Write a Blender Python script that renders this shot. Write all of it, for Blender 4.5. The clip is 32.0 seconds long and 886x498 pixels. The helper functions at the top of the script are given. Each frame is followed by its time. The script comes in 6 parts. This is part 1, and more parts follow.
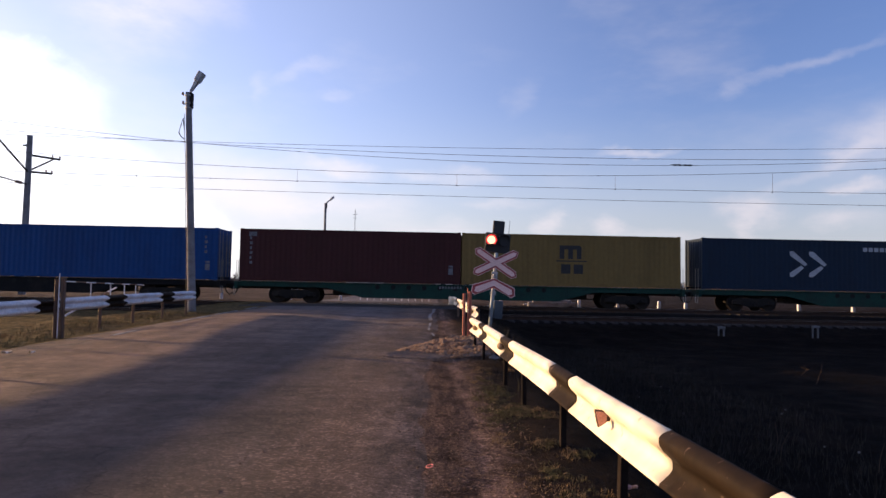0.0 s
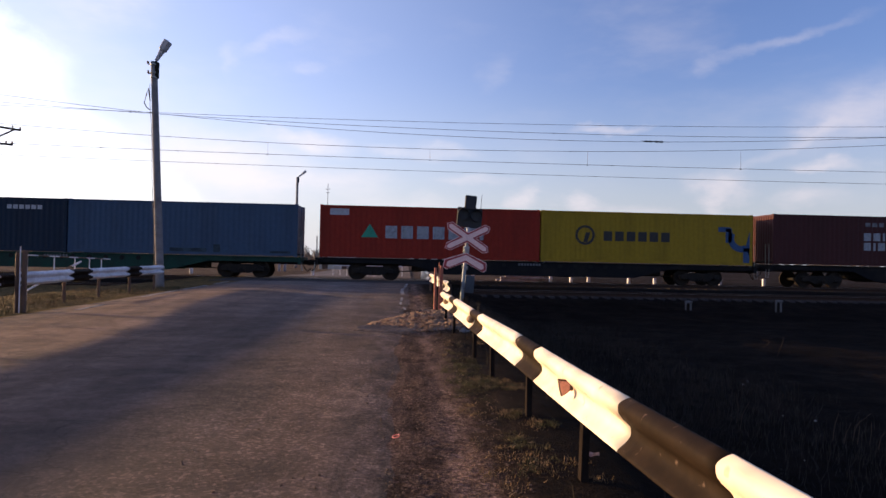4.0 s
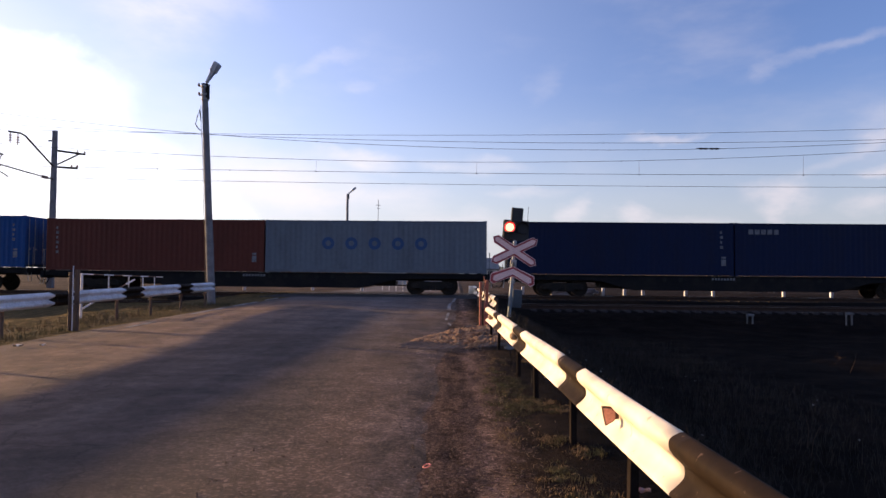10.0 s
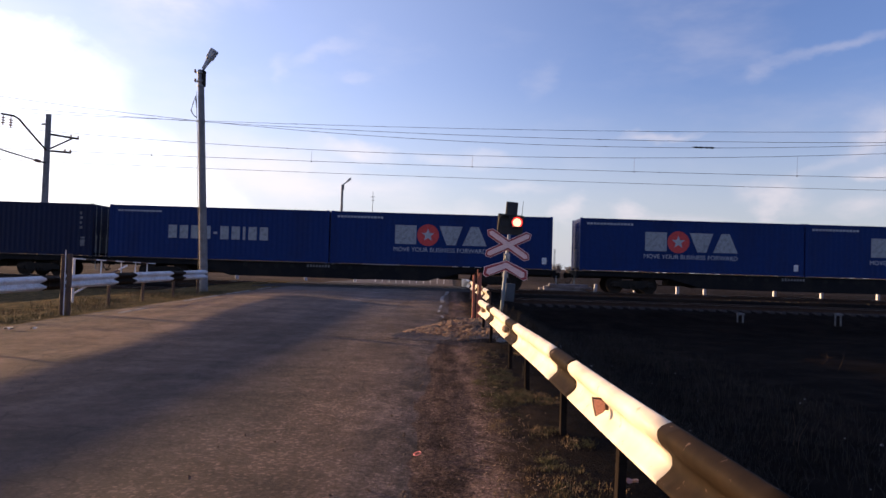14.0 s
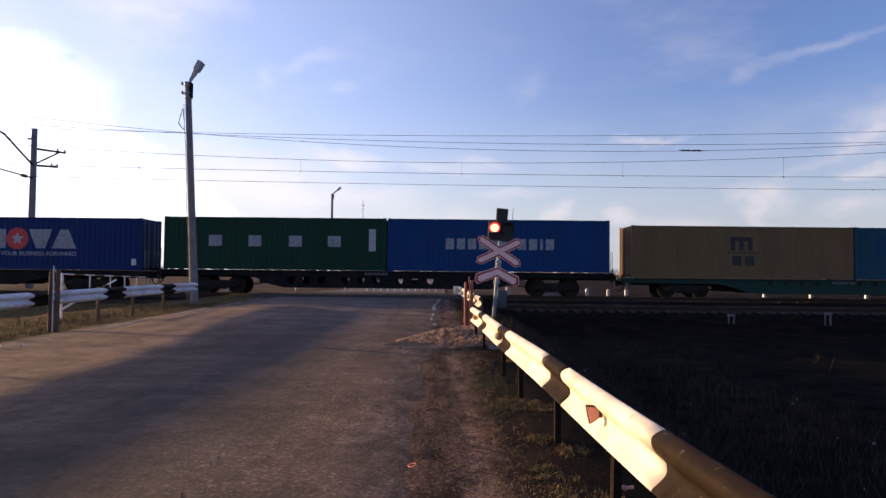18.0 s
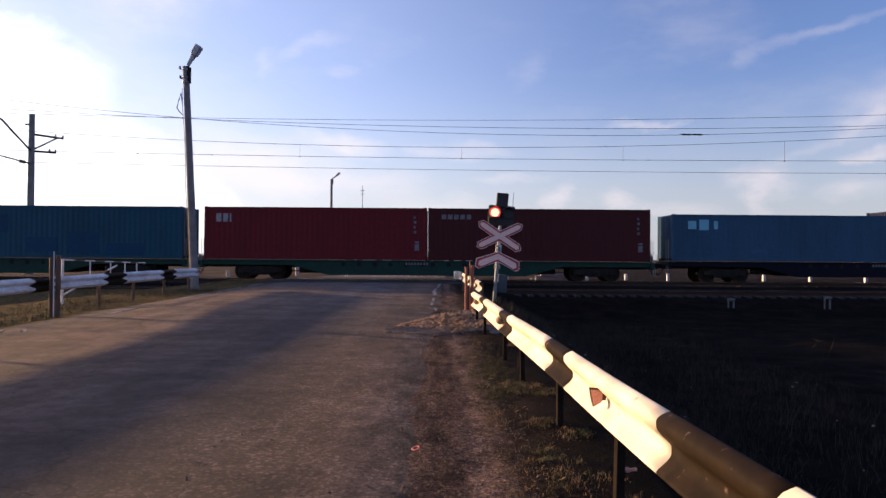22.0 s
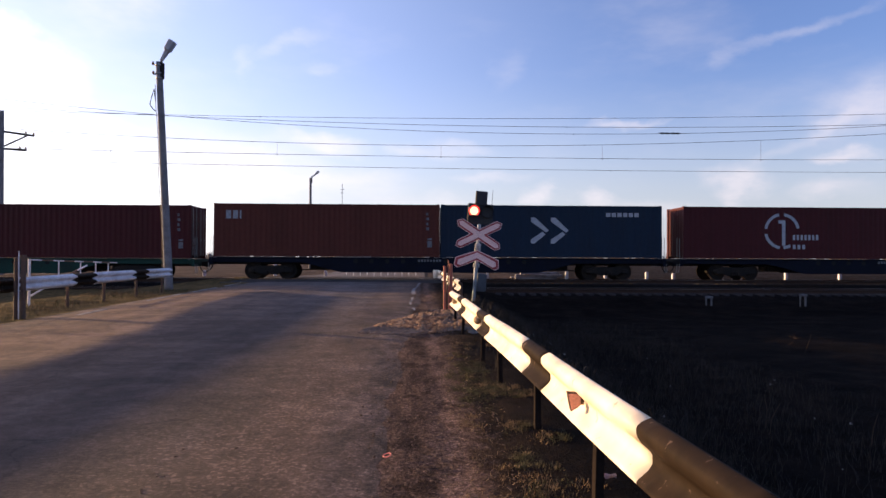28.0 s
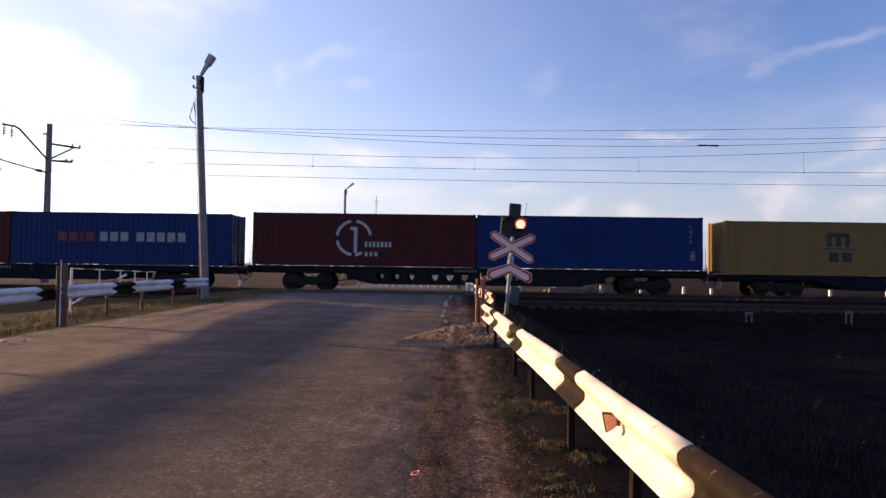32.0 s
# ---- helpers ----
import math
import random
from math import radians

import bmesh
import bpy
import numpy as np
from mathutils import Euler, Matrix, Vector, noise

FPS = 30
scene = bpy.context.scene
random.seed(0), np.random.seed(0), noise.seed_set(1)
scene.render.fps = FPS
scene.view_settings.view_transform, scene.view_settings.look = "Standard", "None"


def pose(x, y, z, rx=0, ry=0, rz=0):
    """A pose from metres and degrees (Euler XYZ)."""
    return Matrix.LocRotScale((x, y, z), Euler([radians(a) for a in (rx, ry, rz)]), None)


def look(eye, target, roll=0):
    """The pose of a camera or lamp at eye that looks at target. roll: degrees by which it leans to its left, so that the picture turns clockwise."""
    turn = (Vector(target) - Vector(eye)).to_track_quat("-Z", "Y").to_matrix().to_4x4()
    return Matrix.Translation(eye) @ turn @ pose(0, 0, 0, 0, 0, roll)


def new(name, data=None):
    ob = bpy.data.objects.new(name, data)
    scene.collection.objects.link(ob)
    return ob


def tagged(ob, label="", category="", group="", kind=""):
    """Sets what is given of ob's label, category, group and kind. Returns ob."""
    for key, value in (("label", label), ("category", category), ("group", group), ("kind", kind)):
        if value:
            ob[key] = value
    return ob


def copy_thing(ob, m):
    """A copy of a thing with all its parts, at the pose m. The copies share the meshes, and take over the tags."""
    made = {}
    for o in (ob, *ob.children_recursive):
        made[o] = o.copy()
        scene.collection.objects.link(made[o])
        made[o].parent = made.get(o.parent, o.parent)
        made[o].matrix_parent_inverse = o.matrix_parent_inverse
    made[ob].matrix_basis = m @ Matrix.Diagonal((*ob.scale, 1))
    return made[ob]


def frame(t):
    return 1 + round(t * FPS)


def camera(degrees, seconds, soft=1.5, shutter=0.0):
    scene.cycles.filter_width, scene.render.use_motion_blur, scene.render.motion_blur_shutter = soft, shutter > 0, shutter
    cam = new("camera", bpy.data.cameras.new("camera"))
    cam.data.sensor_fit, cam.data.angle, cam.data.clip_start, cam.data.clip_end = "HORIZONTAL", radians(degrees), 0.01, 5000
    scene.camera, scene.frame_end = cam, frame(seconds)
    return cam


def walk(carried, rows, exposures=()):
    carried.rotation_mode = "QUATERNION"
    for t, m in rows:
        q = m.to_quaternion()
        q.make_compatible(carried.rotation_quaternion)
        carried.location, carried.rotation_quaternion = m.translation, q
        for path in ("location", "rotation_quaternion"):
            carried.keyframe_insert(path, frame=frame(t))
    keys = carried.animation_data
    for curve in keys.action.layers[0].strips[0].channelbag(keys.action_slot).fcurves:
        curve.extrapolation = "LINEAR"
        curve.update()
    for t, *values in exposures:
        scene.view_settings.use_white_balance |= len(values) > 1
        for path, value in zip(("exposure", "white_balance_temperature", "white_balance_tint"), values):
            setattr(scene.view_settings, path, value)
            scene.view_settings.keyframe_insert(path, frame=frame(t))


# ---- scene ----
# Camera: handheld at eye height beside the guard rail, turning a little
cam = camera(69.0, 32.0)
# seconds, x, y, z, yaw to the left, pitch up, roll
ROWS = [
    (0.0, -0.178, -0.279, 1.422, -0.89, 3.00, 1.09),
    (0.5, -0.183, -0.277, 1.420, -0.64, 2.72, 0.67),
    (1.0, -0.182, -0.278, 1.418, -0.34, 2.17, 0.18),
    (1.5, -0.174, -0.278, 1.420, -2.56, 2.41, 0.97),
    (2.0, -0.174, -0.280, 1.415, -3.26, 1.50, 0.73),
    (2.5, -0.167, -0.285, 1.415, -4.30, 0.96, 0.24),
    (3.0, -0.157, -0.296, 1.406, -5.57, 0.95, 0.53),
    (3.5, -0.151, -0.295, 1.396, -4.12, 0.93, 0.94),
    (5.5, 0.033, -0.081, 1.393, -2.60, 0.42, 1.34),
    (6.0, 0.061, -0.063, 1.393, -2.48, 0.09, 1.24),
    (6.5, 0.044, -0.024, 1.393, -4.14, -0.15, 0.74),
    (7.0, 0.044, 0.004, 1.402, -2.38, 1.66, 0.56),
    (7.5, 0.040, 0.020, 1.404, -1.79, 2.13, 0.86),
    (8.0, 0.034, 0.035, 1.405, -3.21, 2.86, 0.94),
    (8.5, 0.027, 0.044, 1.405, -1.89, -0.21, 2.69),
    (9.0, 0.021, 0.060, 1.395, 4.56, 1.89, -0.35),
    (9.5, 0.033, 0.080, 1.406, 3.50, 1.31, 0.42),
    (10.0, 0.034, 0.086, 1.400, 1.27, 2.07, 0.51),
    (10.5, 0.046, 0.075, 1.384, 0.73, 2.13, 0.95),
    (11.0, 0.046, 0.076, 1.385, -0.35, 1.51, 1.43),
    (11.5, 0.046, 0.084, 1.385, -0.47, 1.48, 1.89),
    (12.0, 0.043, 0.090, 1.384, 0.06, 1.54, 1.72),
    (12.5, 0.034, 0.091, 1.379, 0.10, 2.30, 2.06),
    (13.0, 0.035, 0.086, 1.378, 0.12, 2.11, 1.22),
    (13.5, 0.030, 0.074, 1.375, 0.42, 1.39, 1.41),
    (15.5, 0.019, 0.037, 1.390, 0.91, 2.03, 2.26),
    (16.0, 0.025, 0.059, 1.398, 0.81, 1.95, 0.47),
    (16.5, 0.020, 0.060, 1.386, 0.97, 1.08, 0.91),
    (17.0, 0.026, 0.059, 1.389, 0.70, 0.59, 0.82),
    (17.5, 0.026, 0.063, 1.392, 0.57, 1.23, 0.84),
    (18.0, 0.028, 0.064, 1.397, -0.08, 2.12, 0.57),
    (18.5, 0.019, 0.071, 1.394, -1.32, 1.38, 0.91),
    (19.0, 0.004, 0.075, 1.389, -1.85, 1.71, 0.92),
    (19.5, -0.000, 0.077, 1.392, -1.09, 1.47, 0.71),
    (20.0, 0.003, 0.076, 1.395, 0.67, 1.57, 0.34),
    (20.5, 0.001, 0.081, 1.388, 0.92, 1.06, 0.25),
    (21.0, 0.003, 0.078, 1.388, 0.77, 1.51, 0.46),
    (21.5, -0.000, 0.079, 1.380, 0.63, 1.00, 0.64),
    (22.0, 0.005, 0.080, 1.386, -0.13, 0.81, 0.42),
    (22.5, 0.006, 0.072, 1.387, -0.55, 1.04, 0.58),
    (23.0, 0.002, 0.071, 1.386, -0.48, 0.68, 0.74),
    (23.5, 0.004, 0.069, 1.389, -0.39, 1.03, 0.63),
    (24.0, 0.005, 0.073, 1.387, -1.05, 0.96, 0.60),
    (24.5, 0.007, 0.073, 1.389, -1.93, 1.29, 0.63),
    (25.0, 0.006, 0.077, 1.390, -0.86, 0.85, 0.87),
    (25.5, -0.003, 0.079, 1.402, -1.20, 1.78, 0.31),
    (27.5, 0.113, 0.215, 1.378, -3.84, 1.45, 0.59),
    (28.0, 0.062, 0.266, 1.385, -1.85, 0.72, 0.26),
    (28.5, 0.016, 0.320, 1.392, -0.75, 1.00, -0.72),
    (29.0, 0.003, 0.359, 1.395, 0.99, 1.49, -1.02),
    (29.5, 0.013, 0.375, 1.390, 1.23, 0.99, 0.62),
    (30.0, 0.038, 0.376, 1.389, 1.97, 1.26, 0.71),
    (30.5, 0.063, 0.374, 1.393, 0.41, 1.20, 0.62),
    (31.0, 0.080, 0.361, 1.387, -0.42, 0.79, 0.53),
    (31.5, 0.087, 0.358, 1.390, -0.32, 1.47, 0.27),
    (32.0, 0.076, 0.360, 1.392, 1.10, 1.77, 0.81),
]


def eye_pose(x, y, z, yaw, pitch, roll):
    return pose(x, y, z, 0, 0, yaw) @ pose(0, 0, 0, 90 + pitch, 0, 0) @ pose(0, 0, 0, 0, 0, roll)


walk(cam, [(t, eye_pose(*r)) for t, *r in ROWS], ((0, 1.05), (8, 1.08), (9, 1.14), (10.5, 1.04), (25.5, 1.06), (27.5, 1.2), (29.3, 1.21), (30.5, 1.15), (32, 1.12)))

# ---- light ----
SUN_LEFT, SUN_UP = 67.3, 6.6
world = bpy.data.worlds.new("sky")
scene.world = world
world.use_nodes = True
scene.view_settings.exposure = 0.0
sun_way = Vector((-math.sin(radians(SUN_LEFT)) * math.cos(radians(SUN_UP)), math.cos(radians(SUN_LEFT)) * math.cos(radians(SUN_UP)), math.sin(radians(SUN_UP))))


def build_sky():
    nt = world.node_tree
    nt.nodes.clear()
    N, L = nt.nodes.new, nt.links.new
    out, bg = N("ShaderNodeOutputWorld"), N("ShaderNodeBackground")
    sky = N("ShaderNodeTexSky")
    sky.sky_type, sky.sun_disc = "NISHITA", False
    sky.sun_elevation, sky.sun_rotation = radians(SUN_UP), radians(-SUN_LEFT)
    sky.air_density, sky.dust_density, sky.ozone_density = 1.0, 1.2, 3.0
    tc = N("ShaderNodeTexCoord")
    sep = N("ShaderNodeSeparateXYZ")
    L(tc.outputs["Generated"], sep.inputs[0])

    def op(kind, a, b=None):
        m = N("ShaderNodeMath")
        m.operation = kind
        for k, v in enumerate((a, b)):
            if v is None:
                continue
            if isinstance(v, (int, float)):
                m.inputs[k].default_value = v
            else:
                L(v, m.inputs[k])
        return m.outputs[0]

    def ramp(v, lo, hi, a=0.0, z=1.0):
        m = N("ShaderNodeMapRange")
        m.interpolation_type = "SMOOTHSTEP"
        for key, val in (("From Min", lo), ("From Max", hi), ("To Min", a), ("To Max", z)):
            m.inputs[key].default_value = val
        L(v, m.inputs["Value"])
        return m.outputs[0]

    def tint(colour, fac):
        m = N("ShaderNodeVectorMath")
        m.operation = "SCALE"
        m.inputs[0].default_value = colour
        L(fac, m.inputs[3])
        return m.outputs[0]

    def blend(fac, a, colour):
        m = N("ShaderNodeMix")
        m.data_type = "RGBA"
        L(fac, m.inputs[0])
        L(a, m.inputs[6])
        m.inputs[7].default_value = (*colour, 1)
        return m.outputs[2]

    # bearing to the right of straight ahead and height, both in degrees
    az = op("MULTIPLY", op("ARCTAN2", sep.outputs[0], sep.outputs[1]), 57.2958)
    el = op("MULTIPLY", op("ARCSINE", sep.outputs[2]), 57.2958)
    flat = N("ShaderNodeCombineXYZ")
    L(az, flat.inputs[0]), L(el, flat.inputs[1])

    def noise_at(scale, detail, stretch, turn=0.0, colour=False, rough=0.6):
        mp = N("ShaderNodeMapping")
        mp.inputs["Scale"].default_value, mp.inputs["Rotation"].default_value = stretch, (0, 0, radians(turn))
        L(flat.outputs[0], mp.inputs[0])
        n = N("ShaderNodeTexNoise")
        n.inputs["Scale"].default_value, n.inputs["Detail"].default_value, n.inputs["Roughness"].default_value = scale, detail, rough
        L(mp.outputs[0], n.inputs["Vector"])
        return n.outputs["Color" if colour else "Fac"]

    warp = N("ShaderNodeVectorMath")
    warp.operation = "MULTIPLY_ADD"
    L(noise_at(0.10, 5, (1, 1.6, 1), 0, True), warp.inputs[0])
    warp.inputs[1].default_value, warp.inputs[2].default_value = (9, 5, 0), (-4.5, -2.5, 0)
    bent = N("ShaderNodeVectorMath")
    L(flat.outputs[0], bent.inputs[0]), L(warp.outputs[0], bent.inputs[1])
    total = None
    # thin clouds: bearing, height, half width, half height, tilt, strength
    for a, e, w, h, turn, k in CLOUDS:
        mp = N("ShaderNodeMapping")
        mp.vector_type = "TEXTURE"
        mp.inputs["Location"].default_value, mp.inputs["Rotation"].default_value, mp.inputs["Scale"].default_value = (a, e, 0), (0, 0, radians(turn)), (w, h, 1)
        L(bent.outputs[0], mp.inputs[0])
        ln = N("ShaderNodeVectorMath")
        ln.operation = "LENGTH"
        L(mp.outputs[0], ln.inputs[0])
        v = ramp(ln.outputs["Value"], 1.15, 0.1, 0.0, k)
        total = v if total is None else op("ADD", total, v)
    torn = ramp(noise_at(0.22, 6, (0.55, 1.5, 1), 12), 0.30, 0.68, 0.35, 1.0)
    wisps = ramp(noise_at(0.055, 6, (0.5, 1.3, 1), 18), 0.48, 0.78, 0.0, 0.30)
    cloudy = op("MINIMUM", op("ADD", op("MULTIPLY", total, torn), wisps), 0.9)
    # haze along the horizon and a bright veil of cloud round the sun
    haze = ramp(el, 17.0, -1.0, 0.0, 0.80)
    dot = N("ShaderNodeVectorMath")
    dot.operation = "DOT_PRODUCT"
    dot.inputs[1].default_value = sun_way
    L(tc.outputs["Generated"], dot.inputs[0])
    # the bright bank of cloud: a sloping top and a torn edge away from the sun
    fray = op("MULTIPLY", op("SUBTRACT", noise_at(0.16, 6, (1, 1.3, 1), 30), 0.5), 7.0)
    rim = op("MULTIPLY", op("SUBTRACT", noise_at(0.09, 6, (1, 1.3, 1), 60), 0.5), 9.0)
    under = op("SUBTRACT", op("ADD", op("SUBTRACT", 17.0, op("MULTIPLY", op("ADD", az, 34.7), 0.27)), fray), el)
    beside = op("SUBTRACT", op("ADD", op("ADD", -27.0, op("MULTIPLY", op("MAXIMUM", op("SUBTRACT", 11.7, el), 0.0), 1.33)), rim), az)
    bank = op("MULTIPLY", op("MULTIPLY", ramp(under, -0.8, 1.6), ramp(beside, -1.8, 2.6)), ramp(dot.outputs["Value"], 0.45, 0.68))
    veil = op("ADD", op("MULTIPLY", bank, 0.36), ramp(dot.outputs["Value"], -0.05, 0.92, 0.0, 0.30))
    base = N("ShaderNodeVectorMath")
    base.operation = "MULTIPLY"
    L(sky.outputs[0], base.inputs[0])
    base.inputs[1].default_value = SKY_TINT
    seen = blend(haze, base.outputs[0], (3.95, 4.2, 4.8))
    seen = blend(cloudy, seen, (5.75, 5.2, 5.55))
    add = N("ShaderNodeVectorMath")
    L(seen, add.inputs[0]), L(tint((5.8, 5.7, 5.5), veil), add.inputs[1])
    L(add.outputs[0], bg.inputs[0])
    bg.inputs[1].default_value = 0.075
    L(bg.outputs[0], out.inputs[0])


SKY_TINT = (2.06, 1.64, 2.07)
CLOUDS = ((30.5, 17.2, 8.0, 0.7, 12, 0.22), (24.8, 15.9, 1.8, 1.0, 20, 0.18), (37.0, 11.6, 7.5, 3.0, 24, 0.45), (31.0, 9.0, 6.5, 0.8, 22, 0.3), (7.4, 16.6, 1.6, 2.2, -50, 0.22), (17.6, 11.8, 4.2, 0.5, 0, 0.6), (26.3, 6.2, 3.2, 1.3, -6, 0.8), (26.0, 4.6, 1.2, 1.4, 0, 0.6), (10.6, 5.0, 1.9, 1.3, 0, 0.75), (14.6, 4.8, 2.0, 1.2, 0, 0.75), (34.2, 7.4, 3.2, 0.6, 0, 0.55), (33.2, 5.2, 3.2, 1.0, 0, 0.5), (3.0, 9.6, 3.6, 1.0, 0, 0.45), (19.0, 4.2, 5.0, 1.0, 0, 0.4), (-1.0, 4.4, 7.0, 1.4, 0, 0.5), (6.0, 6.8, 4.0, 0.7, 0, 0.4),
          (-11.5, 18.0, 3.4, 0.9, 24, 0.22), (-15.0, 16.2, 0.9, 2.0, -20, 0.2), (-8.4, 16.4, 1.8, 0.6, 0, 0.2), (-9.4, 9.7, 4.8, 1.4, -6, 0.75), (-1.5, 9.7, 3.0, 0.8, 0, 0.5), (-16.5, 7.6, 9.0, 3.2, 0, 0.65), (-8.0, 6.2, 8.0, 1.8, 0, 0.6), (-26.0, 21.0, 7.0, 4.0, 10, 0.6), (-19.0, 23.0, 4.5, 2.5, 0, 0.3))
build_sky()
sun = new("sun", bpy.data.lights.new("sun", "SUN"))
sun.data.energy, sun.data.angle, sun.data.color = 5.0, radians(0.9), (1.0, 0.64, 0.32)
sun.matrix_world = look(sun_way * 100, (0, 0, 0))


# ---- materials ----
def material(name, base, rough=0.7, metal=0.0, second=None, scale=6.0, amount=0.5, grain=60.0, bump=0.15, vary=0.0, spec=0.4, streak=0.0, coords="Object", speck=1.0, chips=None):
    """Paint, metal, earth: two colours mixed by large stains and fine grain, with relief."""
    m = bpy.data.materials.new(name)
    m.use_nodes = True
    nt = m.node_tree
    b = nt.nodes["Principled BSDF"]
    N, L = nt.nodes.new, nt.links.new
    tc, mp = N("ShaderNodeTexCoord"), N("ShaderNodeMapping")
    L(tc.outputs[coords], mp.inputs[0])
    if streak:
        mp.inputs["Scale"].default_value = (1, 1, streak)
    n1, n2 = N("ShaderNodeTexNoise"), N("ShaderNodeTexNoise")
    n1.inputs["Scale"].default_value, n1.inputs["Detail"].default_value, n1.inputs["Roughness"].default_value = scale, 5, 0.6
    n2.inputs["Scale"].default_value, n2.inputs["Detail"].default_value = grain, 3
    L(mp.outputs[0], n1.inputs["Vector"])
    L(tc.outputs[coords], n2.inputs["Vector"])
    if vary:
        info = N("ShaderNodeObjectInfo")
        off = N("ShaderNodeMath")
        off.operation, off.inputs[1].default_value = "MULTIPLY", 37.0
        L(info.outputs["Random"], off.inputs[0])
        cx = N("ShaderNodeCombineXYZ")
        L(off.outputs[0], cx.inputs[0])
        L(cx.outputs[0], mp.inputs["Location"])
    r1 = N("ShaderNodeMapRange")
    r1.interpolation_type = "SMOOTHSTEP"
    r1.inputs["From Min"].default_value, r1.inputs["From Max"].default_value = 0.42, 0.68
    r1.inputs["To Max"].default_value = amount
    L(n1.outputs["Fac"], r1.inputs["Value"])
    mix = N("ShaderNodeMix")
    mix.data_type = "RGBA"
    second = second or tuple(c * 0.6 for c in base)
    mix.inputs[6].default_value, mix.inputs[7].default_value = (*base, 1), (*second, 1)
    L(r1.outputs[0], mix.inputs[0])
    r2 = N("ShaderNodeMapRange")
    r2.inputs["From Min"].default_value, r2.inputs["From Max"].default_value = 0.3, 0.7
    r2.inputs["To Min"].default_value, r2.inputs["To Max"].default_value = 1 - 0.22 * speck, 1 + 0.2 * speck
    L(n2.outputs["Fac"], r2.inputs["Value"])
    mul = N("ShaderNodeVectorMath")
    mul.operation = "SCALE"
    L(mix.outputs[2], mul.inputs[0])
    L(r2.outputs[0], mul.inputs[3])
    colour = mul.outputs[0]
    if chips:
        n3, r3, mx = N("ShaderNodeTexNoise"), N("ShaderNodeMapRange"), N("ShaderNodeMix")
        n3.inputs["Scale"].default_value, n3.inputs["Detail"].default_value, n3.inputs["Roughness"].default_value = 11.0, 7, 0.62
        r3.inputs["From Min"].default_value, r3.inputs["From Max"].default_value = 0.62, 0.66
        mx.data_type = "RGBA"
        mx.inputs[7].default_value = (*chips, 1)
        L(tc.outputs[coords], n3.inputs["Vector"]), L(n3.outputs["Fac"], r3.inputs["Value"]), L(r3.outputs[0], mx.inputs[0]), L(colour, mx.inputs[6])
        colour = mx.outputs[2]
    L(colour, b.inputs["Base Color"])
    b.inputs["Roughness"].default_value, b.inputs["Metallic"].default_value = rough, metal
    b.inputs["Specular IOR Level"].default_value = spec
    if bump:
        bp = N("ShaderNodeBump")
        bp.inputs["Strength"].default_value, bp.inputs["Distance"].default_value = bump, 0.02
        L(n2.outputs["Fac"], bp.inputs["Height"])
        L(bp.outputs[0], b.inputs["Normal"])
    return m


def paint(name, base, rust=(0.09, 0.05, 0.03)):
    base = tuple(0.72 * c for c in base)
    return material(name, base, 0.6, 0.0, tuple(0.72 * c + 0.05 * r for c, r in zip(base, rust)), 0.9, 0.7, 5.0, 0.02, vary=1.0, spec=0.15, streak=0.25, speck=0.35)


def glow_material(name, colour, strength):
    m = bpy.data.materials.new(name)
    m.use_nodes = True
    b = m.node_tree.nodes["Principled BSDF"]
    b.inputs["Base Color"].default_value = (*colour, 1)
    b.inputs["Emission Color"].default_value, b.inputs["Emission Strength"].default_value = (*colour, 1), strength
    return m


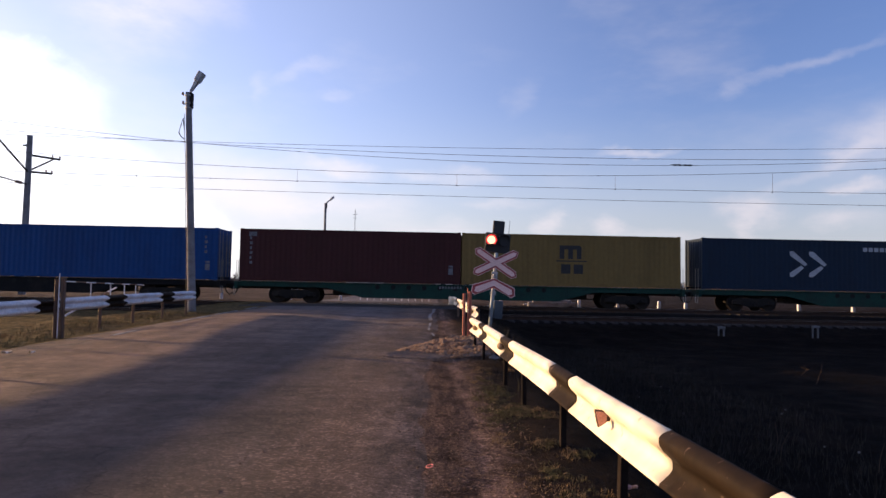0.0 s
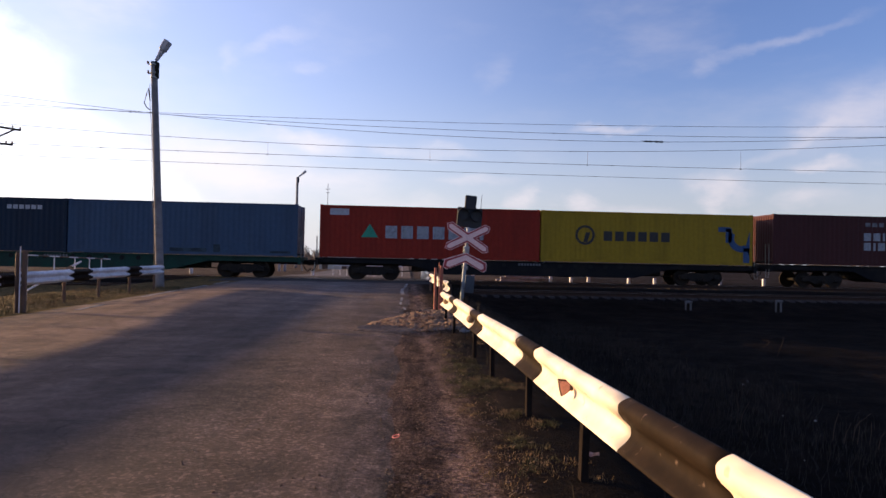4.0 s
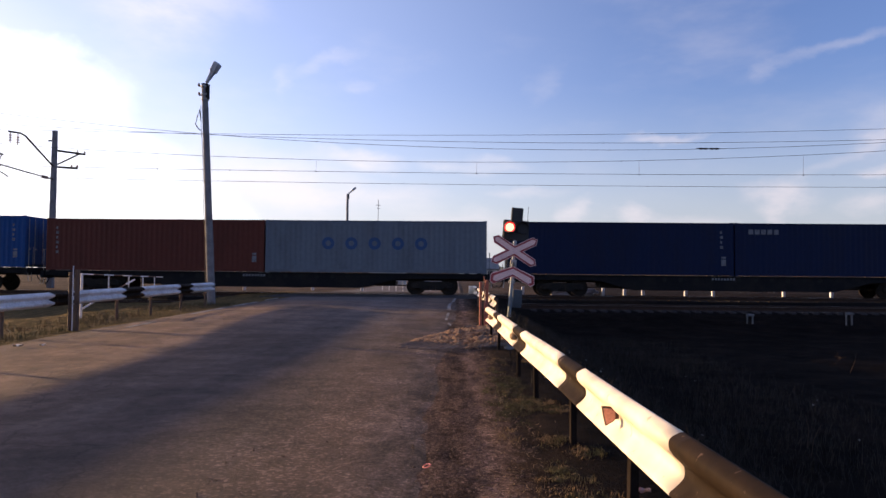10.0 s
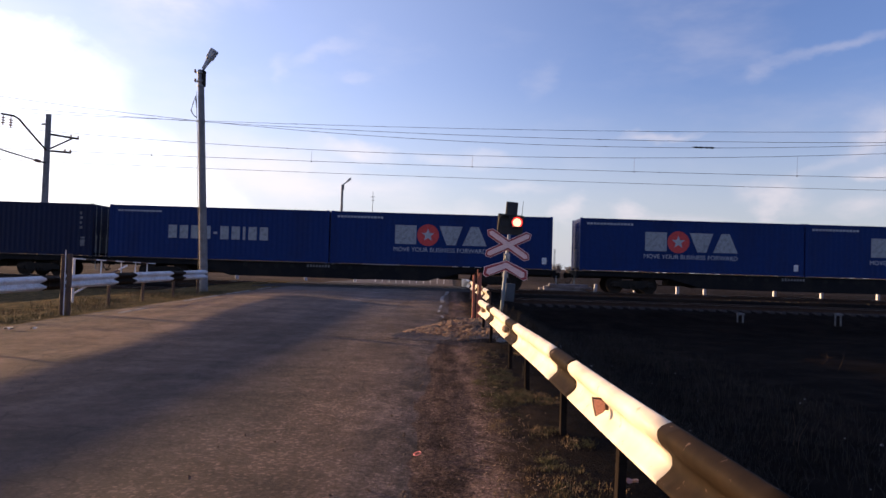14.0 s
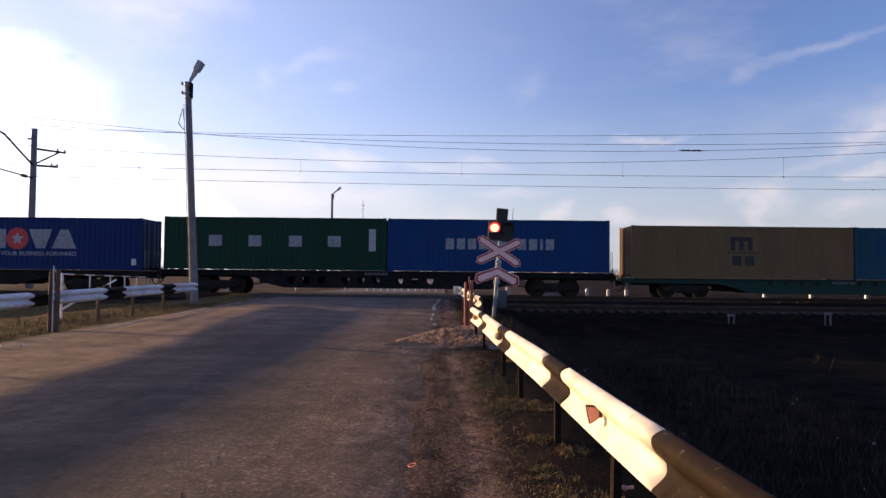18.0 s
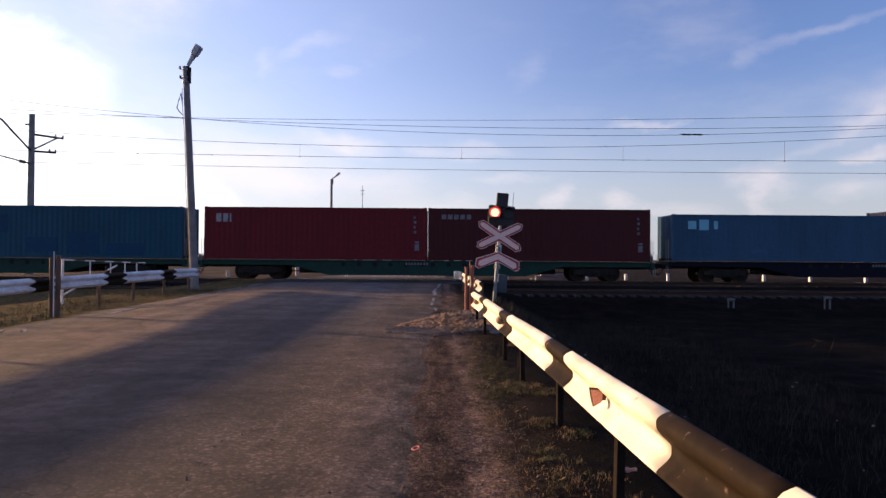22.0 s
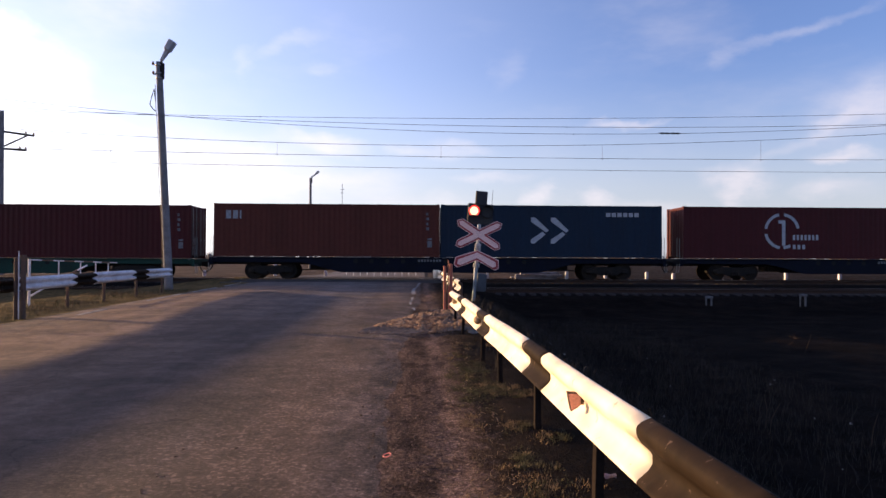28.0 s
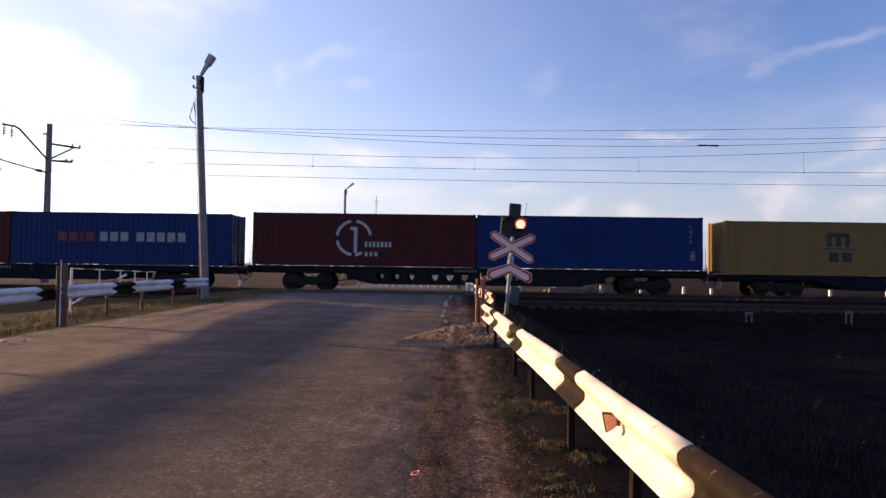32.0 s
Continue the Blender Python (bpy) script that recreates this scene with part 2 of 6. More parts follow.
class Nodes:
    """Short ways to wire a material's texture nodes, in the object's own metres."""

    def __init__(self, name):
        self.m = bpy.data.materials.new(name)
        self.m.use_nodes = True
        self.nt = self.m.node_tree
        self.bsdf = self.nt.nodes["Principled BSDF"]
        self.N, self.L = self.nt.nodes.new, self.nt.links.new
        self.pos = self.N("ShaderNodeTexCoord").outputs["Object"]
        sep = self.N("ShaderNodeSeparateXYZ")
        self.L(self.pos, sep.inputs[0])
        self.x, self.y = sep.outputs[0], sep.outputs[1]

    def put(self, socket, v):
        if isinstance(v, (int, float)):
            socket.default_value = v
        elif isinstance(v, tuple):
            socket.default_value = (*v, 1)
        else:
            self.L(v, socket)

    def noise(self, scale, detail, stretch=None, rough=0.6, turn=0.0):
        n = self.N("ShaderNodeTexNoise")
        n.inputs["Scale"].default_value, n.inputs["Detail"].default_value, n.inputs["Roughness"].default_value = scale, detail, rough
        if stretch:
            mp = self.N("ShaderNodeMapping")
            mp.inputs["Scale"].default_value, mp.inputs["Rotation"].default_value = stretch, (0, 0, radians(turn))
            self.L(self.pos, mp.inputs[0])
            self.L(mp.outputs[0], n.inputs["Vector"])
        else:
            self.L(self.pos, n.inputs["Vector"])
        return n.outputs["Fac"]

    def op(self, kind, a, c=None):
        n = self.N("ShaderNodeMath")
        n.operation = kind
        self.put(n.inputs[0], a)
        if c is not None:
            self.put(n.inputs[1], c)
        return n.outputs[0]

    def ramp(self, v, lo, hi, a=0.0, z=1.0):
        n = self.N("ShaderNodeMapRange")
        n.interpolation_type = "SMOOTHSTEP"
        for key, val in (("From Min", lo), ("From Max", hi), ("To Min", a), ("To Max", z)):
            n.inputs[key].default_value = val
        self.L(v, n.inputs["Value"])
        return n.outputs[0]

    def mix(self, fac, a, c):
        n = self.N("ShaderNodeMix")
        n.data_type = "RGBA"
        self.put(n.inputs[0], fac), self.put(n.inputs[6], a), self.put(n.inputs[7], c)
        return n.outputs[2]

    def scale(self, colour, k):
        n = self.N("ShaderNodeVectorMath")
        n.operation = "SCALE"
        self.L(colour, n.inputs[0])
        self.put(n.inputs[3], k)
        return n.outputs[0]

    def cells(self, scale, feature="F1"):
        n = self.N("ShaderNodeTexVoronoi")
        n.feature = feature
        n.inputs["Scale"].default_value = scale
        self.L(self.pos, n.inputs["Vector"])
        return n

    def pebbles(self, scale):
        """A grey value of its own for each small stone."""
        bw = self.N("ShaderNodeSeparateColor")
        self.L(self.cells(scale).outputs["Color"], bw.inputs[0])
        return bw.outputs[0]

    def finish(self, colour, height, strength, distance, rough, spec):
        self.L(colour, self.bsdf.inputs["Base Color"])
        self.bsdf.inputs["Roughness"].default_value, self.bsdf.inputs["Specular IOR Level"].default_value = rough, spec
        bp = self.N("ShaderNodeBump")
        bp.inputs["Strength"].default_value, bp.inputs["Distance"].default_value = strength, distance
        self.L(height, bp.inputs["Height"])
        self.L(bp.outputs[0], self.bsdf.inputs["Normal"])
        return self.m


def shoulder_dirt(w):
    """Trodden brown earth of the shoulder with damp dark patches, wheel marks and small stones."""
    streaks = w.noise(1.0, 6, (3.6, 0.55, 1.0), 0.62)
    col = w.mix(w.ramp(streaks, 0.36, 0.62), DIRT_DARK, DIRT_PALE)
    lane = w.op("ADD", w.x, w.op("MULTIPLY", w.op("SUBTRACT", w.noise(0.9, 5), 0.5), 0.45))
    rut = w.ramp(w.op("ABSOLUTE", w.op("ADD", lane, 0.0)), 0.03, 0.17, 0.76, 1.0)
    ridge = w.ramp(w.op("ABSOLUTE", w.op("SUBTRACT", lane, 0.26)), 0.03, 0.13, 1.35, 1.0)
    col = w.scale(w.scale(col, rut), ridge)
    damp = w.ramp(w.noise(2.3, 7, (1.5, 0.8, 1.0), 0.68), 0.48, 0.62, 1.0, 0.48)
    crumbs = w.ramp(w.noise(26, 5, None, 0.75), 0.34, 0.70, 0.62, 1.38)
    stones = w.op("ADD", 0.86, w.op("MULTIPLY", w.op("POWER", w.pebbles(58), 5.0), 0.95))
    return w.scale(w.scale(w.scale(col, damp), crumbs), stones)


DIRT_DARK, DIRT_PALE = (0.078, 0.054, 0.047), (0.168, 0.110, 0.086)


def road_material():
    """Old asphalt: dusted with sand towards the far lane's edge, coarse and gritty by the near one."""
    w = Nodes("worn_asphalt")
    wob = w.op("MULTIPLY", w.op("SUBTRACT", w.noise(0.35, 3), 0.5), 1.1)
    across = w.op("ADD", w.x, wob)
    tar = w.mix(w.ramp(w.noise(0.9, 6, (1.3, 0.4, 1.0)), 0.35, 0.65), TAR_DARK, TAR_PALE)
    # the tar's colour grows paler and bluer with distance along the road
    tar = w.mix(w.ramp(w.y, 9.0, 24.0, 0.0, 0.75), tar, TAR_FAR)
    patch = w.noise(1.1, 6, (1.0, 0.35, 1.0))
    dust = w.op("MULTIPLY", w.ramp(across, -1.6, -6.2, 0.12, 0.86), w.ramp(patch, 0.25, 0.62, 0.72, 1.0))
    dust = w.op("MULTIPLY", dust, w.ramp(w.y, 25.0, 29.0, 1.0, 0.15))
    # a dirtier strip outside the far edge line
    rim = w.ramp(w.op("ADD", across, w.op("MULTIPLY", w.y, 0.04)), -6.2, -7.0, 1.0, 0.45)
    col = w.mix(w.op("MULTIPLY", dust, rim), tar, SAND_DUST)
    mud = w.op("MULTIPLY", w.ramp(w.noise(1.3, 6, (1.6, 0.9, 1.0), 0.65), 0.55, 0.60), w.ramp(rim, 0.95, 0.6, 0.0, 0.7))
    col = w.mix(mud, col, TAR_DARK)
    # grit carried in from the shoulder
    grit = w.op("MULTIPLY", w.ramp(across, -3.0, -0.6, 0.0, 0.9), w.ramp(patch, 0.3, 0.66, 0.45, 1.0))
    col = w.mix(grit, col, GRIT_DUST)
    edge = w.op("ADD", w.x, w.op("MULTIPLY", w.op("SUBTRACT", w.noise(2.2, 5), 0.5), 0.55))
    dirt = w.op("MULTIPLY", w.ramp(edge, -1.35, -0.05), w.ramp(w.y, 16.0, 19.0, 1.0, 0.3))
    col = w.mix(dirt, col, shoulder_dirt(w))
    fine, mid = w.noise(85, 4, None, 0.75), w.noise(6, 6, None, 0.7)
    shade = w.op("MULTIPLY", w.ramp(fine, 0.3, 0.72, 0.76, 1.25), w.ramp(mid, 0.3, 0.7, 0.78, 1.22))
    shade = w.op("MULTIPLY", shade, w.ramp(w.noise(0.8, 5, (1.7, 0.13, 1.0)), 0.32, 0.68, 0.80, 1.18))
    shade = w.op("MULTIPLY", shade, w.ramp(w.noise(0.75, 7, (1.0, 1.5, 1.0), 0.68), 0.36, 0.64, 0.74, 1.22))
    # stones of the worn surface show more by the near lane's edge
    coarse = w.op("MULTIPLY", w.ramp(across, -3.0, -1.4, 0.18, 1.0), w.ramp(w.x, -1.1, -0.3, 1.0, 0.35))
    stone = w.op("ADD", 1.0, w.op("MULTIPLY", w.op("MULTIPLY", w.op("SUBTRACT", w.op("POWER", w.pebbles(46), 4.0), 0.2), 1.25), coarse))
    shade = w.op("MULTIPLY", shade, stone)
    warp = w.N("ShaderNodeVectorMath")
    nz = w.N("ShaderNodeTexNoise")
    nz.inputs["Scale"].default_value, nz.inputs["Detail"].default_value = 1.3, 5
    cracks = w.cells(0.42, "DISTANCE_TO_EDGE")
    w.L(w.pos, nz.inputs["Vector"]), w.L(w.pos, warp.inputs[0]), w.L(nz.outputs["Color"], warp.inputs[1]), w.L(warp.outputs[0], cracks.inputs["Vector"])
    shade = w.op("MULTIPLY", shade, w.ramp(cracks.outputs["Distance"], 0.0, 0.009, 0.68, 1.0))
    height = w.op("ADD", w.op("ADD", fine, mid), w.op("MULTIPLY", stone, w.op("MULTIPLY", coarse, 0.5)))
    return w.finish(w.scale(col, shade), height, 0.8, 0.018, 0.9, 0.2)


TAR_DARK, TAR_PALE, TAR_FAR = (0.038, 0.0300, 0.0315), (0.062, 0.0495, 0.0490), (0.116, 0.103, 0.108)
SAND_DUST, GRIT_DUST = (0.192, 0.112, 0.074), (0.116, 0.071, 0.049)


def ground_material():
    """Dark field soil with deep shade put into its colour, brown earth on the shoulder, pale dry grass beyond the
    railway.
    """
    w = Nodes("earth_and_grass")
    large, mid, fine = w.noise(0.7, 5, None, 0.65), w.noise(4.0, 6, None, 0.65), w.noise(38, 4, None, 0.65)
    x = w.op("ADD", w.x, w.op("MULTIPLY", w.op("SUBTRACT", mid, 0.5), 1.4))
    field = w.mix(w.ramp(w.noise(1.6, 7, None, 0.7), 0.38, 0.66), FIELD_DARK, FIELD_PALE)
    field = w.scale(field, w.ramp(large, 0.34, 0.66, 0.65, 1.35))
    soil = w.mix(w.ramp(mid, 0.40, 0.66), (0.016, 0.0115, 0.0085), (0.056, 0.036, 0.024))
    wide = w.op("ADD", w.x, w.op("MULTIPLY", w.op("SUBTRACT", mid, 0.5), 0.9))
    shoulder = w.mix(w.ramp(wide, 0.34, 0.66), shoulder_dirt(w), soil)
    verge = w.mix(w.ramp(mid, 0.38, 0.66), (0.060, 0.046, 0.020), (0.170, 0.115, 0.052))
    beyond = w.mix(w.ramp(w.noise(0.25, 6, None, 0.7), 0.36, 0.64), BEYOND_DARK, BEYOND_PALE)
    # darker ground behind the railway past the crossing
    far_dark = w.op("MULTIPLY", w.ramp(x, 5.0, 11.0), w.ramp(w.y, 320.0, 180.0))
    beyond = w.mix(w.op("MULTIPLY", far_dark, w.ramp(w.noise(0.5, 5, (0.15, 1.0, 1.0)), 0.40, 0.62, 0.98, 0.72)), beyond, (0.014, 0.010, 0.009))
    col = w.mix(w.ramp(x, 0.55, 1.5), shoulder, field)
    col = w.mix(w.ramp(x, -5.0, -4.0), verge, col)
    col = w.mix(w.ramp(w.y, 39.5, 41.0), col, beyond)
    col = w.scale(col, w.ramp(fine, 0.28, 0.75, 0.66, 1.36))
    return w.finish(col, w.op("ADD", fine, w.op("MULTIPLY", mid, 2.0)), 1.0, 0.05, 0.95, 0.03)


# near-black: the slope's crushed shade is part of these soil colours
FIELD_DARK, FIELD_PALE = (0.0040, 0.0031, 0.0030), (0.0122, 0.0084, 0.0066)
BEYOND_DARK, BEYOND_PALE = (0.056, 0.038, 0.028), (0.108, 0.076, 0.055)
ASPHALT = road_material()
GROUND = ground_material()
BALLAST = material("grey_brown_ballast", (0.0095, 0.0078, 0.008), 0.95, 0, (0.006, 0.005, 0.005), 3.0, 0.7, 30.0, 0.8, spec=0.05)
SAND = material("sandy_soil", (0.30, 0.21, 0.13), 0.95, 0, (0.2, 0.14, 0.09), 2.0, 0.8, 40.0, 0.5)
CLOD = material("dry_clods", (0.265, 0.150, 0.083), 0.95, 0, (0.10, 0.056, 0.034), 9.0, 0.8, 70.0, 0.4, vary=1)
# the heap's body is darker and greyer than its clods
HEAP_EARTH = material("darker_grey_brown_earth", (0.150, 0.096, 0.066), 0.95, 0, (0.075, 0.050, 0.038), 6.0, 0.8, 60.0, 0.5)
GRIT = material("brown_grit", (0.10, 0.064, 0.046), 0.95, 0, (0.05, 0.032, 0.024), 9.0, 0.8, 70.0, 0.2)
GREENGRASS = material("short_winter_grass", (0.056, 0.050, 0.017), 0.9, 0, (0.100, 0.072, 0.028), 2.5, 0.95, 30.0, 0.0)
STRAW = material("dry_straw_grass", (0.180, 0.112, 0.052), 0.9, 0, (0.070, 0.052, 0.024), 2.5, 0.95, 30.0, 0.0)
LOOSE_STRAW = material("loose_straw", (0.30, 0.20, 0.105), 0.9, 0, (0.16, 0.10, 0.05), 2.5, 0.8, 30.0, 0.0)
# dead grass coloured much darker than straw to carry the slope's shade
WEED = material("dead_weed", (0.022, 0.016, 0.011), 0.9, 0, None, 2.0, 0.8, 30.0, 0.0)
STALK = material("dry_reddish_stalk", (0.050, 0.030, 0.019), 0.9, 0, (0.03, 0.02, 0.013), 4.0, 0.8, 30.0, 0.0)
CONCRETE = material("weathered_concrete", (0.33, 0.31, 0.32), 0.9, 0, (0.22, 0.20, 0.20), 2.5, 0.8, 45.0, 0.3, spec=0.1)
SLAB = material("crossing_slab_concrete", (0.055, 0.052, 0.055), 0.9, 0, (0.035, 0.032, 0.034), 1.5, 0.8, 35.0, 0.3, spec=0.05)
SLEEPER = material("concrete_sleeper", (0.052, 0.047, 0.048), 0.9, 0, (0.028, 0.025, 0.025), 4.0, 0.8, 40.0, 0.2, spec=0.05)
RAIL = material("rusty_rail_steel", (0.05, 0.03, 0.022), 0.8, 0.0, (0.028, 0.02, 0.017), 5.0, 0.7, 60.0, 0.1, spec=0.1)
RAILTOP = material("polished_rail_head", (0.22, 0.20, 0.20), 0.45, 0.9, (0.12, 0.11, 0.10), 5.0, 0.4, 80.0, 0.0)
WHITEPAINT = material("chalky_white_paint", (0.68, 0.59, 0.47), 0.55, 0, (0.60, 0.51, 0.39), 0.8, 0.35, 3.0, 0.0, chips=(0.46, 0.38, 0.28))
BLACKPAINT = material("dull_black_paint", (0.014, 0.0088, 0.0055), 0.7, 0, (0.024, 0.0145, 0.0085), 3.0, 0.6, 14.0, 0.03, spec=0.06, chips=(0.09, 0.062, 0.048))
OLDWHITE = material("old_white_paint", (0.62, 0.60, 0.62), 0.75, 0, (0.42, 0.38, 0.38), 2.5, 0.7, 30.0, 0.1)
FADED = material("faded_road_paint", (0.24, 0.22, 0.22), 0.85, 0, (0.05, 0.042, 0.04), 3.0, 0.95, 40.0, 0.1)
REDPOST = material("faded_red_paint", (0.38, 0.11, 0.07), 0.75, 0, (0.25, 0.12, 0.08), 5.0, 0.8, 30.0, 0.1)
RUST = material("rusty_brown_steel", (0.13, 0.075, 0.05), 0.8, 0.2, (0.07, 0.04, 0.03), 5.0, 0.8, 40.0, 0.2)
STEEL = material("galvanised_grey_steel", (0.28, 0.28, 0.28), 0.55, 0.6, (0.2, 0.18, 0.17), 4.0, 0.7, 50.0, 0.1)
DARKSTEEL = material("dark_grimy_steel", (0.017, 0.015, 0.014), 0.8, 0.0, (0.03, 0.023, 0.018), 3.0, 0.7, 40.0, 0.1, spec=0.1)
WIRE = material("wire_copper_dark", (0.07, 0.06, 0.06), 0.5, 0.5, None, 3.0, 0.3, 30.0, 0.0)
CERAMIC = material("brown_glazed_insulator", (0.16, 0.08, 0.05), 0.25, 0, None, 5.0, 0.3, 30.0, 0.0)
BOX_GREY = material("dull_blue_grey_paint", (0.06, 0.07, 0.085), 0.7, 0, (0.04, 0.045, 0.05), 5.0, 0.5, 50.0, 0.05)
LAMP_GREY = material("pale_grey_lamp_paint", (0.42, 0.42, 0.44), 0.5, 0, (0.3, 0.3, 0.31), 3.0, 0.5, 50.0, 0.05)
POST_STEEL = material("dark_rusted_post", (0.017, 0.0125, 0.0105), 0.9, 0.0, (0.010, 0.0075, 0.0065), 5.0, 0.8, 40.0, 0.2, spec=0.03)
MARKER_GREY = material("dull_pale_marker_paint", (0.12, 0.12, 0.13), 0.8, 0, (0.07, 0.065, 0.065), 5.0, 0.7, 40.0, 0.1)
RING_RED = material("pinkish_red_plastic", (0.75, 0.22, 0.18), 0.4, 0, None, 20.0, 0.3, 60.0, 0.0)
FILM = material("dirty_bluish_plastic_film", (0.05, 0.06, 0.075), 0.5, 0, (0.03, 0.035, 0.04), 9.0, 0.6, 40.0, 0.0)
PALE_STONE = material("pale_chalky_stone", (0.17, 0.165, 0.17), 0.9, 0, None, 9.0, 0.6, 40.0, 0.2)
POLE_CONCRETE = material("dark_weathered_concrete", (0.20, 0.19, 0.195), 0.9, 0, (0.13, 0.12, 0.12), 2.5, 0.8, 45.0, 0.3, spec=0.1)
SIGNAL_BLACK = material("matt_black_signal_paint", (0.018, 0.018, 0.022), 0.6, 0, (0.03, 0.03, 0.03), 5.0, 0.5, 50.0, 0.05)
SIGNAL_GREY = material("grey_signal_mast_paint", (0.30, 0.34, 0.38), 0.6, 0, (0.2, 0.2, 0.2), 5.0, 0.5, 50.0, 0.05)
SIGN_WHITE = material("sign_white_film", (0.86, 0.57, 0.52), 0.5, 0, (0.78, 0.50, 0.46), 4.0, 0.4, 50.0, 0.0)
SIGN_RED = material("sign_red_film", (0.36, 0.045, 0.055), 0.5, 0, (0.28, 0.05, 0.05), 4.0, 0.4, 50.0, 0.0)
REFLECTOR = material("orange_red_reflector", (0.60, 0.27, 0.20), 0.35, 0, (0.48, 0.2, 0.15), 20.0, 0.5, 90.0, 0.05)
FEATHER = material("black_feathers", (0.015, 0.015, 0.018), 0.6, 0, None, 9.0, 0.5, 60.0, 0.1)
LENS_GLOW = glow_material("lit_red_lens", (1.0, 0.72, 0.42), 0.75)
RIM_GLOW = glow_material("red_lit_rim", (1.0, 0.025, 0.03), 0.65)
RUBBER = material("black_rubber", (0.02, 0.02, 0.02), 0.7, 0, None, 9.0, 0.5, 60.0, 0.05, spec=0.05)
WALLPLASTER = material("pale_plaster", (0.45, 0.41, 0.36), 0.9, 0, (0.33, 0.3, 0.26), 0.6, 0.7, 10.0, 0.1)
ROOFGREY = material("grey_slate_roof", (0.2, 0.2, 0.21), 0.8, 0, (0.13, 0.13, 0.13), 1.0, 0.7, 12.0, 0.3)
BARK = material("bare_tree_bark", (0.10, 0.075, 0.06), 0.95, 0, None, 2.0, 0.6, 20.0, 0.3)
TWIG = material("bare_twigs", (0.15, 0.115, 0.095), 0.95, 0, (0.10, 0.08, 0.07), 0.3, 0.8, 8.0, 0.0)
LITTER = material("litter_plastic", (0.17, 0.12, 0.125), 0.5, 0, (0.28, 0.06, 0.05), 30.0, 0.7, 60.0, 0.0)
GLASS_DARK = material("dark_window_glass", (0.02, 0.022, 0.025), 0.1, 0, None, 2.0, 0.3, 20.0, 0.0)


# ---- mesh tools ----
class Build:
    """Collects vertices and faces of one mesh."""

    def __init__(self):
        self.v, self.f = [], []

    def quadstrip(self, rings, closed=True, caps=False):
        n, base = len(rings[0]), len(self.v)
        for r in rings:
            self.v.extend(tuple(p) for p in r)
        for i in range(len(rings) - 1):
            for j in range(n if closed else n - 1):
                a, b = base + i * n + j, base + i * n + (j + 1) % n
                self.f.append((a, b, b + n, a + n))
        if caps:
            self.f.append(tuple(base + j for j in reversed(range(n))))
            self.f.append(tuple(base + (len(rings) - 1) * n + j for j in range(n)))
        return self

    def box(self, x0, x1, y0, y1, z0, z1, ch=0.0):
        """A box with its long edges chamfered by ch."""
        if ch <= 0:
            r = [[(x0, y0, z), (x1, y0, z), (x1, y1, z), (x0, y1, z)] for z in (z0, z1)]
            return self.quadstrip(r, True, True)

        def ring(z, c):
            return [(x0 + c + ch, y0 + c, z), (x1 - c - ch, y0 + c, z), (x1 - c, y0 + c + ch, z), (x1 - c, y1 - c - ch, z), (x1 - c - ch, y1 - c, z), (x0 + c + ch, y1 - c, z), (x0 + c, y1 - c - ch, z), (x0 + c, y0 + c + ch, z)]

        return self.quadstrip([ring(z0, ch), ring(z0 + ch, 0), ring(z1 - ch, 0), ring(z1, ch)], True, True)

    def tube(self, a, b, ra, rb=None, n=10, caps=True):
        a, b = Vector(a), Vector(b)
        rb = ra if rb is None else rb
        q = (b - a).to_track_quat("Z", "Y")
        rings = [[p + q @ Vector((r * math.cos(2 * math.pi * k / n), r * math.sin(2 * math.pi * k / n), 0)) for k in range(n)] for p, r in ((a, ra), (b, rb))]
        return self.quadstrip(rings, True, caps)

    def path(self, pts, r, n=8):
        pts = [Vector(p) for p in pts]
        rings = []
        for i, p in enumerate(pts):
            d = (pts[min(i + 1, len(pts) - 1)] - pts[max(i - 1, 0)]).normalized()
            q = d.to_track_quat("Z", "Y")
            rr = r[i] if isinstance(r, (list, tuple)) else r
            rings.append([p + q @ Vector((rr * math.cos(2 * math.pi * k / n), rr * math.sin(2 * math.pi * k / n), 0)) for k in range(n)])
        return self.quadstrip(rings, True, True)

    def lathe(self, profile, axis="z", centre=(0, 0, 0), n=20):
        """Turns (radius, height) pairs about an axis."""
        rings = []
        for r, h in profile:
            ring = []
            for k in range(n):
                c, s = r * math.cos(2 * math.pi * k / n), r * math.sin(2 * math.pi * k / n)
                p = {"z": (c, s, h), "y": (c, h, s), "x": (h, c, s)}[axis]
                ring.append((p[0] + centre[0], p[1] + centre[1], p[2] + centre[2]))
            rings.append(ring)
        return self.quadstrip(rings, True, True)

    def prism(self, outline, y0, y1, off=(0, 0)):
        """An outline in x and z, drawn out along y."""
        rings = [[(x + off[0], y, z + off[1]) for x, z in outline] for y in (y0, y1)]
        return self.quadstrip(rings, True, True)

    def mesh(self, name, mat, smooth=False):
        me = bpy.data.meshes.new(name)
        me.from_pydata([tuple(p) for p in self.v], [], self.f)
        if mat:
            me.materials.append(mat)
        if smooth:
            me.polygons.foreach_set("use_smooth", [True] * len(me.polygons))
        bm = bmesh.new()
        bm.from_mesh(me)
        bmesh.ops.recalc_face_normals(bm, faces=bm.faces)
        bm.to_mesh(me)
        bm.free()
        me.update()
        return me


def part(name, b, mat, parent, label="", smooth=False, at=None):
    ob = new(name, b.mesh(name, mat, smooth) if isinstance(b, Build) else b)
    ob.parent = parent
    if at is not None:
        ob.matrix_basis = at
    if label:
        tagged(ob, label)
    return ob


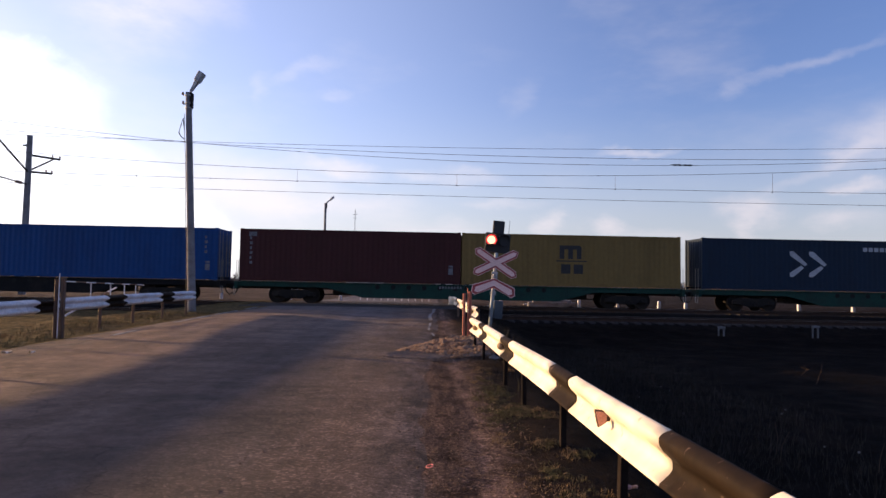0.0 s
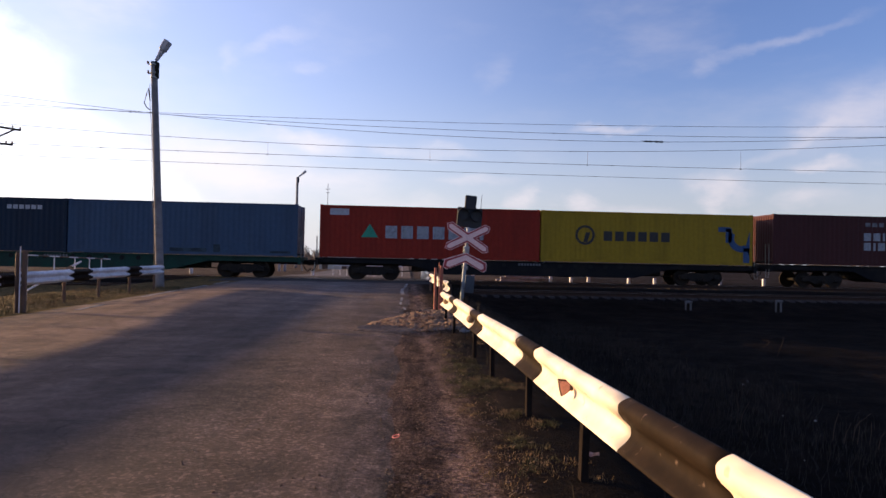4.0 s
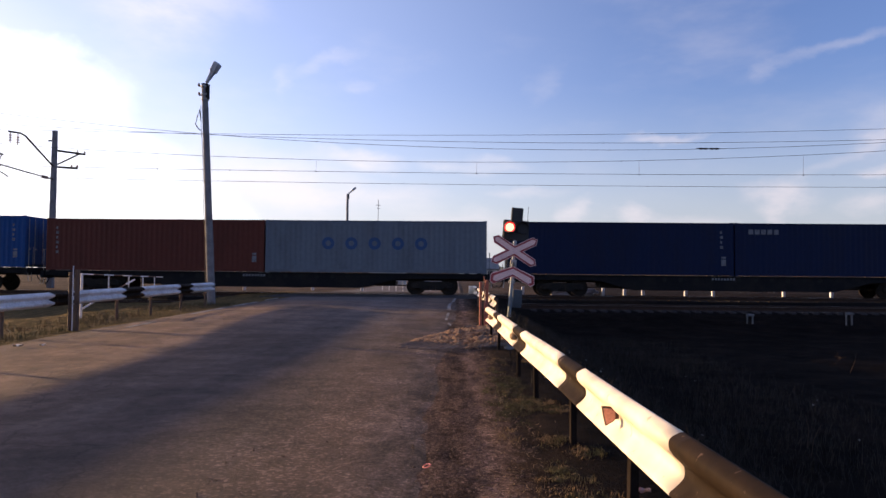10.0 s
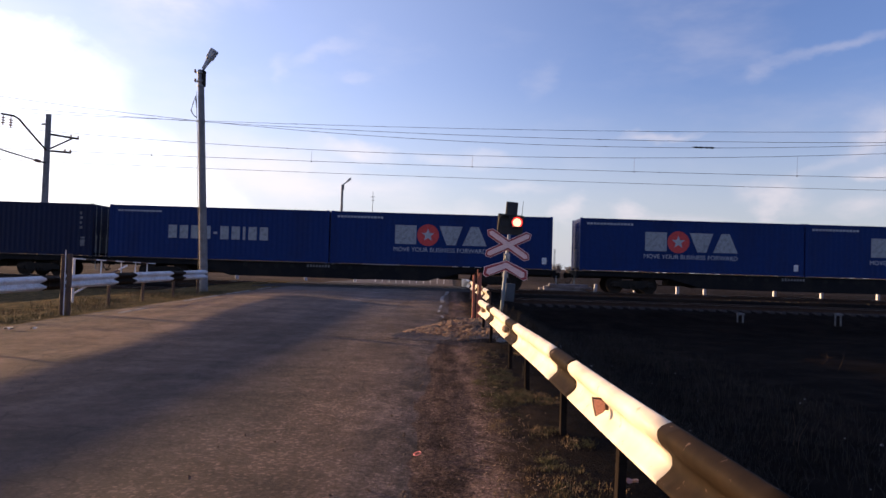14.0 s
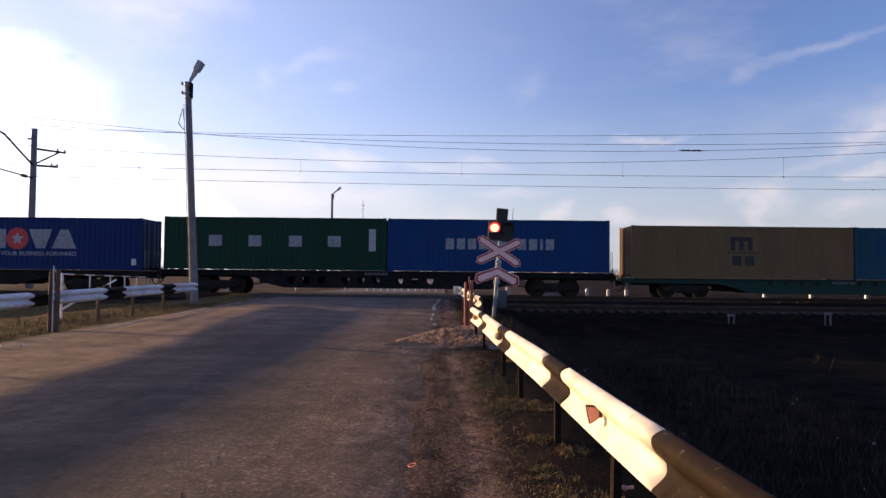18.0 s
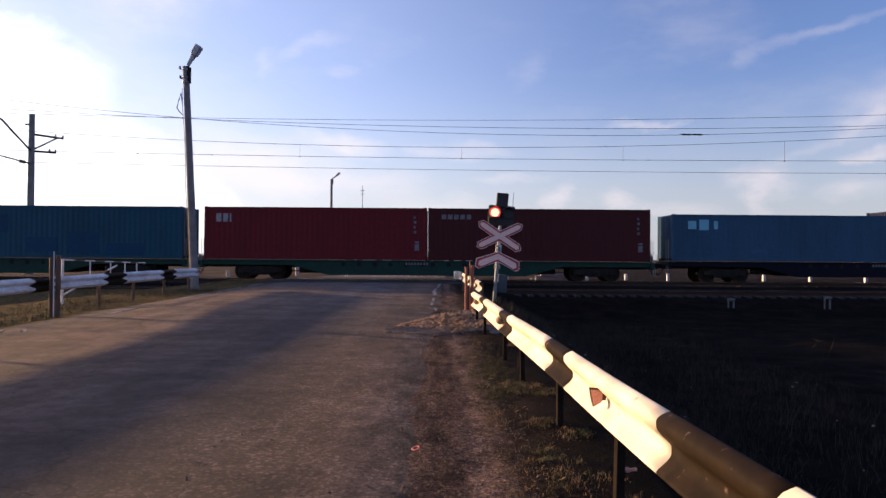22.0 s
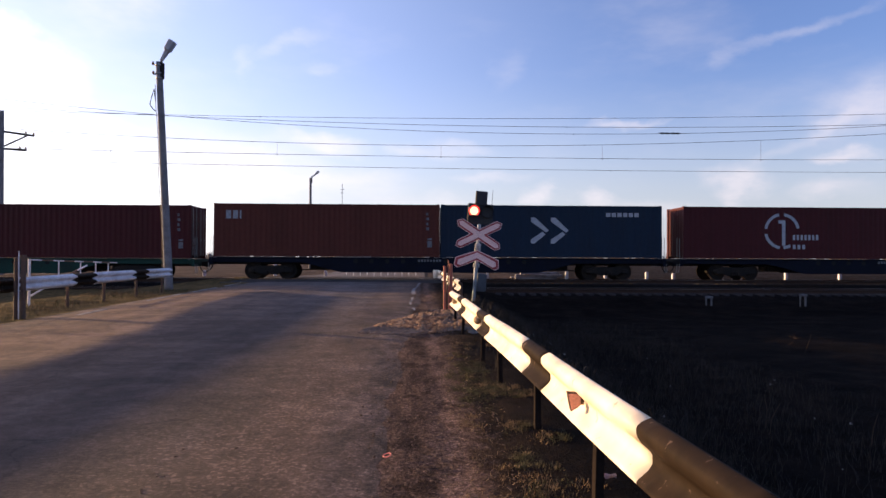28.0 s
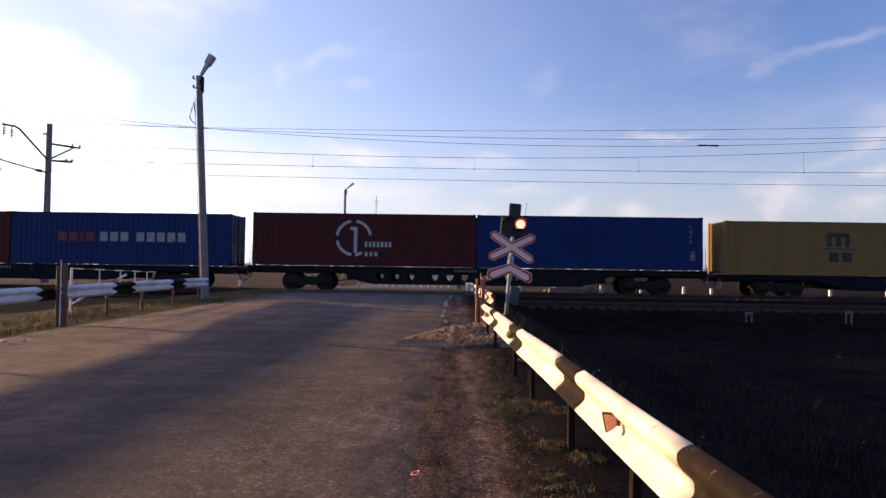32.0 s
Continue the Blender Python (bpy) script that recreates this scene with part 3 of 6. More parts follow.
def thing(name, m, label, category, group="", kind=""):
    ob = new(name)
    ob.empty_display_size = 0.2
    ob.matrix_basis = m
    return tagged(ob, label, category, group, kind)


def structure(name, b, mat, label, category="", smooth=False):
    ob = new(name, b.mesh(name, mat, smooth))
    return tagged(ob, label, category, "", "structure")


def smooth01(a, b, v):
    t = min(1.0, max(0.0, (v - a) / (b - a)))
    return t * t * (3 - 2 * t)


# ---- ground, road, track ----
RAIL_Z = 0.15
NEAR_TRACK, FAR_TRACK = 31.75, 36.6
NEAR_DROP = 0.27


def road_z(y):
    return 0.15 * smooth01(3, 24, y) * (1 - smooth01(40, 50, y))


def ground_z(x, y):
    z = road_z(y) - 0.02
    bed = smooth01(28.5, 31.0, y) * (1 - smooth01(40.0, 43.0, y))
    right = smooth01(1.25, 4.2, x)
    deep = -1.05 + 0.6 * smooth01(24, 30, y)
    z += right * (deep * (1 - bed) - (0.32 + 0.32 * (1 - smooth01(33.3, 34.6, y))) * bed) * (1 - smooth01(39, 45, y))
    left = smooth01(-10.6, -14.0, x) * (1 - smooth01(38, 44, y))
    z += left * (-0.35)
    rough = 0.0
    if x > 0.2 or x < -8.4:
        k = min(1.0, max(x - 0.2, -8.4 - x) / 1.2)
        rough = k * (0.05 * noise.noise((x * 1.3, y * 1.3, 0)) + 0.05 * noise.noise((x * 0.35, y * 0.35, 3)))
    return z + rough


def spread(lo, hi, step, far):
    mid = list(np.arange(lo, hi + 1e-6, step))
    out, s = [], step
    while (out[-1] if out else hi) < far:
        s *= 1.35
        out.append((out[-1] if out else hi) + s)
    back, s = [], step
    while (back[-1] if back else lo) > -far:
        s *= 1.35
        back.append((back[-1] if back else lo) - s)
    return back[::-1] + mid + out


def build_ground():
    xs, ys = spread(-16, 12, 0.28, 2600), spread(-5, 46, 0.36, 2600)
    b = Build()
    b.v = [(x, y, ground_z(x, y)) for y in ys for x in xs]
    n = len(xs)
    b.f = [(j * n + i, j * n + i + 1, (j + 1) * n + i + 1, (j + 1) * n + i) for j in range(len(ys) - 1) for i in range(n - 1)]
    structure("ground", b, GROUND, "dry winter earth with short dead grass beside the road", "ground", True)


ROAD_L, ROAD_R = -8.05, 0.1


def crown(x, y):
    """The far lane is built up a little before the crossing."""
    return 0.08 * smooth01(9, 18, y) * (1 - smooth01(23, 28, y)) * smooth01(-7.9, -6.2, x) * (1 - smooth01(-4.8, -2.4, x))


def build_road():
    b = Build()
    ys = list(np.arange(-40, 0, 1.5)) + list(np.arange(0, 31.2, 0.22)) + [31.3]
    rows = []
    for y in ys:
        r = -0.20 + 0.22 * smooth01(13, 19, y) + 0.10 * noise.noise((0.0, y * 0.7, 5)) + 0.07 * noise.noise((3.0, y * 2.9, 5)) + 0.03 * noise.noise((3.0, y * 9.0, 5))
        l = ROAD_L + 0.14 * noise.noise((2.0, y * 0.5, 9))
        rows.append([(l + (r - l) * k / 28, y, road_z(y) + crown(l + (r - l) * k / 28, y) + 0.016 * math.sin(math.pi * k / 28) + (0.004 if 0 < k < 28 else -0.022) + 0.008 * noise.noise((l + (r - l) * k / 28, y * 0.8, 2))) for k in range(29)])
    b.quadstrip(rows, closed=False)
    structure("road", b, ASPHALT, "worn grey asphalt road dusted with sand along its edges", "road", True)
    b = Build()
    ys = list(np.arange(39.4, 140, 4.0))
    b.quadstrip([[(ROAD_L + 0.3 + 8 * k / 6, y, road_z(y) + 0.012) for k in range(7)] for y in ys], closed=False)
    structure("road_beyond", b, ASPHALT, "dusty asphalt road going on beyond the railway", "road", True)


def build_edge_lines():
    """Worn pieces of the painted edge line near the crossing."""
    b = Build()
    rnd = random.Random(8)

    def line_x(y):
        return -0.12 - 0.11 * smooth01(15.3, 17.5, y) + 0.02 * math.sin(y) + 0.22 * smooth01(23, 32, y)

    for y0, y1, w in ((15.4, 16.2, 0.08), (17.0, 19.8, 0.09), (20.9, 25.8, 0.15), (26.1, 30.2, 0.14)):
        n = int((y1 - y0) / 0.2)
        rows = []
        for k in range(n + 1):
            y = y0 + (y1 - y0) * k / n
            e = 0.25 if k in (0, n) else 1.0
            rows.append([(line_x(y) - w * e * rnd.uniform(0.25, 0.55), y, road_z(y) + 0.040), (line_x(y) + w * e * rnd.uniform(0.25, 0.55), y, road_z(y) + 0.040)])
        b.quadstrip(rows, closed=False)
    structure("edge_line", b, FADED, "worn white edge line on the asphalt near the crossing", "marking")
    b = Build()
    for y0, y1 in ((14.3, 15.8), (18.4, 21.9), (22.6, 25.6), (27.0, 29.5)):
        n = 8
        for k in range(n):
            ya, yb = y0 + (y1 - y0) * k / n, y0 + (y1 - y0) * (k + 1) / n - 0.02
            xa = -7.38 - 0.058 * (ya - 15)
            b.box(xa, xa + 0.09, ya, yb, road_z(ya) + crown(xa, ya) + 0.002, road_z(yb) + crown(xa, yb) + 0.018)
    structure("edge_line_far_lane", b, FADED, "faded white edge line along the far lane", "marking")


def build_track(name, yc, drop=0.0):
    """Rails with foot, web and head on concrete sleepers."""
    track = thing(name, pose(0, yc, -drop), "railway track of rusty rails on concrete sleepers in ballast", "railway track", "tracks", "structure")
    prof = [(-0.075, -0.18), (0.075, -0.18), (0.075, -0.165), (0.012, -0.14), (0.012, -0.05), (0.036, -0.035), (0.036, -0.004), (-0.036, -0.004), (-0.036, -0.035), (-0.012, -0.05), (-0.012, -0.14), (-0.075, -0.165)]
    for s in (-1, 1):
        b = Build()
        b.quadstrip([[(x, s * 0.76 + p, RAIL_Z + z) for p, z in prof] for x in (-260, 260)], True, True)
        rail = part("rail", b, RAIL, track)
        b = Build()
        b.box(-260, 260, s * 0.76 - 0.03, s * 0.76 + 0.03, RAIL_Z - 0.004, RAIL_Z)
        part("rail_head", b, RAILTOP, rail, "rail head polished bright by wheels")
    return track


def build_ballast():
    b = Build()
    prof = [(29.2, -0.72), (30.25, -0.46), (30.55, -0.36), (31.0, -0.335), (33.2, -0.33), (34.7, -0.10), (35.3, -0.06), (38.7, -0.06), (39.4, -0.14), (40.6, -0.42)]
    for x0, x1 in ((-300, -9.8), (1.2, 300)):
        xs = np.linspace(x0, x1, 60)
        b.quadstrip([[(x, y + 0.12 * noise.noise((x, y, 1)), z + 0.03 * noise.noise((x * 2, y, 4))) for y, z in prof] for x in xs], closed=False)
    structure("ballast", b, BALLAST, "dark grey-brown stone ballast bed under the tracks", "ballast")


def build_sleepers(track):
    b = Build()
    b.box(-0.13, 0.13, -1.35, 1.35, -0.2, -0.035, 0.03)
    me = b.mesh("sleeper", SLEEPER)
    k = 0
    x = -24.0
    while x < 44:
        if x < -10 or x > 1.5:
            ob = part("sleeper", me, None, track, at=pose(x + random.uniform(-0.03, 0.03), 0, 0.0, 0, 0, random.uniform(-1, 1)))
            k += 1
        x += 0.543


def build_crossing_deck():
    deck = thing("crossing_deck", pose(0, 0, 0), "concrete slab deck between the rails at the crossing", "crossing", "", "structure")
    for y0, y1 in ((31.35, 32.26), (32.42, 33.78), (33.94, 35.76), (35.92, 37.28), (37.44, 39.4)):
        for i in range(4):
            b = Build()
            x0 = -9.6 + i * 2.7
            b.box(x0, x0 + 2.68, y0, y1, -0.05, RAIL_Z - 0.005 + random.uniform(-0.006, 0.004), 0.015)
            part("slab", b, SLAB, deck)


build_ground()
build_road()
build_edge_lines()
build_ballast()
near_track = build_track("near_track", NEAR_TRACK, NEAR_DROP)
far_track = build_track("far_track", FAR_TRACK)
build_crossing_deck()


# ---- guard rails ----
ROUND_BEAM = ((0.012, 0.0), (0.030, 0.02), (0.056, 0.06), (0.074, 0.11), (0.080, 0.15), (0.080, 0.23), (0.074, 0.29), (0.056, 0.37), (0.024, 0.46), (0.008, 0.51), (0.001, 0.55), (0.0, 0.60), (0.0, 0.67), (0.006, 0.72), (0.024, 0.79), (0.052, 0.87), (0.072, 0.92), (0.080, 0.955), (0.078, 0.985), (0.066, 1.0))


def beam_rings(points, top, height, face=1, curve=None):
    """A W-beam along points (x, y): two ridges that stand out towards the road. face: the side of the road."""
    h = height
    prof = [(0.0, 0.0), (0.012, -0.03 * h), (0.075, -0.16 * h), (0.08, -0.28 * h), (0.015, -0.44 * h), (0.0, -0.5 * h), (0.015, -0.56 * h), (0.08, -0.72 * h), (0.075, -0.84 * h), (0.012, -0.97 * h), (0.0, -h)]
    if curve:
        prof = [(0.88 * p - 0.008, -u * h) for p, u in curve]
    back = [(p - 0.008, z) for p, z in reversed(prof)]
    rings = []
    for x, y in points:
        rings.append([(x + face * p, y, top(y) + z) for p, z in prof + back])
    return rings


def build_guard_rail():
    """The near rail: white W-beam with black bands whose ends follow the ridges, in line along the road."""
    rail = thing("guard_rail", pose(0, 0, 0), "white guard rail with black painted bands on thin steel posts", "guard rail", "guard rails")

    def bx(y):
        return 1.145 - 0.0345 * y

    def top(y):
        return 0.705 + 0.006 * math.sin(y * 1.3)

    H = 0.285
    # black bands between white stretches, as distances along the rail
    seams = [-4.0, -0.55, 0.95, 2.02, 3.0, 4.86, 5.58, 7.98, 8.75, 10.85, 11.6, 13.4]
    black = False
    for k, (a, c) in enumerate(zip(seams[:-1], seams[1:])):
        pts = [(bx(y), y) for y in np.linspace(a, c, 9)]
        b = Build()
        rings = beam_rings(pts, top, H, -1, ROUND_BEAM)
        b.quadstrip(rings, True, True)
        part("beam_band" if black else "beam", b, BLACKPAINT if black else WHITEPAINT, rail, "black painted band of the beam" if black else "white painted beam section", True)
        black = not black
    for y, lean in ((1.2, 0.0), (3.87, 0.01), (5.47, 0.0), (7.42, -0.01), (8.9, 0.0), (11.6, 0.01), (13.2, 0)):
        b = Build()
        x = bx(y) + 0.042
        # a channel, open to the field: web towards the road and two flanges
        b.prism([(x - 0.022 + lean, 0.60), (x - 0.022 - lean, -0.3), (x - 0.016 - lean, -0.3), (x - 0.016 + lean, 0.60)], y - 0.036, y + 0.036)
        for ya, yb in ((y - 0.036, y - 0.030), (y + 0.030, y + 0.036)):
            b.prism([(x - 0.0155 + lean, 0.60), (x - 0.0155 - lean, -0.3), (x + 0.026 - lean, -0.3), (x + 0.026 + lean, 0.60)], ya, yb)
        part("post", b, POST_STEEL, rail, "rusty channel steel post")
    for y, z in ((8.83, 0.565), (12.43, 0.575)):
        b = Build()
        b.lathe([(0.0, -0.055), (0.035, -0.05), (0.052, -0.02), (0.055, 0.0), (0.055, 0.05), (0.0, 0.05)], "y", (bx(y) - 0.035, y, z - 0.02), 14)
        part("delineator", b, SAND, rail, "small round sun-yellowed delineator in the groove", True)
    for y in (3.97,):
        b = Build()
        x = bx(y)
        shape = [(-0.022, 0.585), (-0.046, 0.606), (-0.104, 0.609), (-0.095, 0.553), (-0.082, 0.497), (-0.036, 0.524), (-0.022, 0.542)]
        b.prism([(x + p, z) for p, z in shape], y + 0.004, y + 0.034)
        # added dark block in place of the reflector's shadow on the beam
        b.box(x - 0.034, x - 0.004, y + 0.006, y + 0.032, 0.535, 0.585)
        part("reflector_frame", b, RUST, rail, "dark rim of the reflector and an added block for its shadow")
        b = Build()
        b.prism([(x - 0.063 + (p + 0.063) * 0.84, 0.555 + (z - 0.555) * 0.84) for p, z in shape], y - 0.004, y + 0.003)
        part("reflector", b, REFLECTOR, rail, "faded orange reflector bolted in the groove")
    # the beam beyond, set back a little, with a rolled end
    second = thing("guard_rail", pose(0, 0, 0), "white guard rail with black bands and a rolled end", "guard rail", "guard rails")

    def top2(y):
        return 0.76 + 0.01 * (y - 17)

    seams2 = [17.4, 18.6, 19.3, 21.4, 22.1, 24.2, 24.8, 26.4]
    for k, (a, c) in enumerate(zip(seams2[:-1], seams2[1:])):
        pts = [(1.08 - 0.037 * (y - 17.4), y) for y in np.linspace(a, c, 4)]
        b = Build()
        b.quadstrip(beam_rings(pts, top2, 0.29, -1, ROUND_BEAM), True, True)
        part("beam" if k % 2 == 0 else "beam_band", b, WHITEPAINT if k % 2 == 0 else BLACKPAINT, second, "white painted beam section" if k % 2 == 0 else "black painted band of the beam")
    b = Build()
    b.lathe([(0.0, -0.32), (0.12, -0.32), (0.13, -0.3), (0.13, -0.02), (0.12, 0.0), (0.0, 0.0)], "z", (0.64, 26.5, top2(26.5)), 14)
    part("rolled_end", b, WHITEPAINT, second, "rolled white end of the beam", True)
    for y in (17.8, 20.2, 22.6, 25.0):
        b = Build()
        x = 1.08 - 0.037 * (y - 17.4) + 0.06
        b.box(x - 0.04, x + 0.04, y - 0.04, y + 0.04, -0.3, 0.7, 0.008)
        part("post", b, RUST, second)


def left_x(y):
    return -8.72 + 0.004 * math.sin(y)


def build_left_guard_rail():
    rail = thing("guard_rail", pose(0, 0, 0), "old white guard rail with dark bands on thin posts", "guard rail", "guard rails")

    def top(y):
        return road_z(y) + 0.815

    seams = [(-4.0, -1.5, 0), (-1.5, 0.0, 1), (0.0, 3.1, 0), (3.1, 4.6, 1), (4.6, 7.5, 0), (7.5, 8.8, 1), (8.8, 11.82, 0), (11.85, 13.78, 0), (13.78, 14.55, 1), (14.55, 16.8, 0), (16.8, 17.8, 1), (17.8, 20.15, 0), (20.15, 21.1, 1), (21.1, 23.0, 0)]
    for a, c, dark in seams:
        pts = [(left_x(y), y) for y in np.linspace(a, c, 4)]
        b = Build()
        rings = beam_rings(pts, top, 0.31, 1)
        z = [0.0, 0.0, 0.12, 0.15, 0.05, -0.10, -0.05, 0.15, 0.12, 0.0, 0.0]
        for ring in (rings[0], rings[-1]):
            for i in range(22):
                ring[i] = (ring[i][0], ring[i][1] + 0.5 * (z + z[::-1])[i], ring[i][2])
        b.quadstrip(rings, True, True)
        part("beam_band" if dark else "beam", b, BLACKPAINT if dark else OLDWHITE, rail, "dark painted band of the beam" if dark else "old white beam section")
    for y in (-2.6, 0.4, 3.4, 6.4, 9.6, 12.46, 16.72, 18.57, 20.6, 22.6):
        b = Build()
        x = left_x(y) - 0.08
        b.box(x - 0.045, x + 0.02, y - 0.03, y + 0.03, -0.3, road_z(y) + 0.76, 0.008)
        part("post", b, RUST, rail, "thin rusty steel post")


def build_marker_post(x, y, h, label, group, steel, strip):
    """Two steel channels set side by side with a pale pipe: a stop post for the boom."""
    t = thing("barrier_post", pose(x, y, road_z(y)), label, "post", group)
    for dx, w, z in ((-0.085, 0.03, h - 0.05), (0.055, 0.036, h)):
        b = Build()
        b.box(dx - w, dx + w, -0.05, 0.05, -0.3, z, 0.01)
        part("channel", b, steel, t)
    b = Build()
    b.tube((0.0, -0.06, -0.2), (-0.005, -0.06, h + 0.08), 0.012, 0.012, 8)
    part("pipe", b, strip, t)
    return t


def build_pipe_gate():
    gate = thing("pipe_gate", pose(-9.9, 16.96, 0.09), "white pipe gate frame with striped top rail behind the guard rail", "gate")
    run, rise = 4.8, 1.18
    dx = -0.05

    def at(s, z):
        return (dx * s / run, s, z * (1 - 0.1 * s / run))

    b = Build()
    b.tube(at(0, -0.1), at(0, rise + 0.02), 0.032, 0.032, 10)
    part("upright", b, OLDWHITE, gate)
    for k in range(9):
        b = Build()
        s0, s1 = run * k / 9, run * (k + 1) / 9
        b.tube(at(s0, rise), at(s1, rise - 0.0), 0.017, 0.017, 10)
        part("top_rail", b, OLDWHITE if k % 2 == 0 else RUST, gate, "white stretch of the striped top rail" if k % 2 == 0 else "rusty red stretch of the striped top rail")
    for s in (1.35, 2.5, 3.4, 4.2):
        b = Build()
        b.tube(at(s, 0.55), at(s, rise), 0.018, 0.018, 8)
        part("bar", b, OLDWHITE, gate)
    for k in range(5):
        b = Build()
        s0, s1 = k / 5, (k + 1) / 5
        b.tube(at(0.06 + 2.8 * s0, 0.26 + 0.80 * s0), at(0.06 + 2.8 * s1, 0.26 + 0.80 * s1), 0.026, 0.026, 8)
        part("brace", b, OLDWHITE if k % 2 == 0 else RUST, gate)
    b = Build()
    b.tube(at(0, 0.50), at(run, 0.55), 0.02, 0.02, 8)
    part("lower_rail", b, RUST, gate)


build_guard_rail()
build_left_guard_rail()
build_marker_post(0.66, 14.85, 1.145, "faded red steel post standing at the road's edge", "red posts", REDPOST, REDPOST)
build_marker_post(-8.29, 13.97, 1.31, "rusty brown steel post pair in the guard rail's gap", "brown posts", RUST, OLDWHITE)
build_pipe_gate()


# ---- lamp posts ----
def boxy(v):
    return math.copysign(abs(v) ** 0.35, v)


def build_lamp_post(name, x, y, h, lean, r0, r1, label, arm_x, arm_z, detailed):
    post = thing(name, pose(x, y, road_z(y) - 0.02), label, "street lamp", "street lamps")
    b = Build()
    n = 12
    rings = []
    for k in range(13):
        s = k / 12
        r = r0 + (r1 - r0) * s
        cx = lean * s
        rings.append([(cx + r * math.cos(2 * math.pi * (j + 0.5) / n), r * math.sin(2 * math.pi * (j + 0.5) / n), -0.4 + (h + 0.4) * s) for j in range(n)])
    b.quadstrip(rings, True, True)
    part("pole", b, POLE_CONCRETE, post, "tapered grey concrete pole", True)
    b = Build()
    b.path([(lean + 0.02, 0, h - 1.0), (lean + 0.05, 0, h - 0.1), (lean + 0.10, 0, h + 0.1), (lean + arm_x * 0.55, 0, h + arm_z * 0.55)], 0.035, 8)
    part("arm", b, STEEL, post, "bent steel pipe arm")
    # lamp head: a long tapering housing with a bowl
    head = Build()
    a, c = Vector((lean + arm_x * 0.16, 0, h + arm_z * 0.05)), Vector((lean + arm_x, 0, h + arm_z))
    d = (c - a).normalized()
    q = d.to_track_quat("Z", "Y")
    rings = []
    for s, w, t in ((0.0, 0.055, 0.05), (0.25, 0.07, 0.06), (0.50, 0.10, 0.08), (0.56, 0.155, 0.11), (0.97, 0.18, 0.12), (1.0, 0.16, 0.10)):
        p = a.lerp(c, s)
        rings.append([p + q @ Vector((w * boxy(math.cos(2 * math.pi * k / 16)), t * boxy(math.sin(2 * math.pi * k / 16)), 0)) for k in range(16)])
    head.quadstrip(rings, True, True)
    part("lamp_head", head, LAMP_GREY, post, "pale grey box-shaped lamp housing")
    b = Build()
    b.box(lean + 0.02, lean + r1 + 0.07, -0.09, 0.09, h - 0.62, h - 0.02, 0.02)
    part("bracket", b, DARKSTEEL, post, "dark bracket that holds the arm")
    if detailed:
        for z in (h - 0.12, h - 0.42, h - 0.6):
            b = Build()
            b.lathe([(r1 + 0.012, -0.03), (r1 + 0.03, -0.02), (r1 + 0.03, 0.02), (r1 + 0.012, 0.03)], "z", (lean * z / h, 0, z), 14)
            part("band", b, STEEL, post, "steel band clamp")
        for z, s in ((h - 0.1, -1), (h - 0.45, -1)):
            b = Build()
            x0 = lean * z / h
            b.tube((x0, 0, z), (x0 - 0.22, 0, z), 0.02, 0.02, 8)
            b.lathe([(0.0, 0.0), (0.035, 0.01), (0.05, 0.05), (0.03, 0.08), (0.04, 0.11), (0.0, 0.13)], "z", (x0 - 0.22, 0, z), 10)
            part("insulator", b, CERAMIC, post)
        b = Build()
        x0 = lean
        b.path([(x0 - 0.10, 0, h - 1.45), (x0 - 0.16, -0.02, h - 1.0), (x0 - 0.24, 0, h - 1.25), (x0 - 0.31, 0, h - 1.55), (x0 - 0.22, 0, h - 1.7), (x0 - 0.10, 0, h - 1.8)], 0.02, 6)
        part("cable_loop", b, WIRE, post, "loose loop of black cable")
        b = Build()
        b.path([(x0 * k / 10 - (r0 + (r1 - r0) * k / 10) - 0.03 - 0.02 * math.sin(k * 1.7), -0.05, h * k / 10) for k in range(1, 10)], 0.01, 6)
        part("down_cable", b, WIRE, post, "thin cable running down the pole")
    return post


build_lamp_post("lamp_post", -9.16, 24.15, 8.36, -0.465, 0.154, 0.11, "tall grey concrete lamp post leaning slightly beside the road", 0.50, 0.78, True)
build_lamp_post("lamp_post", -12.85, 75.0, 10.5, 0.0, 0.17, 0.13, "far grey lamp post beyond the railway", 0.95, 0.75, False)


# ---- crossing signal ----
def bar_outline(cx, cz, ang, length, width, tip):
    """A bar in x and z with pointed ends."""
    c, s = math.cos(ang), math.sin(ang)
    pts = [(-length / 2, 0), (-length / 2 + tip, width / 2), (length / 2 - tip, width / 2), (length / 2, 0), (length / 2 - tip, -width / 2), (-length / 2 + tip, -width / 2)]
    return [(cx + p * c - q * s, cz + p * s + q * c) for p, q in pts]


SIGNAL_X, SIGNAL_Y = 1.552, 19.0
LAMP_OFF = 0.19


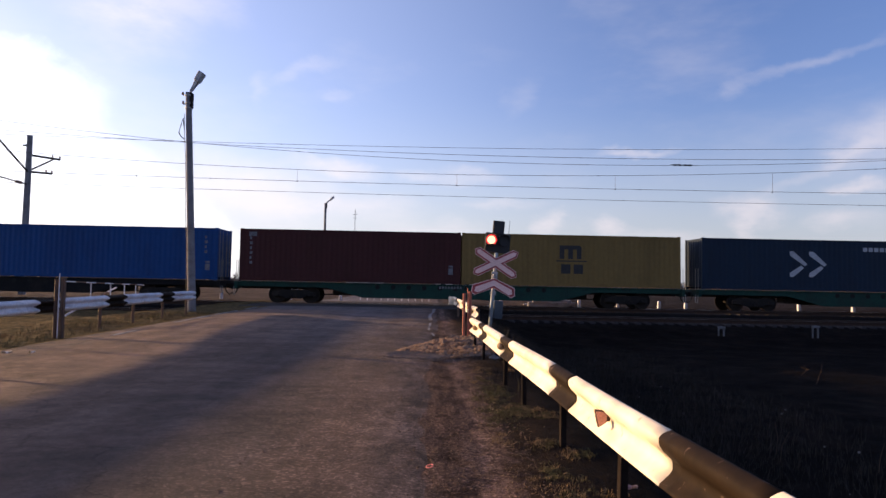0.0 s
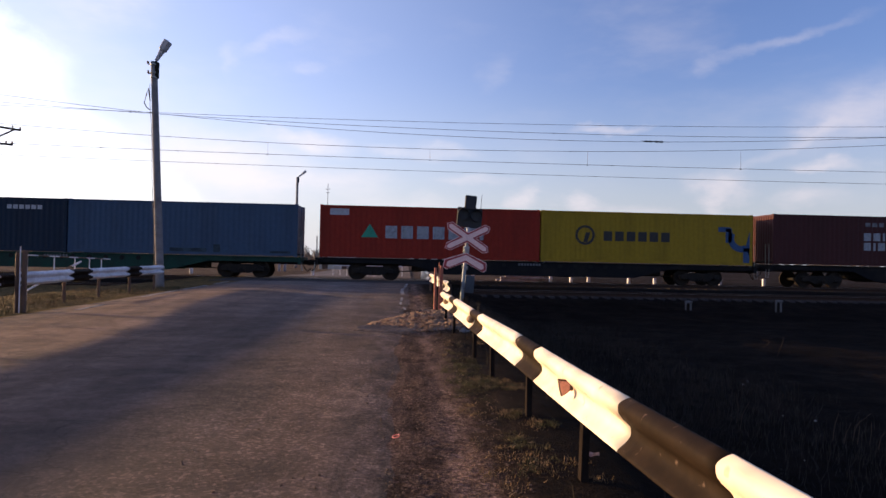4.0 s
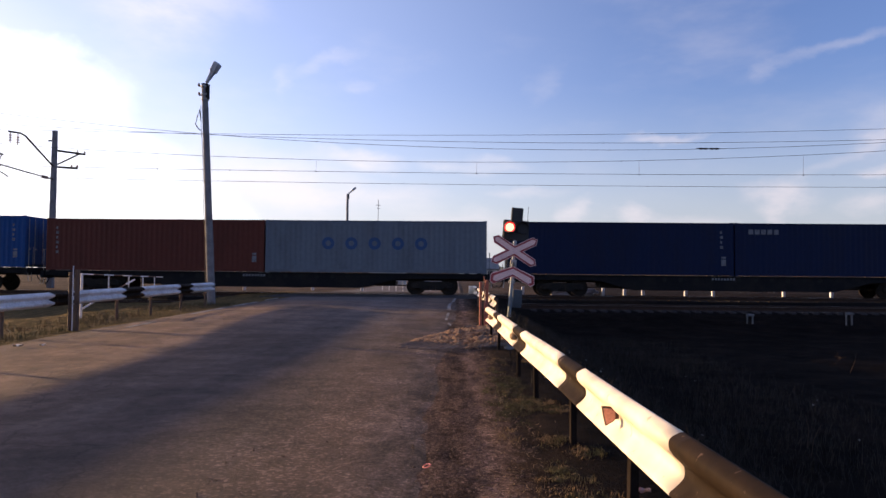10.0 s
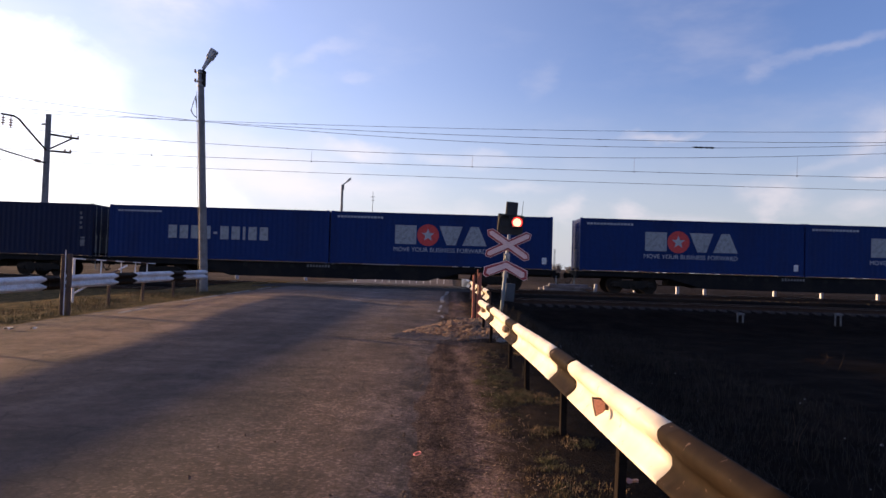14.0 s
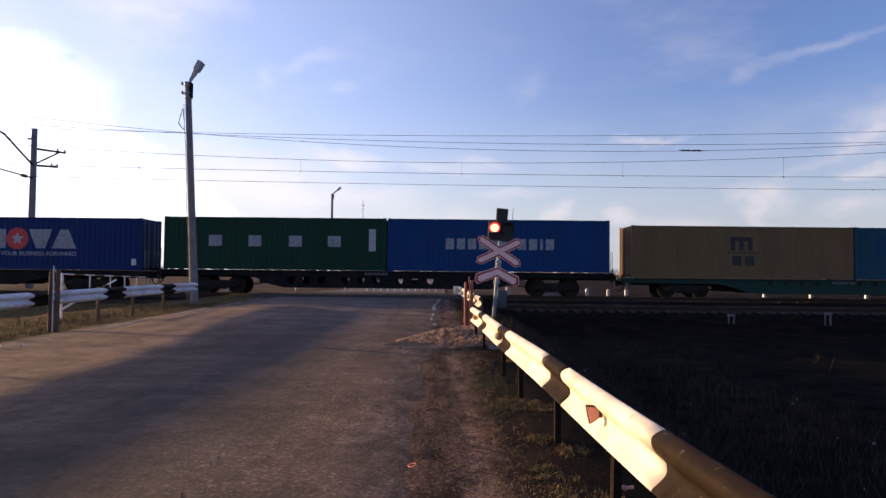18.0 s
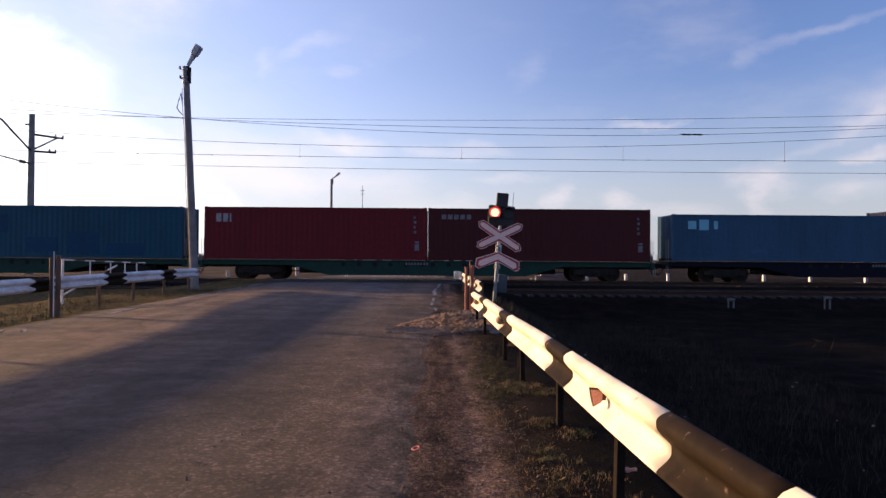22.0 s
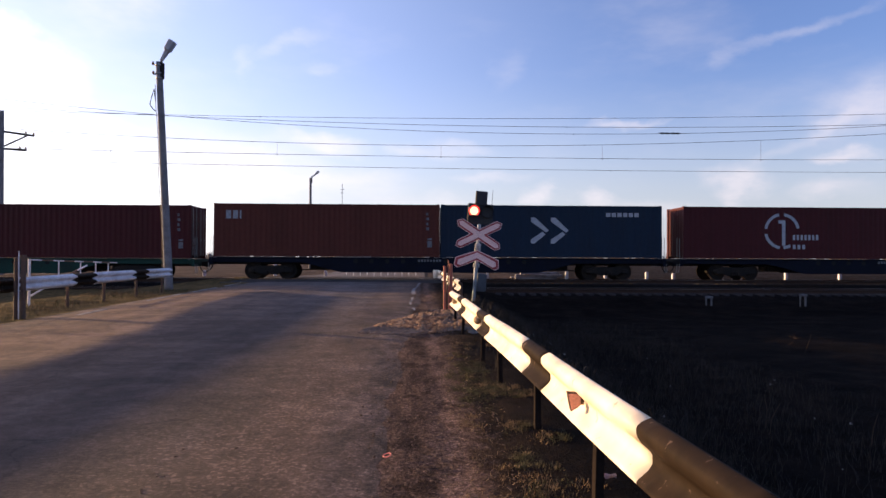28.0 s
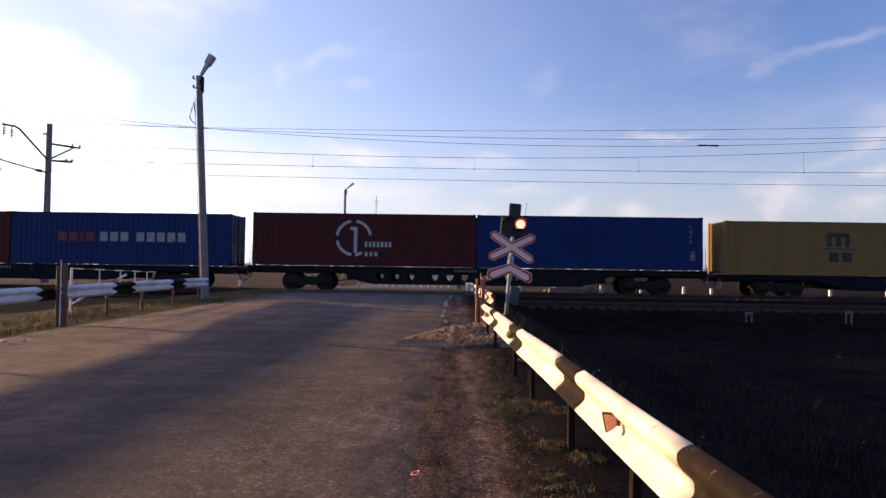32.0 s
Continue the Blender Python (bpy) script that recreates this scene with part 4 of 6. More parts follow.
def build_signal():
    sig = thing("crossing_signal", pose(SIGNAL_X, SIGNAL_Y, -0.05, 0, 4.2, 0), "crossing signal with flashing red lamps above a crossbuck", "signal")
    b = Build()
    b.tube((0, 0.06, -0.4), (0, 0.06, 2.75), 0.055, 0.05, 14)
    part("mast", b, SIGNAL_GREY, sig, "grey painted steel tube mast", True)
    b = Build()
    b.box(-0.175, 0.175, -0.02, 0.03, 2.95, 3.37, 0.02)
    part("backboard_top", b, SIGNAL_BLACK, sig, "small black backboard above the lamps")
    b = Build()
    b.box(-0.385, 0.385, 0.0, 0.05, 2.40, 3.0, 0.03)
    board = part("backboard", b, SIGNAL_BLACK, sig, "black backboard behind two lamps")
    lens_z = 2.78
    for s in (-1, 1):
        b = Build()
        b.lathe([(0.0, 0.0), (0.165, 0.0), (0.172, -0.06), (0.172, -0.10), (0.166, -0.10), (0.16, -0.015), (0.0, -0.015)], "y", (s * LAMP_OFF, 0.0, lens_z), 20)
        part("lamp_housing", b, SIGNAL_BLACK, board, "round black lamp housing", True)
        b = Build()
        b.lathe([(0.0, -0.055), (0.07, -0.05), (0.122, -0.034), (0.125, -0.022), (0.0, -0.022)], "y", (s * LAMP_OFF, 0.0, lens_z), 24)
        part("lens", b, LENS_GLOW, board, "glowing red lens", True)
        b = Build()
        b.lathe([(0.122, -0.026), (0.158, -0.045), (0.161, -0.045), (0.126, -0.02)], "y", (s * LAMP_OFF, 0.0, lens_z), 24)
        part("lens_rim", b, RIM_GLOW, board, "red lit rim of the lens", True)
        b = Build()
        rings = []
        for d in (0.0, -0.22):
            rings.append([(s * LAMP_OFF + 0.175 * math.cos(a), -0.06 + d * max(0.25, math.sin(a)), lens_z + 0.175 * math.sin(a)) for a in np.linspace(0, math.pi, 12)])
        outer = [[(p[0], p[1], p[2] + 0.008) for p in r] for r in rings]
        for i in range(11):
            base = len(b.v)
            b.v.extend([rings[0][i], rings[0][i + 1], rings[1][i + 1], rings[1][i], outer[0][i], outer[0][i + 1], outer[1][i + 1], outer[1][i]])
            b.f.extend([(base, base + 1, base + 2, base + 3), (base + 7, base + 6, base + 5, base + 4), (base + 3, base + 2, base + 6, base + 7)])
        part("hood", b, SIGNAL_BLACK, board, "short black lamp hood")
    # crossbuck and chevron: red outline plate with a white inner plate
    for name, mat, length, width, tip, y0, label in (("crossbuck_edge", SIGN_WHITE, 1.51, 0.262, 0.115, -0.045, "pale outer edge of the crossbuck"), ("crossbuck_border", SIGN_RED, 1.475, 0.232, 0.105, -0.055, "red border of the crossbuck"), ("crossbuck", SIGN_WHITE, 1.375, 0.140, 0.07, -0.065, "white arms of the crossbuck")):
        b = Build()
        for k, ang in enumerate((0.52, -0.52)):
            b.prism(bar_outline(0, 2.10, ang, length, width, tip), y0 - 0.002 * k, y0 + 0.006)
        part(name, b, mat, sig, label)

    def chevron(w, t, z, tip):
        rise = 0.34 * w / 0.66
        return [(-w, z - rise), (-w + 0.02, z - rise + t * 0.9), (0, z + t * 0.55), (w - 0.02, z - rise + t * 0.9), (w, z - rise), (w - 0.10, z - rise - t * 0.25), (0, z - t * 0.6), (-w + 0.10, z - rise - t * 0.25)]

    b = Build()
    b.prism(chevron(0.655, 0.262, 1.50, 0.1), -0.036, -0.030)
    part("chevron_edge", b, SIGN_WHITE, sig, "pale outer edge of the chevron plate")
    b = Build()
    b.prism(chevron(0.635, 0.232, 1.50, 0.1), -0.045, -0.037)
    part("chevron_border", b, SIGN_RED, sig, "red border of the chevron plate")
    b = Build()
    b.prism(chevron(0.565, 0.142, 1.50, 0.05), -0.052, -0.046)
    part("chevron", b, SIGN_WHITE, sig, "white chevron plate")
    for z in (1.66, 1.78, 2.2, 1.2):
        for x in (-0.07, 0.07):
            b = Build()
            b.box(x - 0.02, x + 0.02, -0.035, 0.02, z - 0.06, z + 0.06, 0.005)
            part("clamp", b, STEEL, sig)
    for x in (-0.045, 0.045):
        b = Build()
        b.lathe([(0.022, -0.01), (0.040, -0.006), (0.040, 0.006), (0.022, 0.01)], "y", (x, -0.07, 1.80), 10)
        b.tube((x, -0.07, 1.70), (x, -0.07, 1.76), 0.012, 0.012, 6)
        part("hook", b, LAMP_GREY, sig, "pale steel hook between the plates")
    b = Build()
    b.tube((0.32, 0.02, 2.9), (0.32, 0.02, 3.42), 0.008, 0.005, 6)
    part("rod", b, DARKSTEEL, sig, "thin rod on the backboard")
    b = Build()
    b.box(0.07, 0.33, 0.0, 0.3, 0.45, 0.98, 0.02)
    part("relay_box", b, BOX_GREY, sig, "grey relay box at the mast foot")
    # dark shutters that swing in front of each lens between flashes
    shutters = []
    for s in (-1, 1):
        b = Build()
        b.lathe([(0.0, -0.006), (0.165, -0.006), (0.165, 0.0), (0.0, 0.0)], "y", (0, 0, 0.165), 20)
        sh = part("shutter", b, SIGNAL_BLACK, sig, "dark round shutter of a flashing lamp")
        shutters.append((s, sh))
    return sig, shutters, lens_z


signal, shutters, LENS_Z = build_signal()


# ---- overhead line ----
def build_mast(x, y, h, way, label):
    """A mast whose bracket reaches over the tracks; way: -1 towards the road's near side, 1 away from it."""
    mast = thing("catenary_mast", pose(x, y, -0.3), label, "catenary mast", "catenary masts")

    def at(dx, out, z):
        return (dx, way * out, h + z)

    b = Build()
    b.quadstrip([[(sx * w, sy * w, z) for sx, sy in ((-1, -1), (1, -1), (1, 1), (-1, 1))] for w, z in ((0.18, -0.5), (0.15, h * 0.5), (0.125, h))], True, True)
    part("pole", b, POLE_CONCRETE, mast, "square grey concrete mast")
    b = Build()
    b.path([at(0, 0.1, -2.5), at(0.0, 1.8, -1.65), at(0, 3.0, -1.02), at(0, 3.5, -0.93), at(0, 4.6, -1.05)], 0.062, 8)
    part("bracket", b, DARKSTEEL, mast, "bent steel bracket over the tracks")
    for out in (3.75, 4.45):
        b = Build()
        b.tube(at(0, out, -0.98), at(0, out, -1.75), 0.03, 0.03, 6)
        for k in range(3):
            p = at(0, out, -1.30 - 0.16 * k)
            b.lathe([(0.02, 0.0), (0.13, 0.03), (0.13, 0.06), (0.02, 0.1)], "z", p, 10)
        part("insulator", b, CERAMIC, mast, "brown insulator string")
    b = Build()
    b.path([at(0, 0.1, -3.4), at(0, 3.0, -3.32), at(0, 6.3, -3.2)], 0.045, 8)
    part("steady_tube", b, DARKSTEEL, mast)
    b = Build()
    b.lathe([(0.03, -0.3), (0.12, -0.25), (0.05, -0.15), (0.12, -0.05), (0.05, 0.05), (0.12, 0.15), (0.03, 0.25)], "y", at(0, 0.9, -3.38), 10)
    part("insulator", b, CERAMIC, mast)
    b = Build()
    b.path([at(0, 6.2, -3.25), at(0.05, 6.0, -3.5), at(0.1, 4.7, -3.87)], 0.035, 6)
    part("steady_arm", b, DARKSTEEL, mast)
    for z0, out, z1 in ((-1.35, -3.6, -1.0), (-2.5, -2.7, -2.2)):
        b = Build()
        b.path([at(0, -0.15, z0), at(0.0, out, z1)], 0.075, 8)
        part("feeder_bracket", b, DARKSTEEL, mast)
        for k in (1.0, 0.75):
            b = Build()
            b.lathe([(0.02, 0.0), (0.07, 0.03), (0.05, 0.12), (0.07, 0.2), (0.02, 0.24)], "z", at(0, out * k, z0 + (z1 - z0) * k), 8)
            part("insulator", b, CERAMIC, mast)
    b = Build()
    b.path([at(0, -0.15, -2.4), at(0, -2.9, -1.1)], 0.06, 8)
    part("feeder_strut", b, DARKSTEEL, mast)
    b = Build()
    b.box(-0.45, -0.15, -0.05, 0.05, h - 0.75, h - 0.65)
    part("bracket_stub", b, DARKSTEEL, mast)
    return mast


build_mast(-28.0, 44.0, 11.3, -1, "grey concrete overhead line mast with brackets over the tracks")
build_mast(-25.5, 29.2, 11.3, 1, "concrete overhead line mast on the near side of the tracks")
build_mast(40.6, 44.0, 11.2, -1, "grey concrete overhead line mast farther along the tracks")


def build_wire(x_low, z_low, bend, y, r, x0=-75, x1=110, label="overhead wire with droppers"):
    w = thing("overhead_wire", pose(0, 0, 0), label, "wire", "overhead wires")
    b = Build()
    n = 90
    b.path([(x, y, z_low + bend * (x - x_low) ** 2) for x in np.linspace(x0, x1, n)], 0.8 * r, 5)
    part("conductor", b, WIRE, w)
    for k in range(4):
        x = -30 + 19 * k + random.uniform(-4, 4)
        z = z_low + bend * (x - x_low) ** 2
        b = Build()
        b.box(x - 0.025, x + 0.025, y - 0.015, y + 0.015, z - 0.03, z + 0.016, 0.004)
        b.tube((x, y, z + 0.014), (x, y, z + 0.045), 0.006, 0.005, 6)
        part("clip", b, DARKSTEEL, w, "small dark clip on the wire")
    return w


WIRES = ((-5.27, 9.333, 0.00055, 37.2), (6.01, 8.099, 0.00096, 33.1), (6.42, 7.738, 0.00194, 33.1), (0.16, 7.077, 0.00147, 33.1), (8.05, 6.494, 0.00028, 33.1), (14.43, 6.442, 0.00020, 37.2))
for xl, zl, bend, y in WIRES:
    build_wire(xl, zl, bend, y, 0.014)


def build_section_insulator():
    t = thing("section_insulator", pose(13.1, 33.1, 7.83), "dark section insulator hanging in the overhead wire", "insulator")
    for x in (-0.5, 0.05):
        b = Build()
        b.lathe([(0.0, -0.3), (0.03, -0.28), (0.055, -0.15), (0.03, -0.05), (0.055, 0.08), (0.03, 0.2), (0.0, 0.28)], "x", (x, 0, 0), 8)
        part("rod", b, DARKSTEEL, t)
    b = Build()
    b.tube((-0.9, 0, 0.02), (0.6, 0, 0.0), 0.015, 0.015, 6)
    part("link", b, WIRE, t)


def build_dropper_wires():
    """Thin upright wires between messenger and contact wire."""
    def height(w, x):
        return w[1] + w[2] * (x - w[0]) ** 2

    for k in range(8):
        x = -32.2 + 8.3 * k
        t = thing("dropper", pose(x, WIRES[4][3], height(WIRES[4], x)), "thin dropper wire between two overhead wires", "wire", "droppers")
        b = Build()
        b.tube((0, 0, -0.01), (0, 0, height(WIRES[3], x) - height(WIRES[4], x) + 0.01), 0.006, 0.006, 5)
        part("strand", b, WIRE, t)
        b = Build()
        b.box(-0.025, 0.025, -0.02, 0.02, -0.05, 0.02, 0.005)
        part("clip", b, DARKSTEEL, t)


build_section_insulator()
build_dropper_wires()


# ---- roadside things ----
def heap(x, y):
    """Height of the earth heap: a low ridge that runs from the lane up to the post, pressed flat by a tyre at its tip."""
    ax, ay, cx, cy = -0.80, 11.75, 0.52, 14.5
    ln = math.hypot(cx - ax, cy - ay)
    ux, uy = (cx - ax) / ln, (cy - ay) / ln
    s = ((x - ax) * ux + (y - ay) * uy) / ln
    p = (x - ax) * uy - (y - ay) * ux
    w = (1.12 if p > 0 else 0.34) * (0.75 + 0.5 * smooth01(0.0, 0.5, s))
    d = (p / w) ** 2 + (max(0.0, -s, s - 1.0) / 0.12) ** 2
    h = (0.04 + 0.085 * smooth01(0.25, 1.0, s)) * max(0.0, 1 - d) ** 0.7
    return h, s, d


def build_mound():
    b = Build()
    nx, ny = 64, 72
    x0, x1, y0, y1 = -1.6, 1.15, 11.0, 16.4
    for j in range(ny + 1):
        for i in range(nx + 1):
            x, y = x0 + (x1 - x0) * i / nx, y0 + (y1 - y0) * j / ny
            h, s, d = heap(x, y)
            if s > 0.13:
                h *= 0.8 + 1.3 * noise.noise((x * 5.2, y * 3.2, 7)) + 0.9 * noise.noise((x * 13, y * 9, 2))
            elif h > 0:
                h *= 0.75 + 0.35 * math.sin(95 * (x + 0.2 * y))
            b.v.append((x, y, max(ground_z(x, y), road_z(y) + (0.01 if x < 0.1 else -0.02)) + max(h, -0.02) + (0.012 if d < 1 else -0.035)))
    b.f = [(j * (nx + 1) + i, j * (nx + 1) + i + 1, (j + 1) * (nx + 1) + i + 1, (j + 1) * (nx + 1) + i) for j in range(ny) for i in range(nx)]
    tagged(new("dirt_mound", b.mesh("dirt_mound", HEAP_EARTH)), "low heap of dry crumbly earth at the road's edge", "mound")


def lump(b, c, r, seed):
    """A rough stone or clod."""
    n = 7
    rings = []
    for s in (-0.9, -0.35, 0.3, 0.85):
        w = math.sqrt(max(0.05, 1 - s * s))
        rings.append([(c[0] + r * w * (1 + 0.35 * noise.noise((seed, k, s))) * math.cos(6.283 * k / n), c[1] + r * w * (1 + 0.35 * noise.noise((seed, k, s + 5))) * math.sin(6.283 * k / n), c[2] + 0.75 * r * s) for k in range(n)])
    b.quadstrip(rings, True, True)


def build_clods():
    b = Build()
    rnd = random.Random(4)
    k = 0
    while k < 1500:
        x, y = rnd.uniform(-1.5, 1.1), rnd.uniform(11.0, 16.2)
        h, s_, d = heap(x, y)
        if s_ < 0.12 or d > 1.7 or (d > 1 and rnd.random() > 0.12):
            continue
        # few lie on the slope away from the lane
        if x > -0.35 + 0.48 * (y - 11.75) and rnd.random() < 0.8:
            continue
        k += 1
        lump(b, (x, y, max(ground_z(x, y), road_z(y) if x < 0.1 else -9) + 0.9 * h + 0.008), rnd.choice((0.010, 0.014, 0.019, 0.026, 0.034, 0.044, 0.056)) * (0.8 + 0.4 * smooth01(-0.9, 0.3, x)), k)
    tagged(new("earth_clods", b.mesh("earth_clods", CLOD)), "dry crumbled clods of earth scattered on the heap", "clods", "", "stuff")
    b = Build()
    for k in range(7000):
        x, y = rnd.uniform(-3.6, 0.7), 1.8 + 10 * rnd.random() ** 1.2
        if x < -0.4 and rnd.random() < 0.70 + 0.07 * (-0.4 - x):
            continue
        z = road_z(y) + 0.014 if x < 0.05 else ground_z(x, y) + 0.004
        r = rnd.choice((0.003, 0.004, 0.005, 0.006, 0.008, 0.011)) * (0.8 if x < -0.2 else 1.0)
        if -0.7 < x < 0.55 and rnd.random() < 0.10:
            r = rnd.uniform(0.007, 0.013)
        lump(b, (x, y, z - 0.35 * r), r, k + 900)
    tagged(new("gravel", b.mesh("gravel", GRIT)), "loose gravel and grit on the shoulder", "gravel", "", "stuff")


def blade(b, x, y, z, h, w, ang, lean):
    c, s = math.cos(ang), math.sin(ang)
    mx, my = x + lean * 0.4 * h * c, y + lean * 0.4 * h * s
    tx, ty = x + lean * h * c, y + lean * h * s
    k = len(b.v)
    b.v.extend([(x - w * s, y + w * c, z), (x + w * s, y - w * c, z), (mx + 0.7 * w * s, my - 0.7 * w * c, z + 0.6 * h), (mx - 0.7 * w * s, my + 0.7 * w * c, z + 0.6 * h), (tx, ty, z + h * (1 - 0.25 * lean))])
    b.f.extend([(k, k + 1, k + 2, k + 3), (k + 3, k + 2, k + 4)])


def build_grass():
    rnd = random.Random(11)

    def field(name, label, mat, spots, count, hmin, hmax):
        b = Build()
        for cx, cy, sx, sy, k in spots:
            for i in range(int(count * k)):
                x, y = rnd.gauss(cx, sx), rnd.gauss(cy, sy)
                if x < ROAD_R + 0.05 and x > -8.2:
                    continue
                blade(b, x, y, ground_z(x, y) - 0.01, rnd.uniform(hmin, hmax), rnd.uniform(0.0014, 0.003) * (1.0 if cx > -2 and cx < 1.4 else 2.0), rnd.uniform(0, 6.28), rnd.uniform(0.1, 0.95))
        me = bpy.data.meshes.new(name)
        me.from_pydata(b.v, [], b.f)
        me.materials.append(mat)
        tagged(new(name, me), label, "grass", "", "stuff")

    def spread(n, x0, x1, y0, y1, limit):
        """Tufts where a slow pattern lets grass grow, with bare earth between."""
        out = []
        while len(out) < n:
            x, y = rnd.uniform(x0, x1), rnd.uniform(y0, y1)
            g = noise.noise((x * 2.3, y * 1.5, 7.7)) + 0.5 * noise.noise((x * 6.0, y * 4.5, 2.2))
            if g > limit and x > 0.34 + 0.05 * math.sin(1.7 * y):
                out.append((x, y, rnd.uniform(0.018, 0.045), rnd.uniform(0.03, 0.07), rnd.uniform(0.3, 1.3)))
        return out

    near = [(0.47, 4.68, 0.05, 0.07, 1.0), (0.82, 4.38, 0.05, 0.06, 1.0), (1.05, 4.17, 0.04, 0.06, 1.2), (0.86, 4.15, 0.05, 0.05, 1.1), (0.90, 3.99, 0.06, 0.05, 1.0), (0.62, 4.32, 0.08, 0.05, 1.0), (0.40, 4.00, 0.07, 0.06, 0.9)]
    field("dry_grass", "short dry straw-coloured grass along the guard rail's foot", STRAW, near + spread(110, 0.36, 1.2, 1.8, 10.5, 0.12), 75, 0.008, 0.045)
    tufts = [(rnd.gauss(0.62, 0.13), rnd.gauss(7.7, 0.75), 0.05, 0.09, rnd.uniform(0.5, 1.2)) for k in range(60)] + [(0.77, 4.80, 0.055, 0.06, 3.0), (0.79, 4.76, 0.04, 0.04, 1.2), (0.95, 4.25, 0.05, 0.06, 0.8), (0.64, 8.13, 0.07, 0.1, 1.5), (0.66, 6.93, 0.07, 0.1, 1.2)]
    field("green_grass", "low greenish tufts of winter grass by the guard rail", GREENGRASS, tufts + spread(40, 0.45, 1.2, 1.8, 9.5, 0.18), 130, 0.008, 0.045)
    tufts = [(rnd.uniform(-10.4, -8.35), rnd.uniform(8, 24), 0.3, 0.5, rnd.uniform(0.5, 1.2)) for k in range(60)]
    field("dry_grass", "dry yellowish grass under the far lane's guard rail", STRAW, tufts[::2], 170, 0.04, 0.14)
    field("green_grass", "greenish grass under the far lane's guard rail", GREENGRASS, tufts[1::2], 150, 0.04, 0.14)
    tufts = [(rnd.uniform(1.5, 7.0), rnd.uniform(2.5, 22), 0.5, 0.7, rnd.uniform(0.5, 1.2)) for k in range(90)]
    field("dead_grass", "dead grass, darkened in colour for shade, on the slope below the rail", WEED, tufts, 160, 0.05, 0.28)
    b = Build()
    for k in range(420):
        x, y = rnd.gauss(0.52, 0.16), rnd.uniform(2.2, 11.0)
        blade(b, x, y, ground_z(x, y) + 0.006, rnd.uniform(0.010, 0.03), rnd.uniform(0.0016, 0.003), rnd.uniform(0, 6.28), rnd.uniform(1.5, 4.5))
    me = bpy.data.meshes.new("straw")
    me.from_pydata(b.v, [], b.f)
    me.materials.append(LOOSE_STRAW)
    tagged(new("straw", me), "loose pale straw lying on the earth shoulder", "straw", "", "stuff")
    b = Build()
    for k in range(3):
        x, y = rnd.uniform(2.6, 10), rnd.uniform(4.5, 20)
        z, h = ground_z(x, y) - 0.03, rnd.uniform(0.2, 0.5)
        tx, ty = x + rnd.gauss(0, 0.12), y + rnd.gauss(0, 0.12)
        b.path([(x, y, z), ((x + tx) / 2 + 0.02, (y + ty) / 2, z + h * 0.55), (tx, ty, z + h)], [0.004, 0.003, 0.002], 5)
        for j in range(5):
            s = rnd.uniform(0.4, 0.95)
            p = (x + (tx - x) * s, y + (ty - y) * s, z + h * s)
            b.path([p, (p[0] + rnd.gauss(0, 0.09), p[1] + rnd.gauss(0, 0.09), p[2] + rnd.uniform(0.03, 0.15))], [0.003, 0.002], 4)
    for cx, cy, n in ((6.30, 8.33, 4), (6.02, 8.5, 3), (4.9, 9.3, 2)):
        for k in range(n):
            x, y = cx + rnd.gauss(0, 0.15), cy + rnd.gauss(0, 0.15)
            z, h = ground_z(x, y) - 0.03, rnd.uniform(0.28, 0.5)
            b.path([(x, y, z), (x + 0.03, y, z + h * 0.55), (x + rnd.gauss(0.06, 0.08), y, z + h)], [0.006, 0.005, 0.003], 5)
    tagged(new("dead_weeds", b.mesh("dead_weeds", STALK)), "tall dead weed stalks on the slope", "weeds", "", "stuff")


def build_field_stones():
    b = Build()
    rnd = random.Random(21)
    for k in range(30):
        x, y = rnd.uniform(2.0, 7.0), rnd.uniform(3.5, 16)
        lump(b, (x, y, ground_z(x, y) + 0.01), rnd.choice((0.01, 0.014, 0.018, 0.026)), k)
    tagged(new("pale_stones", b.mesh("pale_stones", PALE_STONE)), "small pale stones scattered over the dark slope", "stones", "", "stuff")


build_field_stones()


def build_stakes():
    """Bent pipe markers by the track."""
    for x, y, z in ((12.12, 27.0, -0.85), (16.15, 27.0, -0.75)):
        t = thing("track_marker", pose(x, y, z), "pale bent pipe marker standing beside the track", "marker", "track markers")
        b = Build()
        b.path([(-0.12, 0, -0.2), (-0.12, 0, 0.5), (-0.10, 0, 0.58), (-0.03, 0, 0.63), (0.05, 0, 0.63)], 0.035, 8)
        part("hoop", b, MARKER_GREY, t)
        b = Build()
        b.tube((0.1, 0.0, -0.2), (0.1, 0, 0.62), 0.04, 0.04, 8)
        part("leg", b, MARKER_GREY, t)
        b = Build()
        b.box(-0.16, 0.16, -0.05, 0.05, 0.55, 0.64, 0.015)
        part("cap", b, MARKER_GREY, t)


